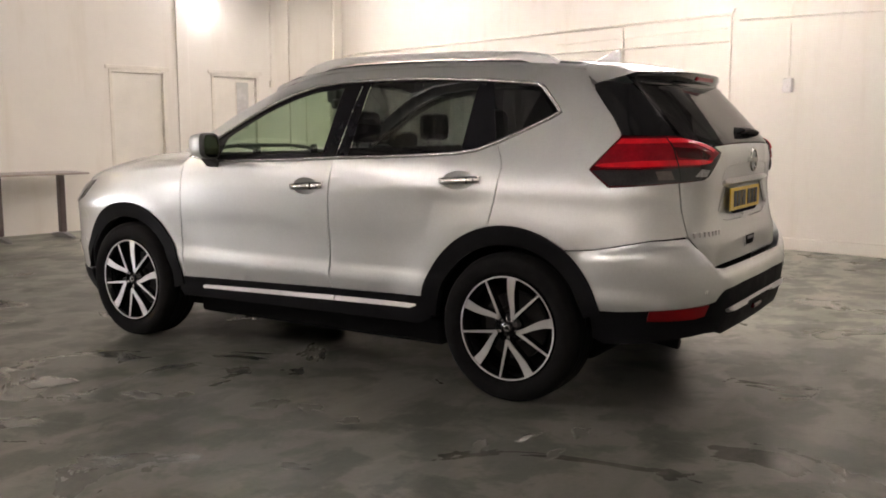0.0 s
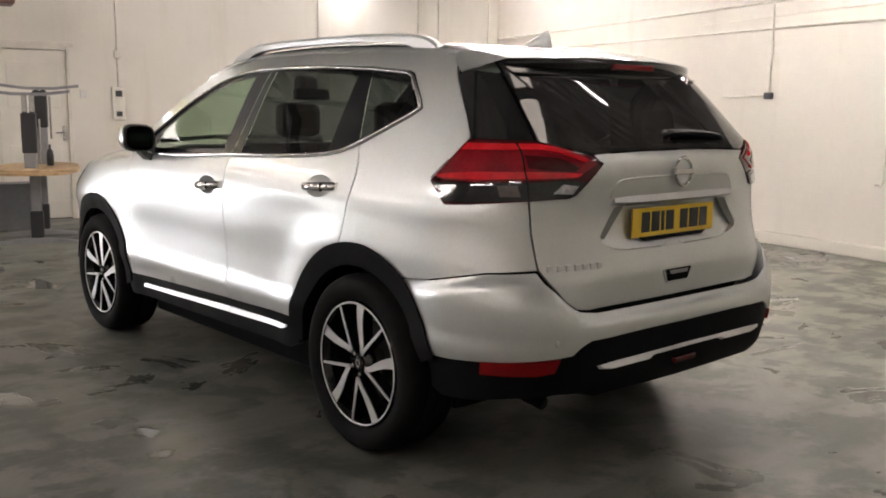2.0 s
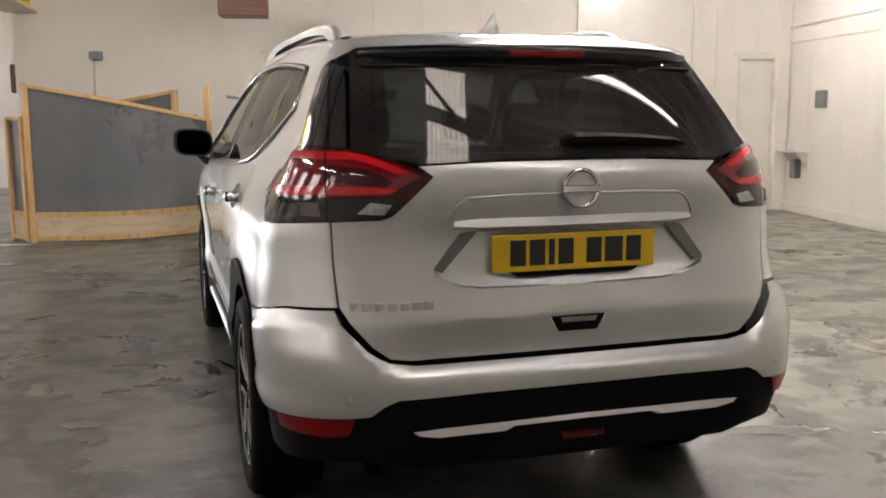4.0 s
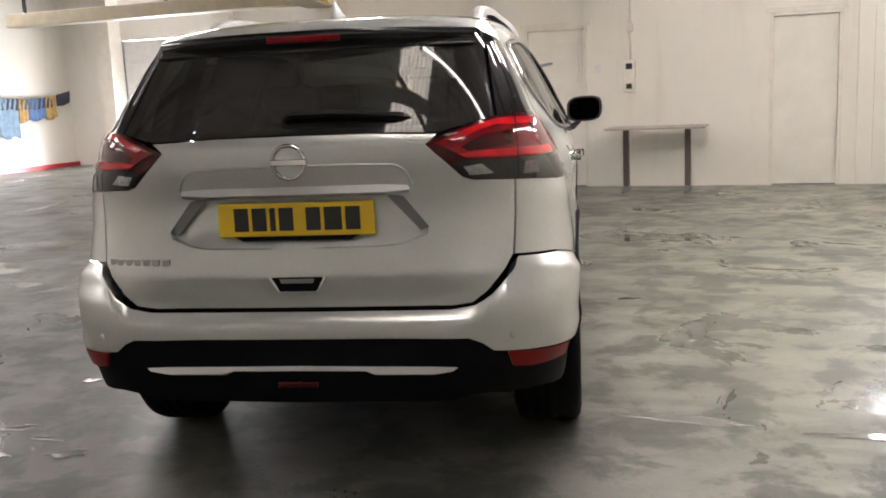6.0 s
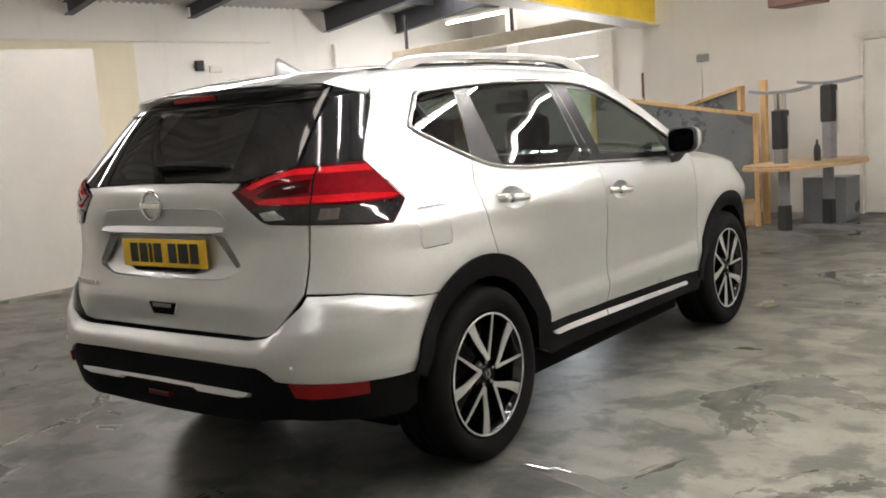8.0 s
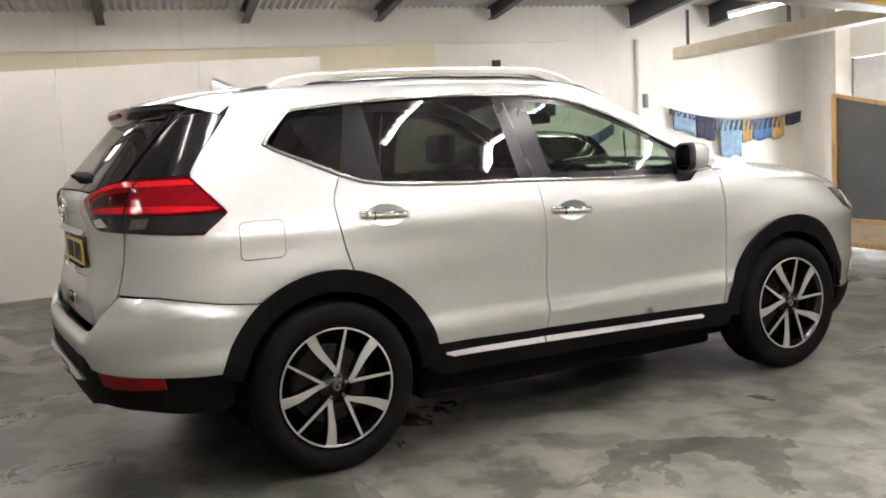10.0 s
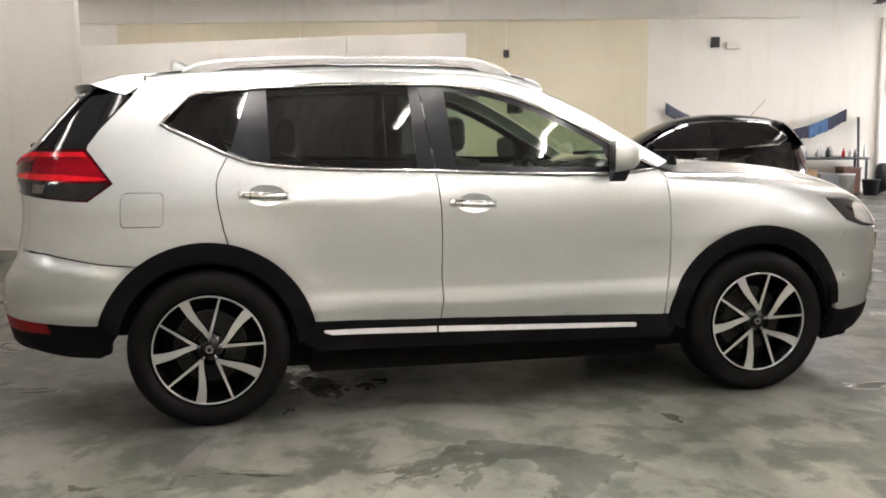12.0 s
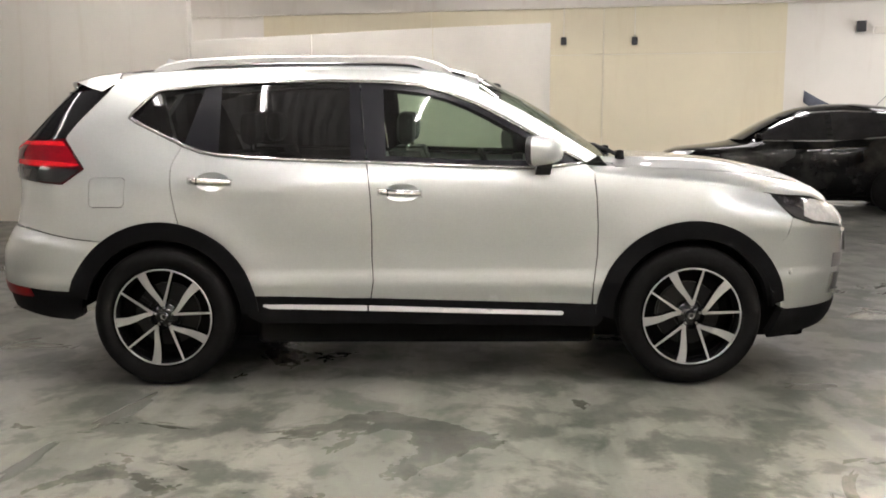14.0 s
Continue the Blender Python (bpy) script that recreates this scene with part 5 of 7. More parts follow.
# round badge: ring and plain bar
badge = part("badge", lathe([(0.046, 0.0), (0.058, 0.0), (0.060, 0.006), (0.055, 0.012), (0.048, 0.010)], 40, "Y", pose(0, -2.235, 1.146, 180), True), M["chrome"], tailgate, "chrome ring badge", True)
part("badge_bar", box(-0.059, 0.059, -2.250, -2.226, 1.135, 1.157, 0.003), M["chrome"], badge)
part("badge_face", lathe([(0.0, 0.0), (0.05, 0.0), (0.05, 0.004), (0.0, 0.004)], 32, "Y", pose(0, -2.231, 1.146, 180)), M["paint"], badge)
# raised model lettering as plain bars
for k in range(7):
    x = -0.654 + k * 0.034
    yb = skin(a_rear(-x, 0.829), 0.829)[1]
    part("lettering_bar", box(x - 0.013, x + 0.013, yb - 0.004, yb + 0.012, 0.818, 0.840, 0.002), M["stripsilver"], tailgate)
handle = part("tailgate_handle", prism([(-0.086, 0.776), (0.086, 0.776), (0.060, 0.730), (-0.060, 0.730)], -2.240, -2.214, "XZ", 0.003), M["dark"], tailgate, "dark tailgate handle recess")
part("handle_lip", prism([(-0.058, 0.772), (0.058, 0.772), (0.052, 0.758), (-0.052, 0.758)], -2.244, -2.236, "XZ", 0.001), M["greysteel"], handle, "grey grip edge")
part("handle_edge", tube([(-0.092, -2.238, 0.777), (-0.063, -2.233, 0.727), (0.063, -2.233, 0.727), (0.092, -2.238, 0.777)], 0.004, 8), M["paint"], handle, smooth=True)

# rear window with its dark surround, spoiler, wiper
rear_window = across("rear_window", R((0.0, 1.232), (0.25, 1.230), (0.468, 1.222), (0.60, 1.252), (0.640, 1.262), (0.592, 1.50), (0.575, 1.56), (0.0, 1.585)), M["rearglass"], res=0.04, thick=0.0, parent=tailgate, label="dark tinted rear window")
# even out the curve of the glass, so that it mirrors cleanly
me = rear_window.data
co = np.array([v.co for v in me.vertices])
gx, gz = co[:, 0], co[:, 2] - 1.4
powers = [(i, k) for i in (0, 2, 4) for k in range(4) if i + k < 6]
fitted = np.linalg.lstsq(np.stack([gx ** i * gz ** k for i, k in powers], 1), co[:, 1], rcond=None)[0]
gy = sum(c * gx ** i * gz ** k for c, (i, k) in zip(fitted, powers))
slope_x = sum(c * i * gx ** max(i - 1, 0) * gz ** k for c, (i, k) in zip(fitted, powers))
slope_z = sum(c * k * gx ** i * gz ** max(k - 1, 0) for c, (i, k) in zip(fitted, powers))
for v, y in zip(me.vertices, gy):
    v.co.y = y
me.update()
me.normals_split_custom_set_from_vertices([Vector((a, -1.0, b)).normalized() for a, b in zip(slope_x, slope_z)])
frame_pts = R((0.0, 1.232), (0.25, 1.230), (0.468, 1.222), (0.60, 1.252), (0.640, 1.262), (0.592, 1.50), (0.575, 1.56), (0.0, 1.585))
half_panel_with_notch("window_band", frame_pts, [(0.0, 1.52), (0.50, 1.495), (0.545, 1.275), (0.46, 1.248), (0.0, 1.252)], M["gloss"], res=0.035, thick=0.0, offset=-0.006, parent=tailgate, label="black band round the window")
both("rear_pillar_panel", R((0.648, 1.264), (0.606, 1.48), (0.602, 1.50)) + S((-1.725, 1.515), (-1.695, 1.510), (-1.671, 1.497), (-1.804, 1.345), (-1.852, 1.280), (-1.856, 1.268)), M["gloss"], res=0.035, thick=0.01, offset=0.002, label="gloss black rear pillar")
both("pillar_backing", R((0.585, 1.262), (0.66, 1.27), (0.625, 1.51), (0.52, 1.52)), M["gloss"], res=0.03, thick=0.0, offset=-0.014)
sp_rows_top, sp_rows_back = [], []
for k in range(-12, 13):
    x = 0.565 * k / 12
    t = abs(k) / 12
    ty = -1.985 + 0.14 * t ** 3
    tz = 1.566 - 0.010 * t ** 2
    y0 = -1.60
    z0 = roof_map(x, y0)[2]
    top = [(x, y0 + (ty - y0) * s, z0 + (tz - z0) * s + 0.012 * math.sin(math.pi * s)) for s in (0, 0.25, 0.5, 0.75, 0.95, 1.0)]
    sp_rows_top.append(top)
    wy = skin(a_rear(min(abs(x), 0.56), 1.50), 1.50)[1]
    sp_rows_back.append([(x, ty + 0.004, tz + 0.001), (x, ty - 0.004, tz - 0.006), (x, ty - 0.002, tz - 0.022), (x, ty + 0.012, tz - 0.050), (x, ty + 0.034, tz - 0.066), (x, wy - 0.005, 1.494 + 0.010 * t), (x, wy + 0.02, 1.51)])
spoiler = part("spoiler", loft(sp_rows_top, False, False), M["paint"], tailgate, "silver roof spoiler", True)
part("spoiler_lip", loft(sp_rows_back, False, False), M["gloss"], spoiler, "black spoiler underside", True)
for sgn in (1, -1):
    e = sp_rows_top[-1] if sgn > 0 else sp_rows_top[0]
    side = []
    for y, z in ((-1.605, 1.602), (-1.614, 1.555), (-1.690, 1.507), (-1.745, 1.522), (-1.80, 1.540)):
        side.append((sgn * max(0.562, skin(a_side(y, z), z)[0] + 0.008), y, z))
    bm = bmesh.new()
    top = [bm.verts.new(p) for p in e]
    low = [bm.verts.new(p) for p in side]
    # top runs from the roof to the tip, low from the roof down and back to the tip
    bm.faces.new([top[0], top[1], low[1], low[0]])
    bm.faces.new([top[1], top[2], low[2], low[1]])
    bm.faces.new([top[2], top[3], low[3], low[2]])
    bm.faces.new([top[3], top[5], low[4], low[3]])
    bmesh.ops.recalc_face_normals(bm, faces=bm.faces)
    part("spoiler_end", bm, M["paint"], spoiler, smooth=True)
part("high_brake_lamp", box(-0.125, 0.125, -1.992, -1.955, 1.528, 1.549, 0.004), M["reflex"], spoiler, "red high-level brake lamp")
wip = part("rear_wiper", loft([[(x0, y0, zt - 0.052), (x0, y0 - 0.012, zt), (x0, y0 - 0.055 * q, zt), (x0, y0 - 0.085 * q, zt - 0.010), (x0, y0 - 0.080 * q, zt - 0.022), (x0, y0 - 0.03 * q, zt - 0.040)]
                               for x0, y0, zt, q in ((-0.035, -2.115, 1.285, 0.6), (0.0, -2.112, 1.302, 1.0), (0.10, -2.112, 1.303, 1.0), (0.22, -2.110, 1.298, 1.0), (0.34, -2.106, 1.288, 0.85), (0.425, -2.10, 1.272, 0.5))]), M["clad"], tailgate, "black rear wiper")
part("wiper_pivot", lathe([(0.0, 0.0), (0.022, 0.0), (0.018, 0.012), (0.0, 0.015)], 20, "Y", pose(-0.01, -2.165, 1.252, 150)), M["clad"], wip, smooth=True)

# rear lamps: dark body, red band with a dark inset, smoked lower part
lamp = both("rear_lamp", R((0.432, 1.187), (0.50, 1.216), (0.60, 1.250), (0.648, 1.262)) + S((-1.853, 1.265), (-1.850, 1.258), (-1.740, 1.119), (-1.737, 1.113), (-1.840, 1.038), (-1.95, 1.044)) + R((0.72, 1.058), (0.575, 1.069), (0.548, 1.080)),
            M["reddark"], res=0.03, thick=0.03, offset=0.004, label="red and smoked rear lamp cluster")
both("lamp_lens", R((0.465, 1.186), (0.52, 1.214), (0.60, 1.241), (0.648, 1.252)) + S((-1.858, 1.252), (-1.76, 1.128), (-1.80, 1.119), (-1.95, 1.120)) + R((0.72, 1.128), (0.56, 1.138)), M["red"], res=0.03, thick=0.006, offset=0.008, parent=lamp, label="red lens")
both("lamp_band", R((0.53, 1.152), (0.60, 1.158), (0.70, 1.158)) + S((-1.95, 1.152), (-1.80, 1.139), (-1.765, 1.130), (-1.80, 1.125), (-1.95, 1.126)) + R((0.72, 1.133), (0.55, 1.142)), M["redglow"], res=0.025, thick=0.004, offset=0.0115, parent=lamp, label="bright red light band")
both("lamp_band", R((0.50, 1.199), (0.60, 1.237), (0.645, 1.248)) + S((-1.862, 1.247), (-1.845, 1.226)) + R((0.645, 1.230), (0.60, 1.220), (0.52, 1.190)), M["redglow"], res=0.025, thick=0.004, offset=0.0115, parent=lamp, label="bright red light band")
both("lamp_inset", R((0.540, 1.172), (0.575, 1.192), (0.610, 1.206), (0.692, 1.212), (0.692, 1.170), (0.62, 1.162), (0.56, 1.160)), M["reddark"], res=0.02, thick=0.003, offset=0.0105, parent=lamp)
both("lower_lens", R((0.575, 1.072), (0.548, 1.083), (0.51, 1.123), (0.56, 1.131), (0.72, 1.122)) + S((-1.95, 1.114), (-1.80, 1.112), (-1.752, 1.109), (-1.843, 1.045), (-1.95, 1.050)) + R((0.72, 1.062)), M["smoke"], res=0.025, thick=0.004, offset=0.008, parent=lamp, label="smoked lower lens")
both("reverse_lamp", R((0.565, 1.084), (0.545, 1.112), (0.60, 1.118), (0.635, 1.086)), M["clearlens"], res=0.02, thick=0.003, offset=0.0105, parent=lamp, label="clear reversing lamp")
both("indicator", R((0.722, 1.074), (0.727, 1.112), (0.768, 1.109), (0.768, 1.072)), M["amber"], res=0.02, thick=0.003, offset=0.0105, parent=lamp)
both("lamp_seam", R((0.702, 1.062), (0.700, 1.16), (0.690, 1.250), (0.694, 1.251), (0.704, 1.16), (0.706, 1.062)), M["dark"], res=0.02, thick=0.0, offset=0.0165, parent=lamp)
both("lamp_trim", S((-1.748, 1.123), (-1.742, 1.119), (-1.795, 1.185), (-1.803, 1.190)), M["chrome"], res=0.02, thick=0.003, offset=0.0125, parent=lamp)

# roof, rails, aerial, windscreen
rows = []
for k in range(37):
    y = -1.605 + (0.27 + 1.605) * k / 36
    xe = half_width(y, RAIL_Z(y))
    rows.append([roof_map(xe * math.sin(j / 16 * math.pi / 2), y) for j in range(-16, 17)])
part("roof", loft(rows, False, False), M["paint"], car, "silver roof panel", True)
ws = []
for k in range(13):
    t = k / 12
    y = 0.17 + (0.86 - 0.17) * t
    ze = RAIL_Z(y) if y < 0.82 else RAIL_Z(0.82) - 0.62 * (y - 0.82)
    xe = half_width(y, ze) - 0.012
    cy, cz = 0.27 + (1.02 - 0.27) * t, ROOF_Z(0.27) + (1.150 - ROOF_Z(0.27)) * t + 0.03 * math.sin(math.pi * t)
    ws.append([(xe * s, y + (cy - y) * (1 - s * s), ze + (cz - ze) * (1 - s * s)) for s in np.linspace(-1, 1, 21)])
part("windscreen", loft(ws, False, False), M["clear"], car, "pale green windscreen", True)
band = [[Vector(p) + Vector((0, 0.002, 0.003)) for p in r] for r in (ws[0], ws[1])]
part("windscreen_band", loft(band, False, False), M["gloss"], car, smooth=True)
for sgn in (1, -1):
    path = [(-1.47, 1.590, 0.05), (-1.43, 1.630, 0.045), (-1.36, 1.660, 0.035), (-1.20, 1.679, 0.019), (-0.8, 1.693, 0.016), (-0.4, 1.694, 0.016), (-0.10, 1.687, 0.019), (0.03, 1.662, 0.03), (0.10, 1.630, 0.022), (0.13, 1.602, 0.012)]
    zc, hc = Curve(*[(y, z) for y, z, h in path]), Curve(*[(y, h) for y, z, h in path])
    secs = []
    for y in np.linspace(-1.47, 0.13, 49):
        z, h = zc(y), hc(y)
        xc = sgn * (half_width(y, RAIL_Z(y)) - 0.052)
        secs.append([(xc - sgn * 0.022, y, z - 2 * h), (xc + sgn * 0.020, y, z - 2 * h), (xc + sgn * 0.022, y, z - 0.012), (xc + sgn * 0.017, y, z - 0.004), (xc + sgn * 0.008, y, z), (xc - sgn * 0.008, y, z), (xc - sgn * 0.017, y, z - 0.004), (xc - sgn * 0.022, y, z - 0.012)])
    rail = part("roof_rail", loft(secs), M["railsilver"], car, "satin silver roof rail")
    base = [[(sgn * (half_width(y, RAIL_Z(y)) - 0.075 + dx), y, roof_map(half_width(y, RAIL_Z(y)) - 0.075 + dx, y)[2] + 0.003) for dx in (0.0, 0.045)] for y in np.linspace(-1.56, 0.2, 20)]
    part("rail_channel", loft(base, False, False), M["clad"], rail)
fs = []
for s, h, w in ((0.0, 0.004, 0.004), (0.2, 0.018, 0.018), (0.5, 0.042, 0.024), (0.75, 0.066, 0.022), (0.92, 0.076, 0.014), (1.0, 0.060, 0.008)):
    y = -1.37 - 0.17 * s
    zb = roof_map(0, y)[2] - 0.004
    fs.append([(-w - 0.006, y, zb), (-w * 0.5, y, zb + h * 0.6), (0, y, zb + h), (w * 0.5, y, zb + h * 0.6), (w + 0.006, y, zb)])
part("aerial_fin", loft(fs), M["paint"], car, "silver shark-fin aerial", True)

# door handles and bowls
for (hy, hz), doors in ((H_REAR, rear_door), (H_FRONT, front_door)):
    for mir, sgn in ((0, 1), (1, -1)):
        pts = []
        for k in range(13):
            s = k / 12
            y = hy - 0.118 + 0.225 * s
            x = half_width(y, hz) + 0.004 + 0.034 * math.sin(math.pi * min(1, max(0, (s - 0.02) / 0.96))) ** 0.6
            pts.append([(sgn * (x + dx), y, hz - 0.006 * (2 * s - 1) + dz) for dx, dz in ((-0.012, -0.016), (0.002, -0.019), (0.011, -0.009), (0.011, 0.007), (0.002, 0.018), (-0.012, 0.016))])
        grip = part("door_handle", loft(pts), M["chrome"], doors[mir], "chrome door handle", True)
        ys = hy - 0.118 + 0.225 * 0.24
        xo = half_width(ys, hz) + 0.004 + 0.034 * math.sin(math.pi * 0.23) ** 0.6
        xs = sorted((sgn * (xo - 0.012), sgn * (xo + 0.0125)))
        part("handle_joint", box(xs[0], xs[1], ys - 0.002, ys + 0.002, hz - 0.016, hz + 0.021, 0.0), M["dark"], grip)
        part("lock_cap", lathe([(0.0, 0.0), (0.010, 0.0), (0.008, 0.003), (0.0, 0.003)], 14, "X", pose(sgn * (xo - 0.002), ys - 0.026, hz + 0.003, 0, 0, 0 if sgn > 0 else 180)), M["greysteel"], grip)
    ex, ez = hy + 0.005, hz
    both("handle_bowl", ellipse(ex, ez, 0.088, 0.046), M["paint"], res=0.02, thick=0.0, parent=doors,
         dish=lambda a, z, ex=ex, ez=ez: -0.032 * max(0.0, 1 - ((a - ex) / 0.09) ** 2 - ((z - ez) / 0.048) ** 2) ** 0.7)

# door mirrors
for sgn in (1, -1):
    secs = []
    cx, cz = 0.953, 1.204
    for y, sx, sz in ((0.672, 0.020, 0.018), (0.660, 0.058, 0.042), (0.632, 0.086, 0.060), (0.585, 0.098, 0.070), (0.545, 0.102, 0.074), (0.530, 0.099, 0.071)):
        secs.append([(sgn * (cx + sx * math.copysign(abs(math.cos(a)) ** 0.6, math.cos(a))), y - 0.36 * sx * math.copysign(abs(math.cos(a)) ** 0.6, math.cos(a)), cz + sz * math.copysign(abs(math.sin(a)) ** 0.6, math.sin(a)) + 0.008 * math.cos(a)) for a in np.linspace(0, 2 * math.pi, 25)[:-1]])

    def face(k, dy):
        return [(sgn * cx + (p[0] - sgn * cx) * k, p[1] - dy, cz + (p[2] - cz) * k) for p in secs[-1]]
    mir = part("door_mirror", loft(secs), M["paint"], car, "silver door mirror housing", True)
    part("mirror_rim", loft([face(1.04, -0.012), face(1.04, 0.004), face(1.0, 0.011), face(0.92, 0.013)]), M["blackplastic"], mir)
    part("mirror_glass", loft([face(0.89, 0.0125), face(0.89, 0.0145)]), M["mirror"], mir, "mirror glass")
    part("mirror_arm", loft([[(sgn * x, y + dy, z + dz) for dy, dz in ((0, 0), (0.075, 0), (0.075, h), (0, h))] for x, y, z, h in ((0.845, 0.545, 1.075, 0.04), (0.895, 0.545, 1.085, 0.04), (0.93, 0.548, 1.12, 0.04), (0.945, 0.552, 1.148, 0.03))]), M["blackplastic"], mir, "black mirror foot")

# front end
hl = S((1.758, 0.968), (1.88, 0.958), (2.00, 0.942)) + F((0.60, 0.922), (0.45, 0.86), (0.44, 0.775), (0.52, 0.770), (0.62, 0.792)) + S((1.98, 0.825), (1.866, 0.862), (1.806, 0.914))
head = both("headlamp", hl, M["smoke"], res=0.03, thick=0.03, offset=0.003, label="headlamp with bright reflector")
both("headlamp_reflector", S((1.94, 0.925), (1.99, 0.938)) + F((0.60, 0.914), (0.46, 0.855), (0.45, 0.785), (0.53, 0.780), (0.63, 0.800)) + S((1.99, 0.835), (1.93, 0.862)), M["headlens"], res=0.025, thick=0.004, offset=0.006, parent=head, label="bright headlamp reflector")
fb = (S(*[p for p in arc(HUB, 0.478, 130, 176, 12)]) + S((1.862, 0.380), (1.95, 0.380), (2.03, 0.380)) + F((0.55, 0.385), (0.0, 0.39), (0.0, 0.50), (0.42, 0.52), (0.43, 0.765), (0.52, 0.765), (0.62, 0.787)) + S((1.98, 0.820), (1.866, 0.856), (1.846, 0.780), (1.793, 0.705)))
front_bumper = across("front_bumper", fb, M["paint"], low=True, res=0.04, thick=0.05, label="silver front bumper")
fl = S((1.832, 0.376), (1.805, 0.300), (1.775, 0.225), (1.88, 0.225)) + F((0.70, 0.245), (0.45, 0.275), (0.0, 0.27), (0.0, 0.387), (0.55, 0.382)) + S((2.03, 0.377), (1.95, 0.377), (1.862, 0.377))
across("lower_front_bumper", fl, M["clad"], low=True, res=0.04, thick=0.05, offset=0.006, label="black lower front bumper")
across("grille", F((0.0, 0.505), (0.415, 0.525), (0.435, 0.80), (0.45, 0.86), (0.30, 0.90), (0.0, 0.905)), M["blackplastic"], res=0.05, thick=0.02, offset=-0.02, parent=front_bumper, label="black grille")
both("grille_trim", F((0.30, 0.86), (0.38, 0.855), (0.26, 0.58), (0.10, 0.55), (0.10, 0.58), (0.22, 0.61)), M["chrome"], res=0.03, thick=0.02, offset=0.008, parent=[front_bumper, front_bumper], label="chrome grille bar")
fog = both("front_fog_lamp", F((0.655, 0.545), (0.50, 0.535), (0.50, 0.44), (0.645, 0.455)), M["blackplastic"], low=True, res=0.03, thick=0.02, offset=0.006, parent=[front_bumper, front_bumper], label="dark fog-lamp housing")
both("fog_lamp_trim", F((0.652, 0.455), (0.49, 0.438), (0.49, 0.418), (0.662, 0.440), (0.672, 0.545), (0.658, 0.545)), M["chrome"], low=True, res=0.02, thick=0.01, offset=0.014, parent=fog, label="chrome fog-lamp trim")
both("corner_vent", F((0.655, 0.65), (0.50, 0.64), (0.50, 0.565), (0.655, 0.575)), M["greysteel"], low=True, res=0.03, thick=0.01, offset=0.005, parent=[front_bumper, front_bumper], label="grey bumper corner insert")
both("grille_end", F((0.56, 0.755), (0.44, 0.76), (0.42, 0.64), (0.50, 0.645)), M["chrome"], low=True, res=0.02, thick=0.02, offset=0.016, parent=[front_bumper, front_bumper], label="chrome end of the grille bar")
for x in (0.80, -0.80):
    part("parking_sensor", lathe([(0.0, 0.0), (0.011, 0.0), (0.012, 0.004), (0.0, 0.007)], 16, "X", pose(x + math.copysign(0.016, x), 1.866, 0.574, 0, 0, 20 if x > 0 else 160)), M["paint"], front_bumper, smooth=True)
for a, b in (((0.52, 1.03, 1.158), (-0.28, 0.985, 1.196)), ((-0.05, 1.045, 1.165), (-0.66, 0.90, 1.176))):
    w = part("front_wiper", tube([a, ((a[0] * 2 + b[0]) / 3, a[1] - 0.03, a[2] + 0.028), b], 0.012, 8), M["clad"], car, "black windscreen wiper")
    part("wiper_pivot", lathe([(0.0, -0.03), (0.028, -0.03), (0.022, 0.03), (0.0, 0.034)], 16, "Z", pose(*a)), M["clad"], w, smooth=True)

# underside, inner shell behind the gaps, wheel wells
inner = [(-1.24, 1.11), (-1.30, 1.0), (-1.24, 0.845)] + arc(-HUB, 0.46, 104, 165, 10) + [(-0.85, 0.42), (0.80, 0.38)] + [(0.90, 0.5), (0.90, 1.06), (0.72, 1.09), (0.25, 1.085), (-0.6, 1.115)]
both("inner_panel", S(*inner), M["dark"], thick=0.0, offset=-0.055, res=0.06)
both("inner_rear_panel", S((-1.38, 1.50), (-1.15, 1.56), (-1.6, 1.55), (-1.72, 1.40), (-1.70, 1.15), (-1.70, 0.90), (-1.5, 0.85), (-1.24, 0.85), (-1.27, 1.15)), M["dark"], thick=0.0, offset=-0.055, res=0.06)
gate_in = R((0.0, 1.20), (0.62, 1.20), (0.72, 1.05), (0.72, 0.80), (0.60, 0.66), (0.0, 0.66))
across("inner_tailgate", gate_in, M["dark"], thick=0.0, offset=-0.045, res=0.08)
part("underbody", box(-0.66, 0.66, -1.70, 2.02, 0.20, 0.44, 0.03), M["dark"], car)
for sgn in (-1, 1):
    xs = sorted((sgn * 0.60, sgn * 0.74))
    part("underbody", box(xs[0], xs[1], -0.90, 0.88, 0.185, 0.34, 0.025), M["dark"], car)
part("tailpipe", tube([(-0.58, -1.75, 0.33), (-0.58, -1.98, 0.33), (-0.585, -2.09, 0.318)], 0.026, 14), M["clad"], car, "dark exhaust tailpipe", True)
part("boot_floor", box(-0.66, 0.66, -2.08, -0.9, 0.40, 0.80), M["dark"], car)
part("engine_bay", box(-0.60, 0.60, 0.95, 2.05, 0.44, 0.93), M["dark"], car)
for hy in (-HUB, HUB):
    for sgn in (1, -1):
        secs = [[(sgn * x, hy + 0.425 * math.cos(a), HUBZ + 0.425 * math.sin(a)) for a in np.linspace(0.10, math.pi - 0.10, 22)] for x in (0.50, 0.60, 0.70, 0.80, 0.868)]
        secs.insert(0, [(sgn * 0.50, hy, HUBZ)] * 22)
        part("wheel_well", loft(secs, False, False), M["dark"], car, smooth=True)


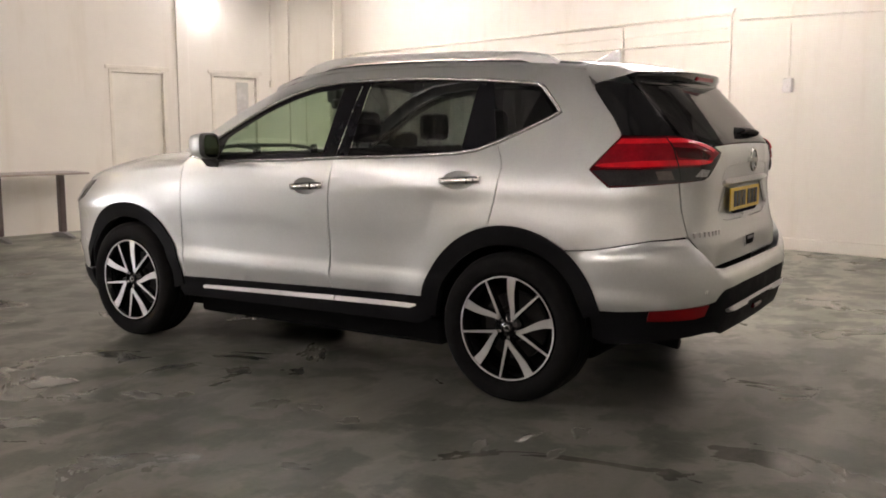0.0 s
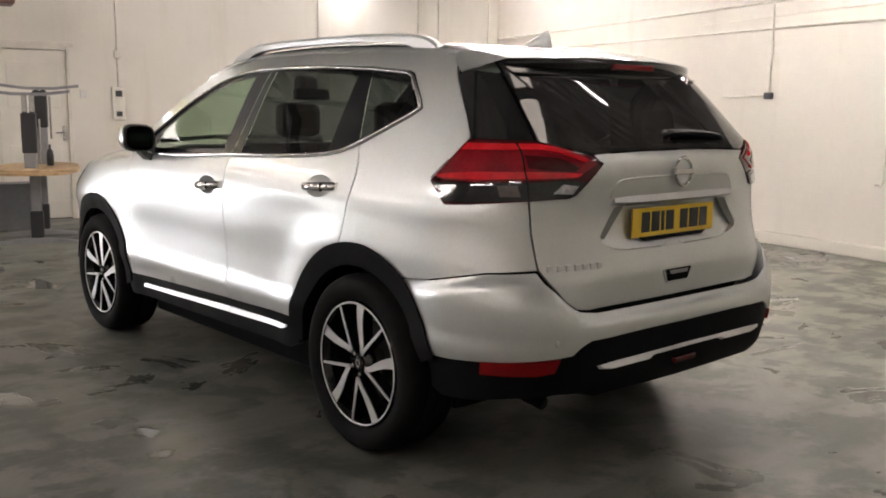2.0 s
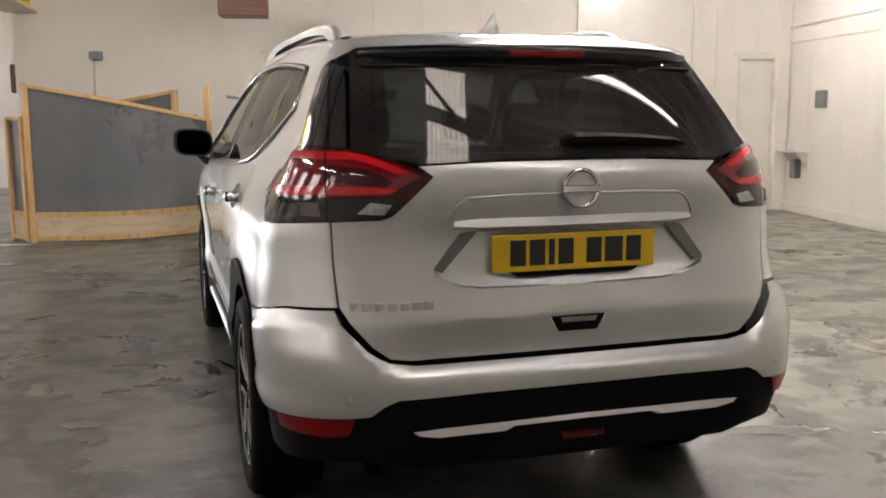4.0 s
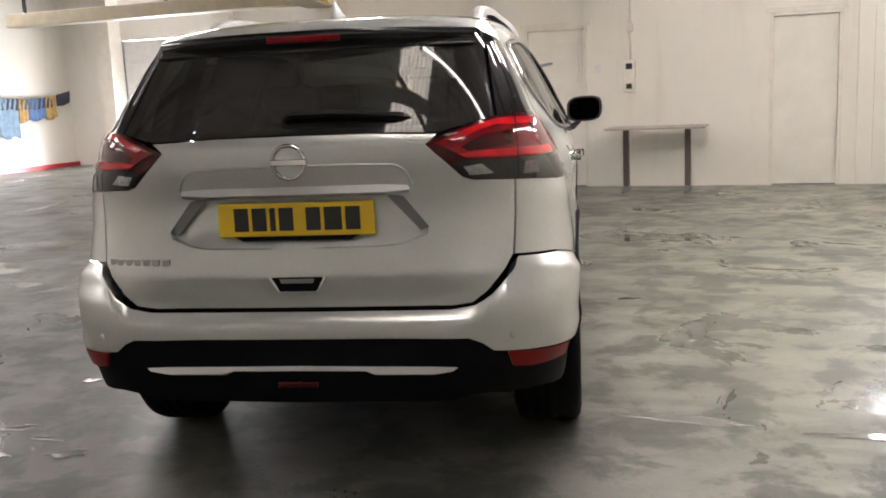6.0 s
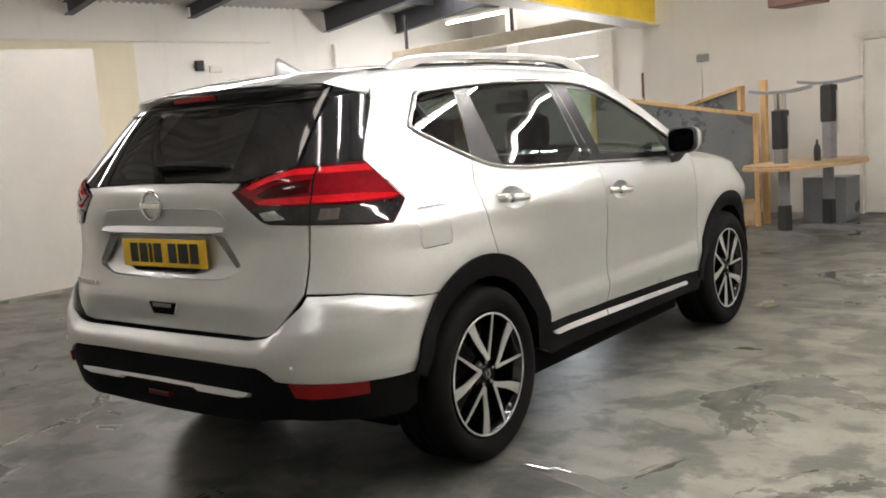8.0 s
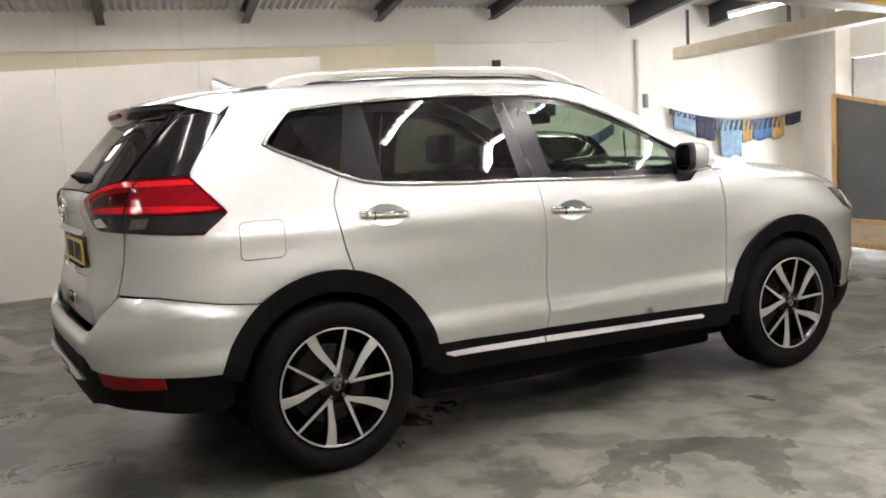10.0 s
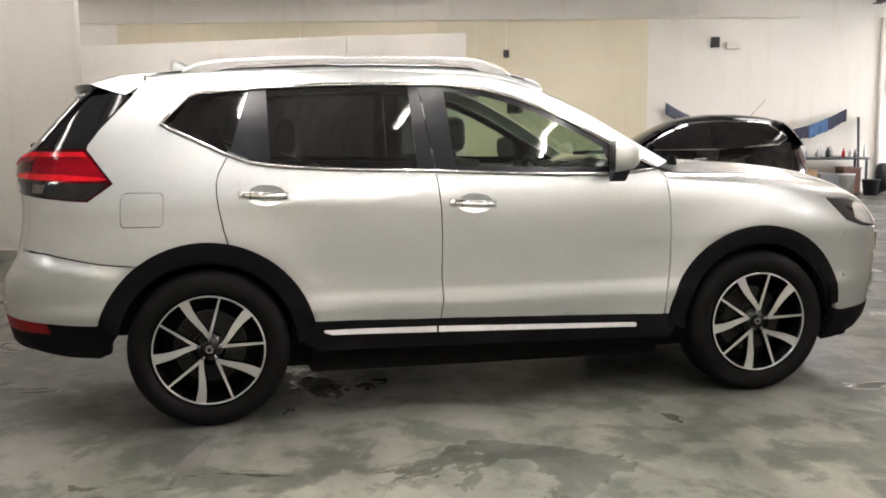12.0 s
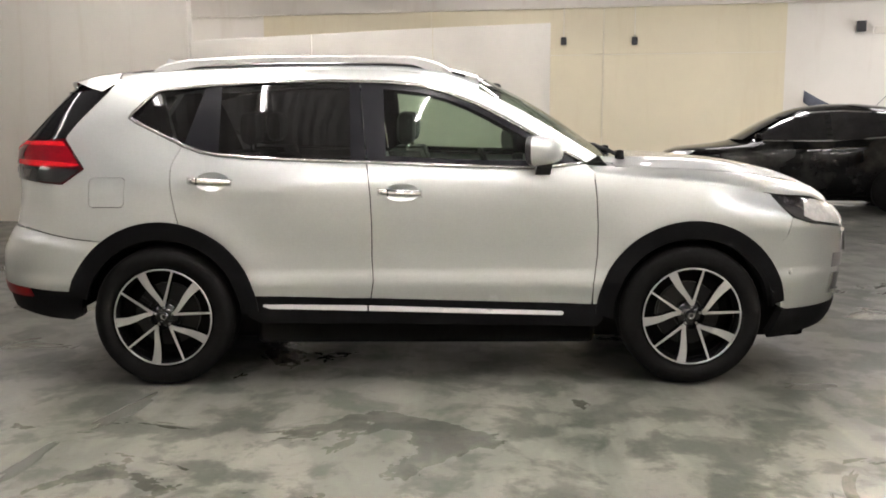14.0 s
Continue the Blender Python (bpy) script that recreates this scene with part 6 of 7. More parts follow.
# wheels
def make_wheel():
    w = part("wheel", lathe([(0.252, -0.02), (0.262, 0.0), (0.268, 0.006), (0.300, 0.018), (0.335, 0.012), (0.352, -0.004), (0.3605, -0.03), (0.362, -0.06), (0.359, -0.072), (0.354, -0.074), (0.354, -0.080), (0.359, -0.082), (0.362, -0.10),
                             (0.359, -0.118), (0.354, -0.12), (0.354, -0.126), (0.359, -0.128), (0.362, -0.15), (0.359, -0.166), (0.354, -0.168), (0.354, -0.174), (0.359, -0.176), (0.3605, -0.20), (0.350, -0.225), (0.30, -0.245), (0.25, -0.235)], 72, "X", None, True), M["tyre"], car, "five-spoke alloy wheel with black tyre", True)
    part("rim", lathe([(0.256, -0.004), (0.252, 0.004), (0.246, 0.004), (0.242, -0.004), (0.232, -0.02), (0.222, -0.05), (0.215, -0.19), (0.25, -0.21)], 72, "X", None, True), M["rimblack"], w, "gloss black rim", True)
    part("rim_edge", lathe([(0.2515, 0.0045), (0.2515, 0.0062), (0.2440, 0.0062), (0.2440, 0.0045)], 72, "X", None, True), M["alloy"], w, "machined rim edge", True)
    part("brake_disc", lathe([(0.0, -0.075), (0.075, -0.072), (0.078, -0.088), (0.165, -0.088), (0.165, -0.115), (0.0, -0.115)], 40, "X"), M["disc"], w, smooth=False)
    part("brake_caliper", prism([(0.16 * math.cos(a), 0.16 * math.sin(a)) for a in np.linspace(2.5, 3.5, 8)] + [(0.10 * math.cos(a), 0.10 * math.sin(a)) for a in np.linspace(3.5, 2.5, 8)], -0.125, -0.06), M["disc"], w)
    part("wheel_backing", lathe([(0.0, -0.135), (0.225, -0.135), (0.225, -0.14), (0.0, -0.14)], 40, "X"), M["dark"], w)
    for k in range(5):
        t = 2 * math.pi * k / 5

        def turn(p):
            return (p[0] * math.cos(t) - p[1] * math.sin(t), p[0] * math.sin(t) + p[1] * math.cos(t))
        # broad curved blade and thin straight bar that meet near the hub
        blade, blade_b, face = [], [], []
        lft, rgt = [], []
        for s in np.linspace(0, 1, 13):
            r = 0.056 + (0.246 - 0.056) * s
            ang = radians(89 + 26 * (1 - (1 - s) ** 3.2))
            hw = 0.0085 + 0.0120 * s ** 0.7 + 0.003 * s ** 4
            c, d = math.cos(ang), math.sin(ang)
            lft.append((r * c - hw * d, r * d + hw * c))
            rgt.append((r * c + hw * d, r * d - hw * c))
        blade = [turn(p) for p in lft + rgt[::-1]]
        thin = []
        for r, hw in ((0.056, 0.0075), (0.246, 0.0046)):
            ang = radians(88 - 11 * (r - 0.06) / 0.186)
            c, d = math.cos(ang), math.sin(ang)
            thin.append(((r * c - hw * d, r * d + hw * c), (r * c + hw * d, r * d - hw * c)))
        bar = [turn(p) for p in (thin[0][0], thin[1][0], thin[1][1], thin[0][1])]
        for poly, nm in ((blade, "spoke"), (bar, "thin_spoke")):
            sp = part(nm, prism(poly, -0.050, -0.004), M["rimblack"], w, "gloss black spoke back")
            part("spoke_face", prism(poly, -0.0045, 0.0005), M["alloy"], sp, "machined silver spoke face")
        part("wheel_nut", lathe([(0.0, 0.0), (0.010, 0.0), (0.010, 0.012), (0.006, 0.016), (0.0, 0.016)], 6, "X", pose(-0.022, *turn((0.0, 0.047)))), M["satin"], w)
    part("hub", lathe([(0.0, -0.02), (0.072, -0.02), (0.070, -0.050), (0.0, -0.05)], 40, "X"), M["rimblack"], w, "black hub", True)
    cap = part("centre_cap", lathe([(0.0, -0.004), (0.022, -0.005), (0.027, -0.010), (0.028, -0.02), (0.0, -0.02)], 32, "X"), M["rimblack"], w, "black centre cap", True)
    part("cap_badge", lathe([(0.011, -0.004), (0.0155, -0.0035), (0.0155, -0.0045), (0.011, -0.0045)], 24, "X", None, True), M["chrome"], cap, smooth=True)
    return w


wheel = make_wheel()
wheel.matrix_basis = pose(0.882, HUB, HUBZ, 0, 0, 0)
for x, y, turn_x, turn_z in ((0.882, -HUB, 0, 0), (-0.882, HUB, 41, 180), (-0.882, -HUB, -31, 180)):
    m = Matrix.Translation((x, y, HUBZ)) @ Matrix.Rotation(radians(turn_z), 4, "Z") @ Matrix.Rotation(radians(turn_x), 4, "X")
    copy_thing(wheel, m)

# cabin
part("cabin_floor", box(-0.70, 0.70, -0.9, 0.95, 0.42, 0.46), M["inner"], car)
for x in (-0.37, 0.37):
    for y, nm in ((0.10, "front_seat"), (-0.75, "rear_seat")):
        st = part(nm, loft([[(x + sx * 0.24, y + dy - 0.02 + (0.03 if abs(sx) > 0.8 else 0.0), z) for sx in np.linspace(-1, 1, 9)] + [(x + sx * 0.24, y + dy - 0.16, z) for sx in np.linspace(1, -1, 9)] for dy, z in ((0.0, 0.62), (-0.03, 0.80), (-0.08, 1.0), (-0.12, 1.12), (-0.15, 1.19))]), M["seat"], car, "black leather seat", True)
        part("seat_cushion", box(x - 0.25, x + 0.25, y - 0.10, y + 0.42, 0.50, 0.68, 0.05), M["seat"], st)
        part("headrest", box(x - 0.125, x + 0.125, y - 0.27, y - 0.17, 1.22, 1.40, 0.045), M["seat"], st)
        for d in (-0.06, 0.06):
            part("headrest_post", tube([(x + d, y - 0.215, 1.14), (x + d, y - 0.22, 1.26)], 0.007, 8), M["satin"], st)
part("rear_middle_seat", box(-0.13, 0.13, -0.92, -0.78, 0.62, 1.16, 0.03), M["seat"], car)
part("dashboard", loft([[(x, 0.60 + dy - 0.05 * (x / 0.7) ** 2, z) for x in np.linspace(-0.72, 0.72, 9)] for dy, z in ((0.0, 0.62), (-0.05, 0.85), (-0.02, 1.02), (0.10, 1.09), (0.42, 1.12))], False, False), M["inner"], car, "dark dashboard", True)
sw = part("steering_wheel", bmesh.new(), M["inner"], car)
bm = bmesh.new()
ringp = []
for k in range(28):
    a = 2 * math.pi * k / 28
    ringp.append((0.37 + 0.185 * math.cos(a), 0.36 - 0.07 * math.sin(a), 1.02 + 0.165 * math.sin(a)))
add_tube(bm, ringp + ringp[:1], 0.016, 8, False)
bmesh.ops.recalc_face_normals(bm, faces=bm.faces)
bm.to_mesh(sw.data)
bm.free()
part("wheel_boss", box(0.30, 0.44, 0.34, 0.40, 0.96, 1.06, 0.025), M["inner"], sw)
part("steering_column", tube([(0.37, 0.40, 1.01), (0.37, 0.62, 0.93)], 0.04, 12), M["inner"], sw)
part("cabin_mirror", box(-0.12, 0.12, 0.30, 0.335, 1.42, 1.485, 0.015), M["blackplastic"], car, "black cabin mirror")
part("sensor_pod", box(-0.06, 0.06, 0.34, 0.42, 1.46, 1.56, 0.02), M["blackplastic"], car)
hlr = []
for k in range(9):
    y = -1.5 + 1.72 * k / 8
    xe = half_width(y, RAIL_Z(y)) - 0.06
    hlr.append([(xe * s, y, roof_map(xe * s, y)[2] - 0.035) for s in np.linspace(-1, 1, 11)])
part("headliner", loft(hlr, False, False), M["headliner"], car, "pale grey headliner", True)


# things along the front wall --------------------------------------------------
def pedestal_table(name, label, at, length, width, height, top_mat, leg_mat, shape="rect"):
    t = thing(name, label, "table", at=at)
    if shape == "rect":
        part("tabletop", box(-length / 2, length / 2, -width / 2, width / 2, height - 0.025, height, 0.008), top_mat, t)
    else:
        pts = [(length / 2 * math.copysign(abs(math.cos(a)) ** 0.7, math.cos(a)), width / 2 * math.copysign(abs(math.sin(a)) ** 0.7, math.sin(a))) for a in np.linspace(0, 2 * math.pi, 37)[:-1]]
        part("tabletop", prism(pts, height - 0.03, height, "XY", 0.004), top_mat, t)
    for s in (-1, 1):
        x = s * length * (0.31 if shape == "rect" else 0.23)
        leg = part("leg", box(x - 0.035, x + 0.035, -0.05, 0.05, 0.06, height - 0.025, 0.012), leg_mat, t)
        if shape != "rect":
            part("leg_sleeve", box(x - 0.045, x + 0.045, -0.06, 0.06, 0.06, height * 0.45, 0.014), M["blackplastic"], leg)
        part("foot", loft([[(x - w, y, 0.0), (x + w, y, 0.0), (x + w, y, h), (x - w, y, h)] for y, w, h in ((-width * 0.48, 0.02, 0.02), (-0.1, 0.04, 0.055), (0.1, 0.04, 0.055), (width * 0.48, 0.02, 0.02))]), M["greysteel"], leg)
    return t


p = Vector((1.93, 6.64, 0))
pedestal_table("folding_table", "grey laminate table on two dark posts against the wall", Matrix.Translation(p) @ Matrix.Rotation(TH, 4, "Z"), 1.20, 0.62, 0.79, M["tabletop"], M["darkbrown"])
desk_at = HALL @ pose(-0.97, 5.64, 0, 0, 0, 78.5)
pedestal_table("round_end_table", "wooden-topped table with rounded ends on two columns", desk_at, 1.52, 0.80, 0.735, M["ply"], M["greysteel"], "oval")
up = thing("upturned_table", "second table stacked upside down with its feet in the air", "table", at=desk_at @ pose(0.0, 0.0, 0.737))
pts = [(0.75 * math.copysign(abs(math.cos(a)) ** 0.7, math.cos(a)), 0.39 * math.copysign(abs(math.sin(a)) ** 0.7, math.sin(a))) for a in np.linspace(0, 2 * math.pi, 37)[:-1]]
part("tabletop", prism(pts, 0.0, 0.022, "XY", 0.004), M["ply"], up)
for x, y, lo, mid_z, hi, h in ((-0.35, 0.03, 0.022, 0.17, 0.57, 0.75), (0.35, -0.02, 0.022, 0.41, 0.80, 0.82)):
    leg = part("column", box(x - 0.05, x + 0.05, y - 0.06, y + 0.06, lo, mid_z, 0.012), M["greysteel"], up, "grey column")
    part("column_sleeve", box(x - 0.06, x + 0.06, y - 0.07, y + 0.07, mid_z, hi, 0.014), M["blackplastic"], leg, "black column sleeve")
    for q in (-0.035, 0.035):
        part("column_post", box(x - 0.03, x + 0.03, y + q - 0.024, y + q + 0.024, hi, max(h, hi + 0.012), 0.008), M["satin"], leg, "bright metal post")
    part("wall_bracket", box(x - 0.012, x + 0.012, y - 0.105, y - 0.085, mid_z - 0.12, hi - 0.06, 0.004), M["satin"], leg)
    part("foot", loft([[(x - w, y + a, h - 0.016 + t), (x + w, y + a, h - 0.016 + t), (x + w, y + a, h + 0.014 + t), (x - w, y + a, h + 0.014 + t)] for a, w, t in ((-0.39, 0.02, 0.035), (-0.14, 0.05, 0.004), (0.14, 0.05, 0.004), (0.39, 0.02, 0.035))]), M["greysteel"], leg, "grey splayed foot")
sp = solid("spray_bottle", lathe([(0.0, 0.0), (0.035, 0.0), (0.037, 0.10), (0.030, 0.15), (0.012, 0.18), (0.012, 0.22), (0.0, 0.22)], 18, "Z"), M["blackplastic"], "black spray bottle standing on the stacked table", "bottle", at=desk_at @ pose(0.02, -0.12, 0.76), smooth=True)
solid("storage_box", box(-0.25, 0.25, -0.18, 0.18, 0, 0.52, 0.01), M["greysheet"], "grey plastic storage box below the stacked tables", "box", at=HALL @ pose(-1.18, 6.62, 0))


# framed grey sheets: timber crates leaning together
def framed_sheet(name, label, a, b, ha, hb, bow, base=0.30):
    """An upright timber frame with a bowed grey sheet, from a to b on the floor (hall u, v)."""
    a, b = Vector((*a, 0)), Vector((*b, 0))
    d = b - a
    L = d.length
    ang = math.atan2(d.y, d.x)
    t = thing(name, label, "crate", "framed sheets", at=HALL @ Matrix.Translation(a) @ Matrix.Rotation(ang, 4, "Z"))
    rows = []
    for z in np.linspace(0, 1, 9):
        rows.append([(L * s, -bow * math.sin(math.pi * s), base + ((ha + (hb - ha) * s) - base) * z) for s in np.linspace(0, 1, 17)])
    part("sheet", loft(rows, False, False), M["greysheet"], t, "dull grey sheet", True)
    for x, h in ((0.0, ha), (L, hb)):
        part("post", box(x - 0.03, x + 0.03, -0.035, 0.035, 0, h + 0.02, 0.004), M["pine"], t, "pine post")
    n = 17
    for z0, nm in ((base - 0.03, "rail"), (0.02, "rail")):
        bar = [[(L * s, -bow * math.sin(math.pi * s) - 0.03, z0), (L * s, -bow * math.sin(math.pi * s) + 0.03, z0), (L * s, -bow * math.sin(math.pi * s) + 0.03, z0 + 0.05), (L * s, -bow * math.sin(math.pi * s) - 0.03, z0 + 0.05)] for s in np.linspace(0.02, 0.98, n)]
        part(nm, loft(bar), M["pine"], t, "pine rail")
    top = [[(L * s, -bow * math.sin(math.pi * s) + q, ha + (hb - ha) * s + dz) for q, dz in ((-0.03, -0.02), (0.03, -0.02), (0.03, 0.02), (-0.03, 0.02))] for s in np.linspace(0.02, 0.98, n)]
    part("top_rail", loft(top), M["pine"], t, "pine top rail")
    board = [[(L * s, -bow * math.sin(math.pi * s) - 0.02 + q, z) for q, z in ((0, 0.05), (0.012, 0.05), (0.012, base - 0.03), (0, base - 0.03))] for s in np.linspace(0.02, 0.98, n)]
    part("plinth_board", loft(board), M["paleply"], t, "pale plywood plinth")
    return t


framed_sheet("framed_sheet", "grey bowed sheet in a pine frame standing on the floor", (-3.50, 5.32), (-1.74, 6.00), 1.64, 1.27, 0.30)
framed_sheet("framed_sheet", "grey sheet in a pine frame behind the first", (-3.80, 7.05), (-2.18, 6.45), 1.30, 1.60, 0.05)
framed_sheet("framed_sheet", "narrow grey sheet in a pine frame by the wall's end", (-3.78, 5.62), (-3.55, 5.36), 1.30, 1.30, 0.0)
solid("timber_upright", box(-0.035, 0.035, -0.03, 0.03, 0, 1.66, 0.004), M["pine"], "pine upright leaning at the crate's end", "timber", at=HALL @ pose(-1.79, 6.28, 0))
solid("black_cloth", loft([[(x, -0.02 + 0.012 * math.sin(9 * x + z * 5), z) for x in np.linspace(-0.31, 0.31, 15)] + [(x, 0.02 + 0.012 * math.sin(9 * x + z * 5), z) for x in np.linspace(0.31, -0.31, 15)] for z in (-0.42, -0.28, -0.14, 0.0)]), M["blackcloth"], "black cloth hung over the pine frame", "cloth", at=HALL @ pose(-2.16, 5.90, 1.33), smooth=True)

# vacuum cleaner beside the crate
vc = thing("vacuum_cleaner", "steel and black wet vacuum cleaner with a yellow cap", "vacuum cleaner", at=Matrix.Translation(hall(-4.72, 7.10)))
part("tank", lathe([(0.0, 0.10), (0.17, 0.10), (0.19, 0.14), (0.19, 0.24), (0.18, 0.26), (0.0, 0.26)], 28, "Z"), M["blueplastic"], vc, "blue base tank", True)
part("drum", lathe([(0.0, 0.26), (0.175, 0.26), (0.175, 0.50), (0.165, 0.52), (0.0, 0.52)], 28, "Z"), M["satin"], vc, "bright steel drum", True)
part("motor_head", lathe([(0.0, 0.52), (0.18, 0.52), (0.18, 0.64), (0.14, 0.74), (0.0, 0.76)], 28, "Z"), M["blackplastic"], vc, "black motor head", True)
part("top_handle", loft([[(w * math.cos(a), w * math.sin(a), z) for a in np.linspace(0, 2 * math.pi, 13)[:-1]] for z, w in ((0.75, 0.09), (0.80, 0.085), (0.90, 0.05), (0.93, 0.02))]), M["yellow"], vc, "yellow top cap", True)
part("hose", tube([(-0.14, -0.10, 0.62), (-0.22, -0.13, 0.78), (-0.31, -0.16, 0.76), (-0.42, -0.18, 0.50), (-0.50, -0.20, 0.25), (-0.56, -0.22, 0.03)], 0.024, 10), M["blackplastic"], vc, "black hose", True)
part("suction_pipe", tube([(-0.20, -0.14, 0.80), (-0.17, -0.14, 0.40), (-0.14, -0.15, 0.12)], 0.018, 8), M["satin"], vc, "bright steel suction pipe", True)
for a in range(4):
    part("castor", lathe([(0.0, -0.015), (0.035, -0.015), (0.035, 0.015), (0.0, 0.015)], 14, "X", pose(0.15 * math.cos(a * 1.57 + 0.7), 0.15 * math.sin(a * 1.57 + 0.7), 0.036)), M["blackplastic"], vc)
    part("castor_fork", tube([(0.15 * math.cos(a * 1.57 + 0.7), 0.15 * math.sin(a * 1.57 + 0.7), 0.05), (0.15 * math.cos(a * 1.57 + 0.7), 0.15 * math.sin(a * 1.57 + 0.7), 0.13)], 0.012, 6), M["blackplastic"], vc)

# the far wall: brown door, garage door, sign, clutter
bd = thing("door_5", "brown wooden door with a small blue sign, closed", "door", kind="structure", at=HALL @ pose(-7.72, WFAR, 0))
part("door_leaf", box(-0.565, 0.565, 0.02, 0.07, 0.01, 2.16, 0.004), M["brownwood"], bd, "brown wooden leaf")
for s in (-1, 1):
    part("door_frame", box(s * 0.595 - 0.03, s * 0.595 + 0.03, -0.02, 0.12, 0, 2.22, 0.005), M["trimw"], bd)
part("door_frame", box(-0.565, 0.565, -0.02, 0.12, 2.16, 2.22, 0.005), M["trimw"], bd)
for z0, z1 in ((0.20, 0.95), (1.15, 1.95)):
    part("raised_panel", box(-0.44, 0.44, 0.008, 0.03, z0, z1, 0.008), M["brownwood"], bd)
part("door_sign", box(-0.20, 0.05, -0.004, 0.006, 1.40, 1.56, 0.002), M["purple"], bd, "small blue sign")
part("door_handle", tube([(0.42, 0.02, 1.02), (0.42, -0.04, 1.02), (0.30, -0.045, 1.02)], 0.010, 8), M["satin"], bd, "satin lever handle")
gd = thing("garage_door", "white sectional garage door raised part way", "garage door", kind="structure", at=HALL @ pose(-10.59, WFAR + 0.02, 0))
for k in range(4):
    z = 0.76 + k * 0.49
    pn = part("door_section", box(-1.23, 1.23, 0.02, 0.07, z - 0.002, z + 0.487, 0.006), M["whiteplastic"], gd)
    part("section_rib", box(-1.18, 1.18, 0.010, 0.022, z + 0.22, z + 0.25, 0.003), M["whiteplastic"], pn)
part("door_backing", box(-1.23, 1.23, 0.072, 0.085, 0.74, 2.74), M["whiteplastic"], gd)
part("bottom_seal", box(-1.23, 1.23, 0.02, 0.07, 0.685, 0.76, 0.006), M["blackplastic"], gd)
for s in (-1, 1):
    part("guide_rail", box(s * 1.245 - 0.015, s * 1.245 + 0.015, 0.0, 0.09, 0, 2.75, 0.003), M["greysteel"], gd)
part("lock", box(0.90, 1.02, 0.0, 0.02, 1.03, 1.12, 0.004), M["blackplastic"], gd, "black lock plate")
sg = thing("wall_sign", "yellow and purple notice board on the wall", "sign", at=HALL @ pose(-9.05, 12.74, 1.48))
part("board", box(-0.17, 0.17, -0.015, 0, -0.26, 0.26, 0.003), M["yellow"], sg)
part("panel", box(-0.15, 0.15, -0.020, -0.014, -0.24, -0.02, 0.002), M["purple"], sg, "purple panel")
part("panel", box(-0.15, 0.15, -0.020, -0.014, 0.03, 0.23, 0.002), M["paper"], sg, "white panel")
bk = thing("hand_trolley", "blue and white hand trolley with a wire basket", "trolley", at=HALL @ pose(-8.95, 12.30, 0, 0, 0, 20))
part("tub", box(-0.26, 0.26, -0.2, 0.2, 0.16, 0.50, 0.03), M["blueplastic"], bk, "blue tub")
part("bag", box(-0.22, 0.22, -0.17, 0.17, 0.48, 0.80, 0.08), M["greycloth"], bk, "grey bag")
for s in (-1, 1):
    part("wheel", lathe([(0.0, -0.02), (0.13, -0.02), (0.14, 0.0), (0.13, 0.02), (0.0, 0.02)], 24, "X", pose(s * 0.29, 0, 0.14)), M["whiteplastic"], bk, smooth=True)
    part("push_bar", tube([(s * 0.24, 0.18, 0.3), (s * 0.24, 0.30, 0.98), (0, 0.31, 1.0)], 0.012, 8), M["satin"], bk, smooth=True)
solid("wall_telephone", box(-0.08, 0.08, -0.08, 0, -0.18, 0.18, 0.02), M["brownmetal"], "dark brown wall telephone at the wall's end", "telephone", at=HALL @ pose(-4.26 - 0.001, 7.52, 1.78, 0, 0, -90))

# outside the garage door
structure("backdrop", hbox(-24, 8.0, 20.0, 20.1, -0.5, 7.0), M["daylight"], "bright daylight outside the garage door", "backdrop")

# bright steel strip put in for a thin streak of sun on the floor
dr = thing("sun_streak", "bright steel strip in place of a sunlit streak on the floor", "drain", at=Matrix.Translation((0, 0, 0)))
dr.matrix_world = Matrix.Translation((-3.1, 5.90, 0)) @ Matrix.Rotation(radians(-14), 4, "Z")
part("streak_face", box(-1.6, 0.75, -0.045, 0.045, 0.001, 0.005), M["streaksteel"], dr, "bright steel strip")
for s in (-1, 1):
    part("streak_edge", box(-1.6, 0.75, s * 0.058 - 0.012, s * 0.058 + 0.012, 0.0, 0.006, 0.001), M["greysteel"], dr)

def puddle(x, y, rx, ry, turn, seed, label="shallow puddle on the concrete floor"):
    """A thin sheet of water with a ragged outline."""
    rng = random.Random(seed)
    wave = [(rng.uniform(0.05, 0.26) / (1 + 0.35 * k), rng.uniform(0, 6.28), k + 2) for k in range(7)]
    bm = bmesh.new()
    n = 64
    rings = []
    for q, h in ((0.25, 0.0034), (0.7, 0.0034), (0.93, 0.0032), (1.0, 0.0012)):
        ring = []
        for j in range(n):
            a = 2 * math.pi * j / n
            r = q * (1 + sum(w * math.sin(k * a + ph) for w, ph, k in wave))
            ring.append(bm.verts.new((rx * r * math.cos(a), ry * r * math.sin(a), h)))
        rings.append(ring)
    bm.faces.new(rings[0])
    for a, b in zip(rings, rings[1:]):
        for j in range(n):
            bm.faces.new((a[j], b[j], b[(j + 1) % n], a[(j + 1) % n]))
    bmesh.ops.recalc_face_normals(bm, faces=bm.faces)
    solid("puddle", bm, M["water"], label, "puddle", "puddles", at=pose(x, y, 0, 0, 0, turn), smooth=True)


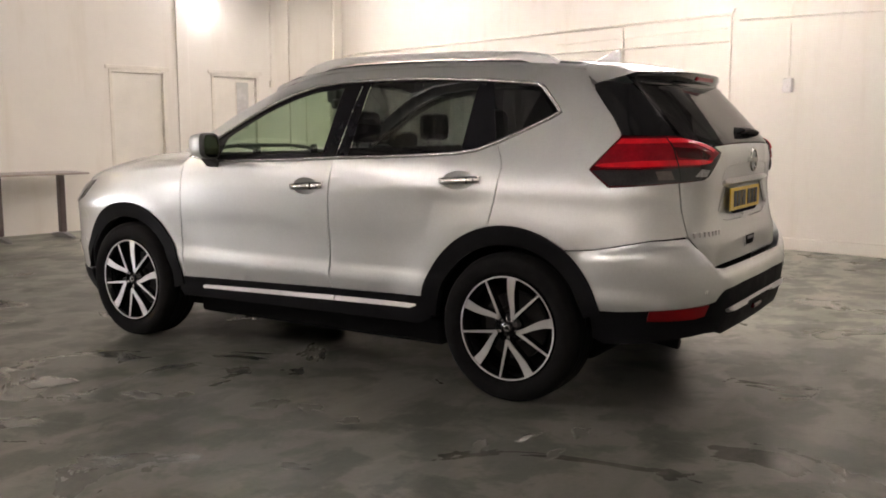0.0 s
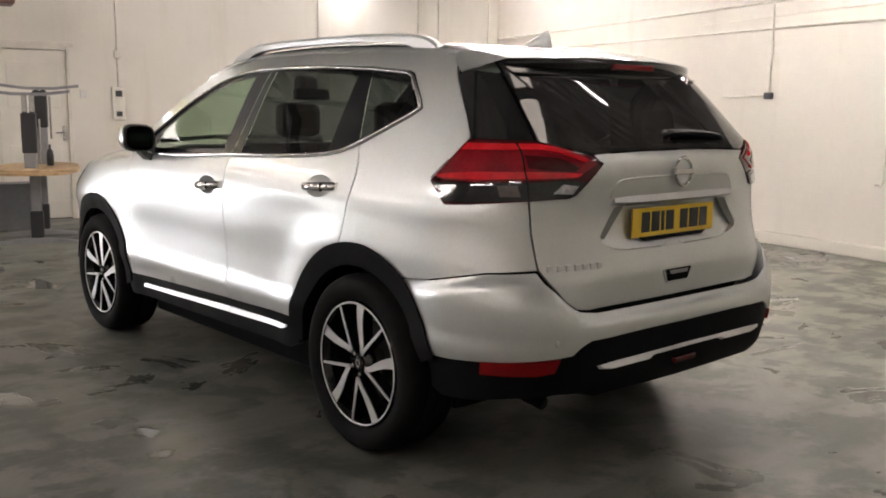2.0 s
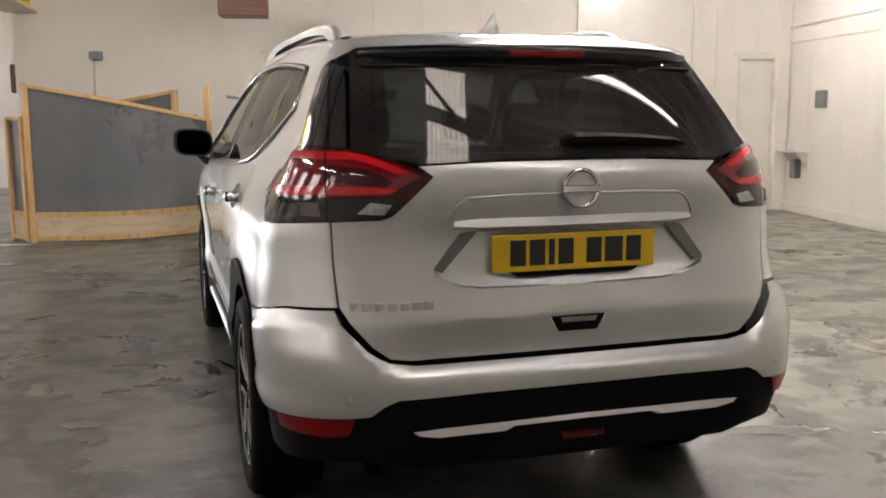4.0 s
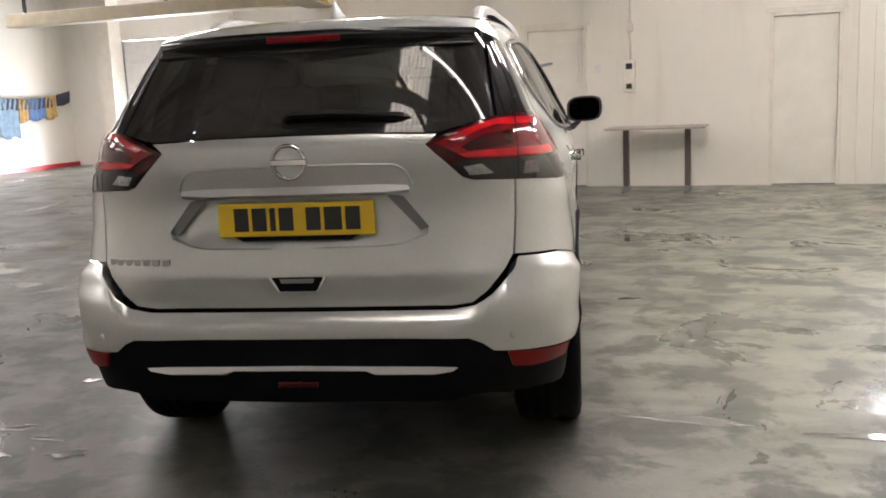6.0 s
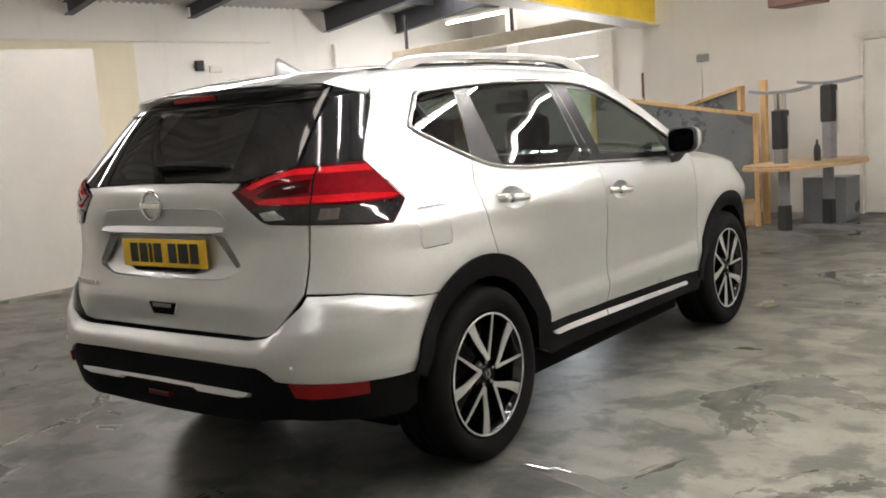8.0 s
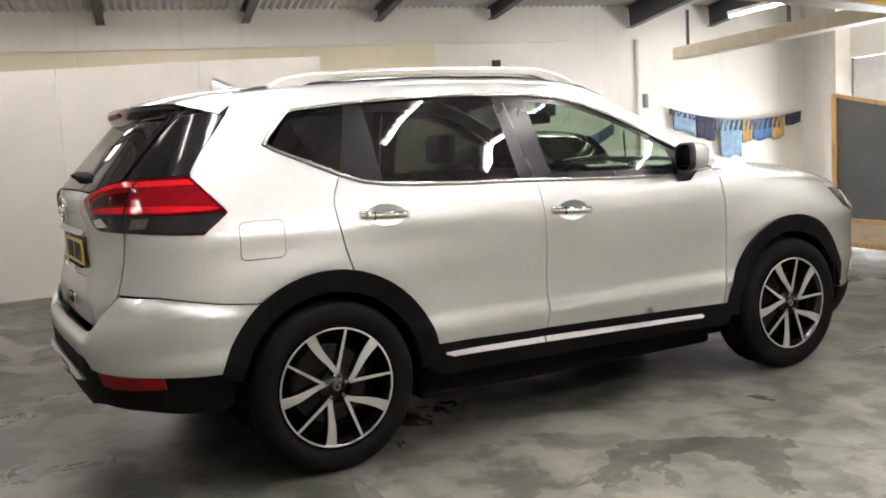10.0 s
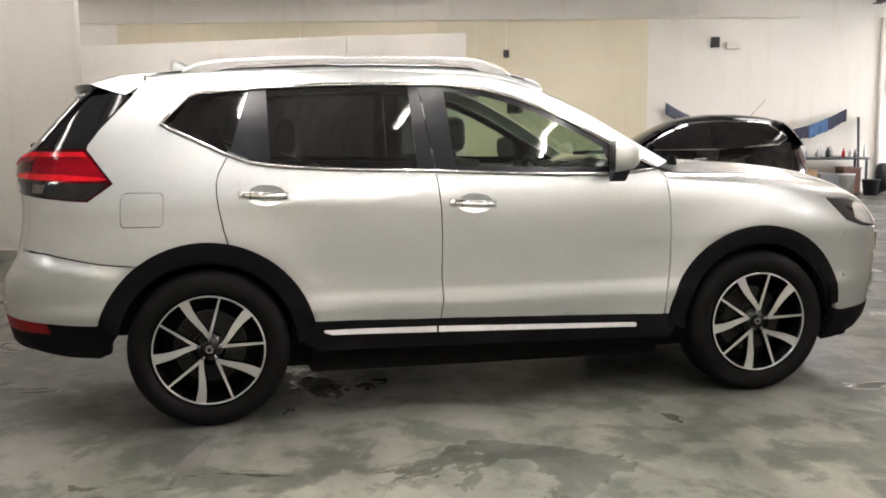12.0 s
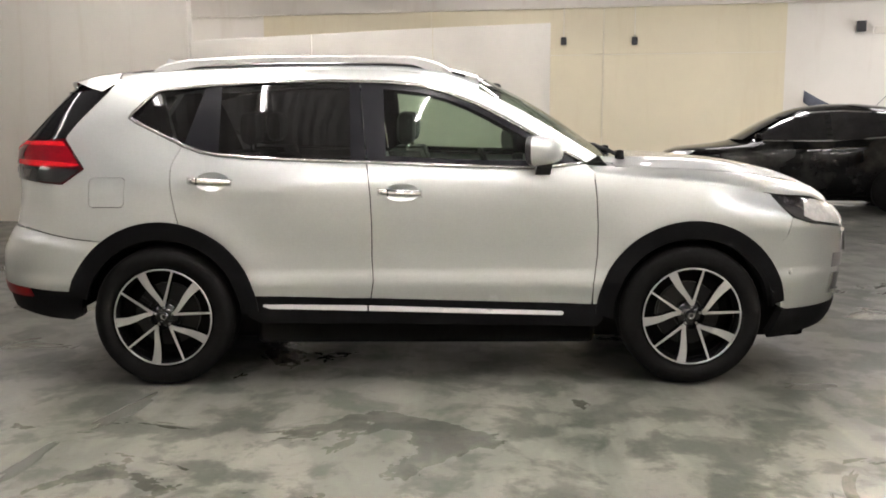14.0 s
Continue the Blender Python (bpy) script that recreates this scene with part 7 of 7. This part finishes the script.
for x, y, rx, ry, turn, seed in ((1.30, -1.42, 0.26, 0.05, -12, 3), (1.95, -1.60, 0.24, 0.035, -6, 8), (-1.85, 0.80, 0.12, 0.10, 30, 5),
                                 (-1.75, 0.20, 0.06, 0.12, 0, 21), (0.95, 1.95, 0.07, 0.12, 0, 33), (-2.45, 4.45, 0.16, 0.10, 0, 41)):
    puddle(x, y, rx, ry, turn, seed)
for x, y, rx, ry, turn, seed in ((-1.50, -1.56, 0.09, 0.03, 20, 51), (-1.30, -1.68, 0.07, 0.025, -15, 52), (-1.12, -1.84, 0.08, 0.035, 10, 53), (-1.42, -1.86, 0.06, 0.03, 0, 54),
                                 (-1.64, 0.05, 0.06, 0.05, 0, 55), (-1.52, -0.42, 0.08, 0.07, 30, 56), (-1.46, -0.62, 0.05, 0.07, 0, 57), (-1.52, -0.90, 0.05, 0.05, 0, 58)):
    puddle(x, y, rx, ry, turn, seed, "small patch of standing water on the concrete")

# the left-hand wall -------------------------------------------------------------
bd = thing("wall_boarding", "yellowed wall boards with a level joint", "boarding", kind="structure")
for z0, z1 in ((0.0, 2.515), (2.525, 3.42)):
    for v0, v1 in ((-6.5, -2.9), (-2.89, 0.55), (0.56, 3.95)):
        part("board", hbox(WL, WL + 0.03, v0, v1, z0, z1, 0.002), M["yellowwall"], bd)
for v, z in ((-0.22, 2.79), (1.15, 2.77)):
    wall_box(WL + 0.03, v, z, 0.11, 0.15, 0.07, "L", M["blackplastic"], "black pull-cord switch box on the boarding")
    conduit([(WL + 0.045, v, z + 0.06), (WL + 0.045, v, 3.42)], 0.008)
wall_box(WL, 5.26, 2.96, 0.16, 0.20, 0.10, "L", M["blackplastic"], "black sensor box on the wall", "sensor_box")
wall_box(WL, 5.62, 2.89, 0.28, 0.13, 0.07, "L", M["trimw"], "off-white emergency light on the wall", "emergency_light")
conduit([(WL + 0.04, 8.56, 3.4), (WL + 0.04, 8.56, 0.1)], 0.045, "drain_pipe", "painted vertical pipe on the wall")
solid("metal_pole", tube([hall(WL + 0.25, 8.12, 0.02), hall(WL + 0.06, 8.14, 1.48)], 0.025, 8), M["steel"], "dark metal pole leaning on the wall", "pole", smooth=True)
wall_box(WL, 8.74, 2.09, 0.10, 0.30, 0.06, "L", M["greysteel"], "grey bracket with a rope cleat", "bracket")


def washing_line(v0, z0, v1, z1, sag, cloths, u=WL + 0.12):
    """A sagging line with cloths over it: (from, to, drop, material), 0 to 1 along the line."""
    def at(s):
        return v0 + (v1 - v0) * s, z0 + (z1 - z0) * s - sag * 4 * s * (1 - s)
    solid("washing_line", tube([hall(u, *at(s)) for s in np.linspace(0, 1, 25)], 0.006, 6), M["whiteplastic"], "sagging white cord strung along the wall", "line", "washing lines")
    for a, b, drop, m, lab in cloths:
        secs = []
        for k, q in enumerate(np.linspace(0, 1, 6)):
            ring = []
            for s in np.linspace(a, b, 13):
                v, z = at(s)
                ring.append((v, z, q, s))
            secs.append([hall(u + 0.012 + 0.018 * q * math.sin(s * 190 + q * 3), v, z + 0.01 - drop * q * (1 + 0.05 * math.sin(s * 57))) for v, z, q, s in ring] +
                        [hall(u - 0.012 + 0.018 * q * math.sin(s * 190 + q * 3), v, z + 0.01 - drop * q * (1 + 0.05 * math.sin(s * 57))) for v, z, q, s in ring[::-1]])
        solid("hanging_cloth", loft(secs), M[m], lab, "cloth", "cloths on the line", smooth=True)


washing_line(8.87, 2.03, 12.85, 1.72, 0.30, [
    (0.12, 0.26, 0.43, "denim", "faded blue cloth pegged on the line"), (0.10, 0.27, 0.12, "darkcloth", "dark blue cloth over the line"), (0.27, 0.385, 0.50, "darkcloth", "dark blue cloth pegged on the line"),
    (0.39, 0.46, 0.26, "greycloth", "grey cloth pegged on the line"), (0.42, 0.56, 0.84, "denim", "long faded blue cloth on the line"), (0.47, 0.58, 0.24, "darkcloth", "dark cloth pegged on the line"),
    (0.57, 0.635, 0.50, "mustard", "mustard cloth pegged on the line"), (0.59, 0.70, 0.24, "greycloth", "grey cloth pegged on the line"), (0.64, 0.76, 0.48, "bluecloth", "blue cloth pegged on the line"),
    (0.71, 0.82, 0.24, "darkcloth", "dark cloth pegged on the line"), (0.77, 0.85, 0.50, "mustard", "mustard cloth pegged on the line"), (0.86, 0.97, 0.26, "darkcloth", "dark blue cloth pegged on the line")])
washing_line(4.26, 1.81, 7.91, 1.65, 0.55, [
    (0.01, 0.16, 0.22, "greycloth", "grey cloth pegged on the line"), (0.17, 0.28, 0.20, "denim", "faded blue cloth on the line"), (0.57, 0.68, 0.24, "denim", "faded blue cloth on the line"),
    (0.68, 0.79, 0.24, "darkcloth", "dark blue cloth on the line"), (0.79, 0.89, 0.26, "bluecloth", "blue cloth on the line"), (0.89, 0.99, 0.24, "darkcloth", "dark blue cloth on the line")])

wb = thing("workbench", "dark steel workbench crowded with bottles", "workbench", at=HALL @ pose(WL + 0.42, 7.55, 0.03, 0, 0, 90))
part("benchtop", box(-0.95, 0.56, -0.30, 0.30, 0.63, 0.67, 0.006), M["steel"], wb)
for x in (-0.90, 0.52):
    for y in (-0.26, 0.26):
        part("leg", box(x - 0.02, x + 0.02, y - 0.02, y + 0.02, -0.03, 0.63, 0.003), M["steel"], wb)
part("stretcher", box(-0.90, 0.52, -0.02, 0.02, 0.16, 0.20), M["steel"], wb)
rng = random.Random(5)
mats = ["whiteplastic", "blackplastic", "frost", "redplastic", "blueplastic", "whiteplastic", "greysteel"]
for k in range(15):
    x = -0.88 + k * 0.098 + rng.uniform(-0.02, 0.02)
    r, h = rng.uniform(0.026, 0.045), rng.uniform(0.12, 0.27)
    y = rng.uniform(-0.2, 0.2)
    b = solid("bottle", lathe([(0.0, 0.0), (r, 0.0), (r, h * 0.62), (r * 0.45, h * 0.78), (r * 0.40, h), (0.0, h)], 14, "Z"), M[mats[k % len(mats)]], "cleaning-product bottle standing on the workbench", "bottle", "bottles on the bench", at=HALL @ pose(WL + 0.42, 7.55, 0.03, 0, 0, 90) @ pose(x, y, 0.67), smooth=True)


for x, y, w, d, h, m, lab in ((-0.62, 0.02, 0.46, 0.40, 0.44, "ply", "brown cardboard box under the workbench"), (-0.14, 0.0, 0.40, 0.38, 0.36, "greysteel", "grey steel case under the workbench"), (0.28, 0.0, 0.34, 0.40, 0.48, "brownmetal", "brown metal cabinet under the workbench")):
    k = thing("storage_box", lab, "box", "boxes under the bench", at=HALL @ pose(WL + 0.42, 7.55, 0, 0, 0, 90) @ pose(x, y, 0))
    part("carcass", box(-w / 2, w / 2, -d / 2, d / 2, 0, h, 0.012), M[m], k)
    part("lid", box(-w / 2 - 0.008, w / 2 + 0.008, -d / 2 - 0.008, d / 2 + 0.008, h, h + 0.03, 0.006), M[m], k)
pw = thing("pressure_washer", "dark pressure washer standing beside the workbench", "pressure washer", at=HALL @ pose(WL + 0.60, 8.45, 0))
part("motor_housing", loft([[(w * math.cos(a), w * 0.8 * math.sin(a), z) for a in np.linspace(0, 2 * math.pi, 21)[:-1]] for z, w in ((0.06, 0.15), (0.10, 0.19), (0.40, 0.20), (0.52, 0.17), (0.58, 0.10))]), M["blackplastic"], pw, "black motor housing", True)
part("push_handle", tube([(-0.16, 0.1, 0.40), (-0.16, 0.16, 0.86), (0.16, 0.16, 0.86), (0.16, 0.1, 0.40)], 0.014, 8), M["steel"], pw, smooth=True)
for sx in (-1, 1):
    part("wheel", lathe([(0.0, -0.025), (0.085, -0.025), (0.09, 0.0), (0.085, 0.025), (0.0, 0.025)], 20, "X", pose(sx * 0.20, 0.05, 0.09)), M["blackplastic"], pw, smooth=True)
part("foot", box(-0.12, 0.12, -0.16, -0.10, 0.0, 0.10, 0.01), M["blackplastic"], pw)


def bucket(u, v, r, h, m, label):
    b = thing("bucket", label, "bucket", at=HALL @ pose(u, v, 0))
    part("pail", lathe([(0.0, 0.0), (r * 0.8, 0.0), (r, h), (r * 1.06, h), (r * 1.06, h - 0.02), (r * 0.97, h - 0.02), (r * 0.77, 0.01), (0.0, 0.012)], 24, "Z"), m, b, smooth=True)
    part("bail", tube([(r * math.cos(a), 0.0, h - 0.02 - 0.10 * math.sin(a)) for a in np.linspace(0, math.pi, 11)], 0.005, 6), M["satin"], b)


bucket(-12.5, 7.60, 0.15, 0.40, M["whiteplastic"], "white plastic bucket beside the workbench")
bucket(-12.45, 7.15, 0.15, 0.24, M["teal"], "teal plastic bucket beside the workbench")
bucket(-12.35, 8.0, 0.16, 0.30, M["blackplastic"], "black bucket in front of the workbench")
bucket(-12.6, 8.65, 0.13, 0.24, M["redplastic"], "red bucket under the pipe")

structure("kerb", hbox(WL, WL + 0.08, 8.7, WFAR, 0, 0.09, 0.01), M["redplastic"], "red painted kerb along the wall", "kerb")

# freestanding white screen
sc = thing("screen", "white freestanding board screen on low feet", "screen")
edges = [(-5.76, 1.36, 2.45), (-5.78, -0.05, 2.40), (-5.80, -1.50, 2.33), (-5.80, -2.95, 2.26)]
for (x0, y0, h0), (x1, y1, h1) in zip(edges, edges[1:]):
    bd = part("board", loft([[(x, y, z), (x - 0.04, y, z), (x - 0.04, y, h), (x, y, h)] for x, y, z, h in ((x0, y0 - 0.003, 0.025, h0), (x1, y1 + 0.003, 0.025, h1))]), M["screen"], sc, "white board")
    part("foot", box(x0 - 0.2, x0 + 0.06, y0 - 0.16, y0 - 0.08, 0.0, 0.025, 0.003), M["greysteel"], bd)
    part("foot", box(x1 - 0.2, x1 + 0.06, y1 + 0.08, y1 + 0.16, 0.0, 0.025, 0.003), M["greysteel"], bd)


# other cars ----------------------------------------------------------------------
def hatchback(name, label, at, paint, front, rear, width, glassm):
    """A small hatchback, nose towards -y: rings of plan at each height."""
    c = thing(name, label, "car", at=at)
    cx = Curve((0.20, 0.84), (0.30, 0.93), (0.50, 0.985), (0.70, 1.0), (0.86, 0.985), (0.94, 0.955), (1.0, 0.92), (1.15, 0.86), (1.30, 0.77), (1.40, 0.66), (1.46, 0.50), (1.50, 0.30))
    yf = Curve((0.20, 0.08), (0.35, 0.0), (0.55, 0.0), (0.70, 0.05), (0.80, 0.14), (0.87, 0.34), (0.92, 0.75), (0.96, 1.02), (1.05, 1.20), (1.20, 1.45), (1.35, 1.75), (1.45, 2.02), (1.50, 2.4))
    yr = Curve((0.20, 0.10), (0.35, 0.02), (0.60, 0.0), (0.80, 0.03), (0.95, 0.09), (1.10, 0.17), (1.30, 0.32), (1.40, 0.45), (1.46, 0.70), (1.50, 1.1))
    L = rear - front

    def at_yz(y, z):
        f, r = front + yf(z), rear - yr(z)
        m, h = (f + r) / 2, (r - f) / 2
        t = min(1.0, abs(y - m) / h)
        return width / 2 * cx(z) * (1 - t ** 3.6) ** 0.42
    zs = [0.22, 0.28, 0.36, 0.46, 0.58, 0.68, 0.76, 0.82, 0.87, 0.91, 0.94, 0.97, 1.01, 1.08, 1.16, 1.25, 1.33, 1.40, 1.45, 1.48, 1.50]
    rings = []
    for z in zs:
        f, r = front + yf(z), rear - yr(z)
        m, h = (f + r) / 2, (r - f) / 2
        rg = []
        for a in np.linspace(0, 2 * math.pi, 73)[:-1]:
            s, co = math.sin(a), math.cos(a)
            t = math.copysign(abs(s) ** 0.62, s)
            x = width / 2 * cx(z) * (1 - min(1, abs(t)) ** 3.6) ** 0.42
            rg.append((math.copysign(x, co), m + h * t, z))
        rings.append(rg)
    part("body", loft(rings), paint, c, smooth=True)

    def fm(y, z):
        return (at_yz(y, z), y, z)
    side = [(front + 1.30, 0.985), (front + 1.75, 1.24), (front + 2.10, 1.385), (front + 2.6, 1.415), (rear - 0.75, 1.375), (rear - 0.42, 1.16), (rear - 0.60, 1.05), (front + 2.4, 0.985)]
    fwin = [(front + 1.36, 1.0), (front + 1.78, 1.225), (front + 2.12, 1.36), (front + 2.35, 1.385), (front + 2.38, 1.0)]
    rwin = [(front + 2.46, 1.0), (front + 2.43, 1.39), (rear - 0.95, 1.375), (rear - 0.82, 1.08), (front + 2.8, 1.01)]
    for mir in (False, True):
        finish("window_trim", patch_mesh("window_trim", side, fm, 0.06, 0.0, 0.004, [inset(side, 0.02)], mir), M["chrome"], c, "chrome window line", True)
        finish("pillar_black", patch_mesh("pillar_black", inset(side, 0.02), fm, 0.06, 0.0, 0.004, [], mir), M["gloss"], c, smooth=True)
        finish("side_window", patch_mesh("side_window", fwin, fm, 0.06, 0.0, 0.008, [], mir), glassm, c, "side window", True)
        finish("side_window", patch_mesh("side_window", rwin, fm, 0.06, 0.0, 0.008, [], mir), glassm, c, "side window", True)
        sg = -1 if mir else 1
        finish("tail_lamp", patch_mesh("tail_lamp", [(rear - 0.30, 0.95), (rear - 0.12, 0.98), (rear - 0.07, 0.74), (rear - 0.16, 0.70)], fm, 0.04, 0.01, 0.006, [], mir), M["reddark"], c, "dark red tail lamp", True)
        finish("head_lamp", patch_mesh("head_lamp", [(front + 0.62, 0.84), (front + 0.34, 0.83), (front + 0.16, 0.74), (front + 0.14, 0.62), (front + 0.30, 0.64)], fm, 0.04, 0.01, 0.006, [], mir), M["headlens"], c, "clear headlamp", True)
        for y in (front + 1.32, front + 2.42):
            finish("shut_line", patch_mesh("shut_line", [(y, 0.34), (y + 0.006, 0.34), (y + 0.006, 0.95), (y, 0.95)], fm, 0.05, 0.0, 0.002, [], mir), M["dark"], c)
        hy = front + 2.22
        part("door_handle", tube([(sg * (at_yz(hy, 0.86) + 0.004), hy - 0.10, 0.86), (sg * (at_yz(hy, 0.86) + 0.03), hy, 0.862), (sg * (at_yz(hy, 0.86) + 0.004), hy + 0.10, 0.865)], 0.011, 8), M["chrome"], c, "chrome door handle", True)
        mr = part("door_mirror", box(sg * 0.98 - 0.10, sg * 0.98 + 0.10, front + 1.42, front + 1.52, 0.98, 1.10, 0.035), paint, c, "black door mirror", True)
        part("mirror_arm", box(min(sg * 0.80, sg * 0.92), max(sg * 0.80, sg * 0.92), front + 1.46, front + 1.50, 0.985, 1.02, 0.004), M["blackplastic"], mr)
        for wy in (front + 0.80, rear - 0.66):
            x = sg * (width / 2 - 0.10)
            w = part("wheel", lathe([(0.20, -0.09), (0.30, -0.10), (0.315, -0.07), (0.315, 0.07), (0.30, 0.10), (0.20, 0.095)], 40, "X", pose(x, wy, 0.315)), M["tyre"], c, "black tyre", True)
            part("rim", lathe([(0.0, 0.07), (0.05, 0.075), (0.06, 0.05), (0.19, 0.085), (0.205, 0.09), (0.205, -0.05), (0.0, -0.05)], 30, "X", pose(x, wy, 0.315, 0, 0, 0 if sg > 0 else 180)), M["greysteel"], w, smooth=True)
            finish("arch", patch_mesh("arch", [(wy + 0.36 * math.cos(a), 0.315 + 0.36 * math.sin(a)) for a in np.linspace(-0.25, math.pi + 0.25, 26)], fm, 0.05, 0.0, 0.003, [], mir), M["dark"], c)
    # screens
    for nm, q in (("windscreen", 0), ("rear_screen", 1)):
        rows = []
        for z in ((1.0, 1.08, 1.16, 1.25, 1.33, 1.39) if q == 0 else (1.02, 1.10, 1.18, 1.26, 1.33, 1.38)):
            y = front + yf(z) - 0.006 if q == 0 else rear - yr(z) + 0.006
            hw = width / 2 * cx(z) * 0.80
            rows.append([(hw * s, y + (0.16 if q == 0 else -0.10) * abs(s) ** 3, z + 0.004) for s in np.linspace(-1, 1, 13)])
        part(nm, loft(rows, False, False), glassm, c, "dark screen glass", True)
    part("front_grille", box(-0.42, 0.42, front - 0.01, front + 0.06, 0.36, 0.56, 0.01), M["blackplastic"], c, "black grille")
    part("roof_aerial", tube([(0.0, rear - 0.85, 1.47), (0.0, rear - 0.62, 1.72)], 0.004, 6), M["blackplastic"], c, "thin roof aerial")
    part("underbody", box(-0.62, 0.62, front + 0.2, rear - 0.2, 0.15, 0.30), M["dark"], c)
    return c


hatchback("black_hatchback", "black small hatchback parked by the wall", Matrix.Translation((-8.25, 5.2, 0)) @ Matrix.Rotation(radians(-15), 4, "Z"), M["blackpaint"], -1.98, 1.98, 1.72, M["smoke"])
hatchback("red_car", "red small car outside the garage door", HALL @ pose(-10.9, 16.6, 0, 0, 0, 60), M["redplastic"], -1.98, 1.98, 1.72, M["smoke"])
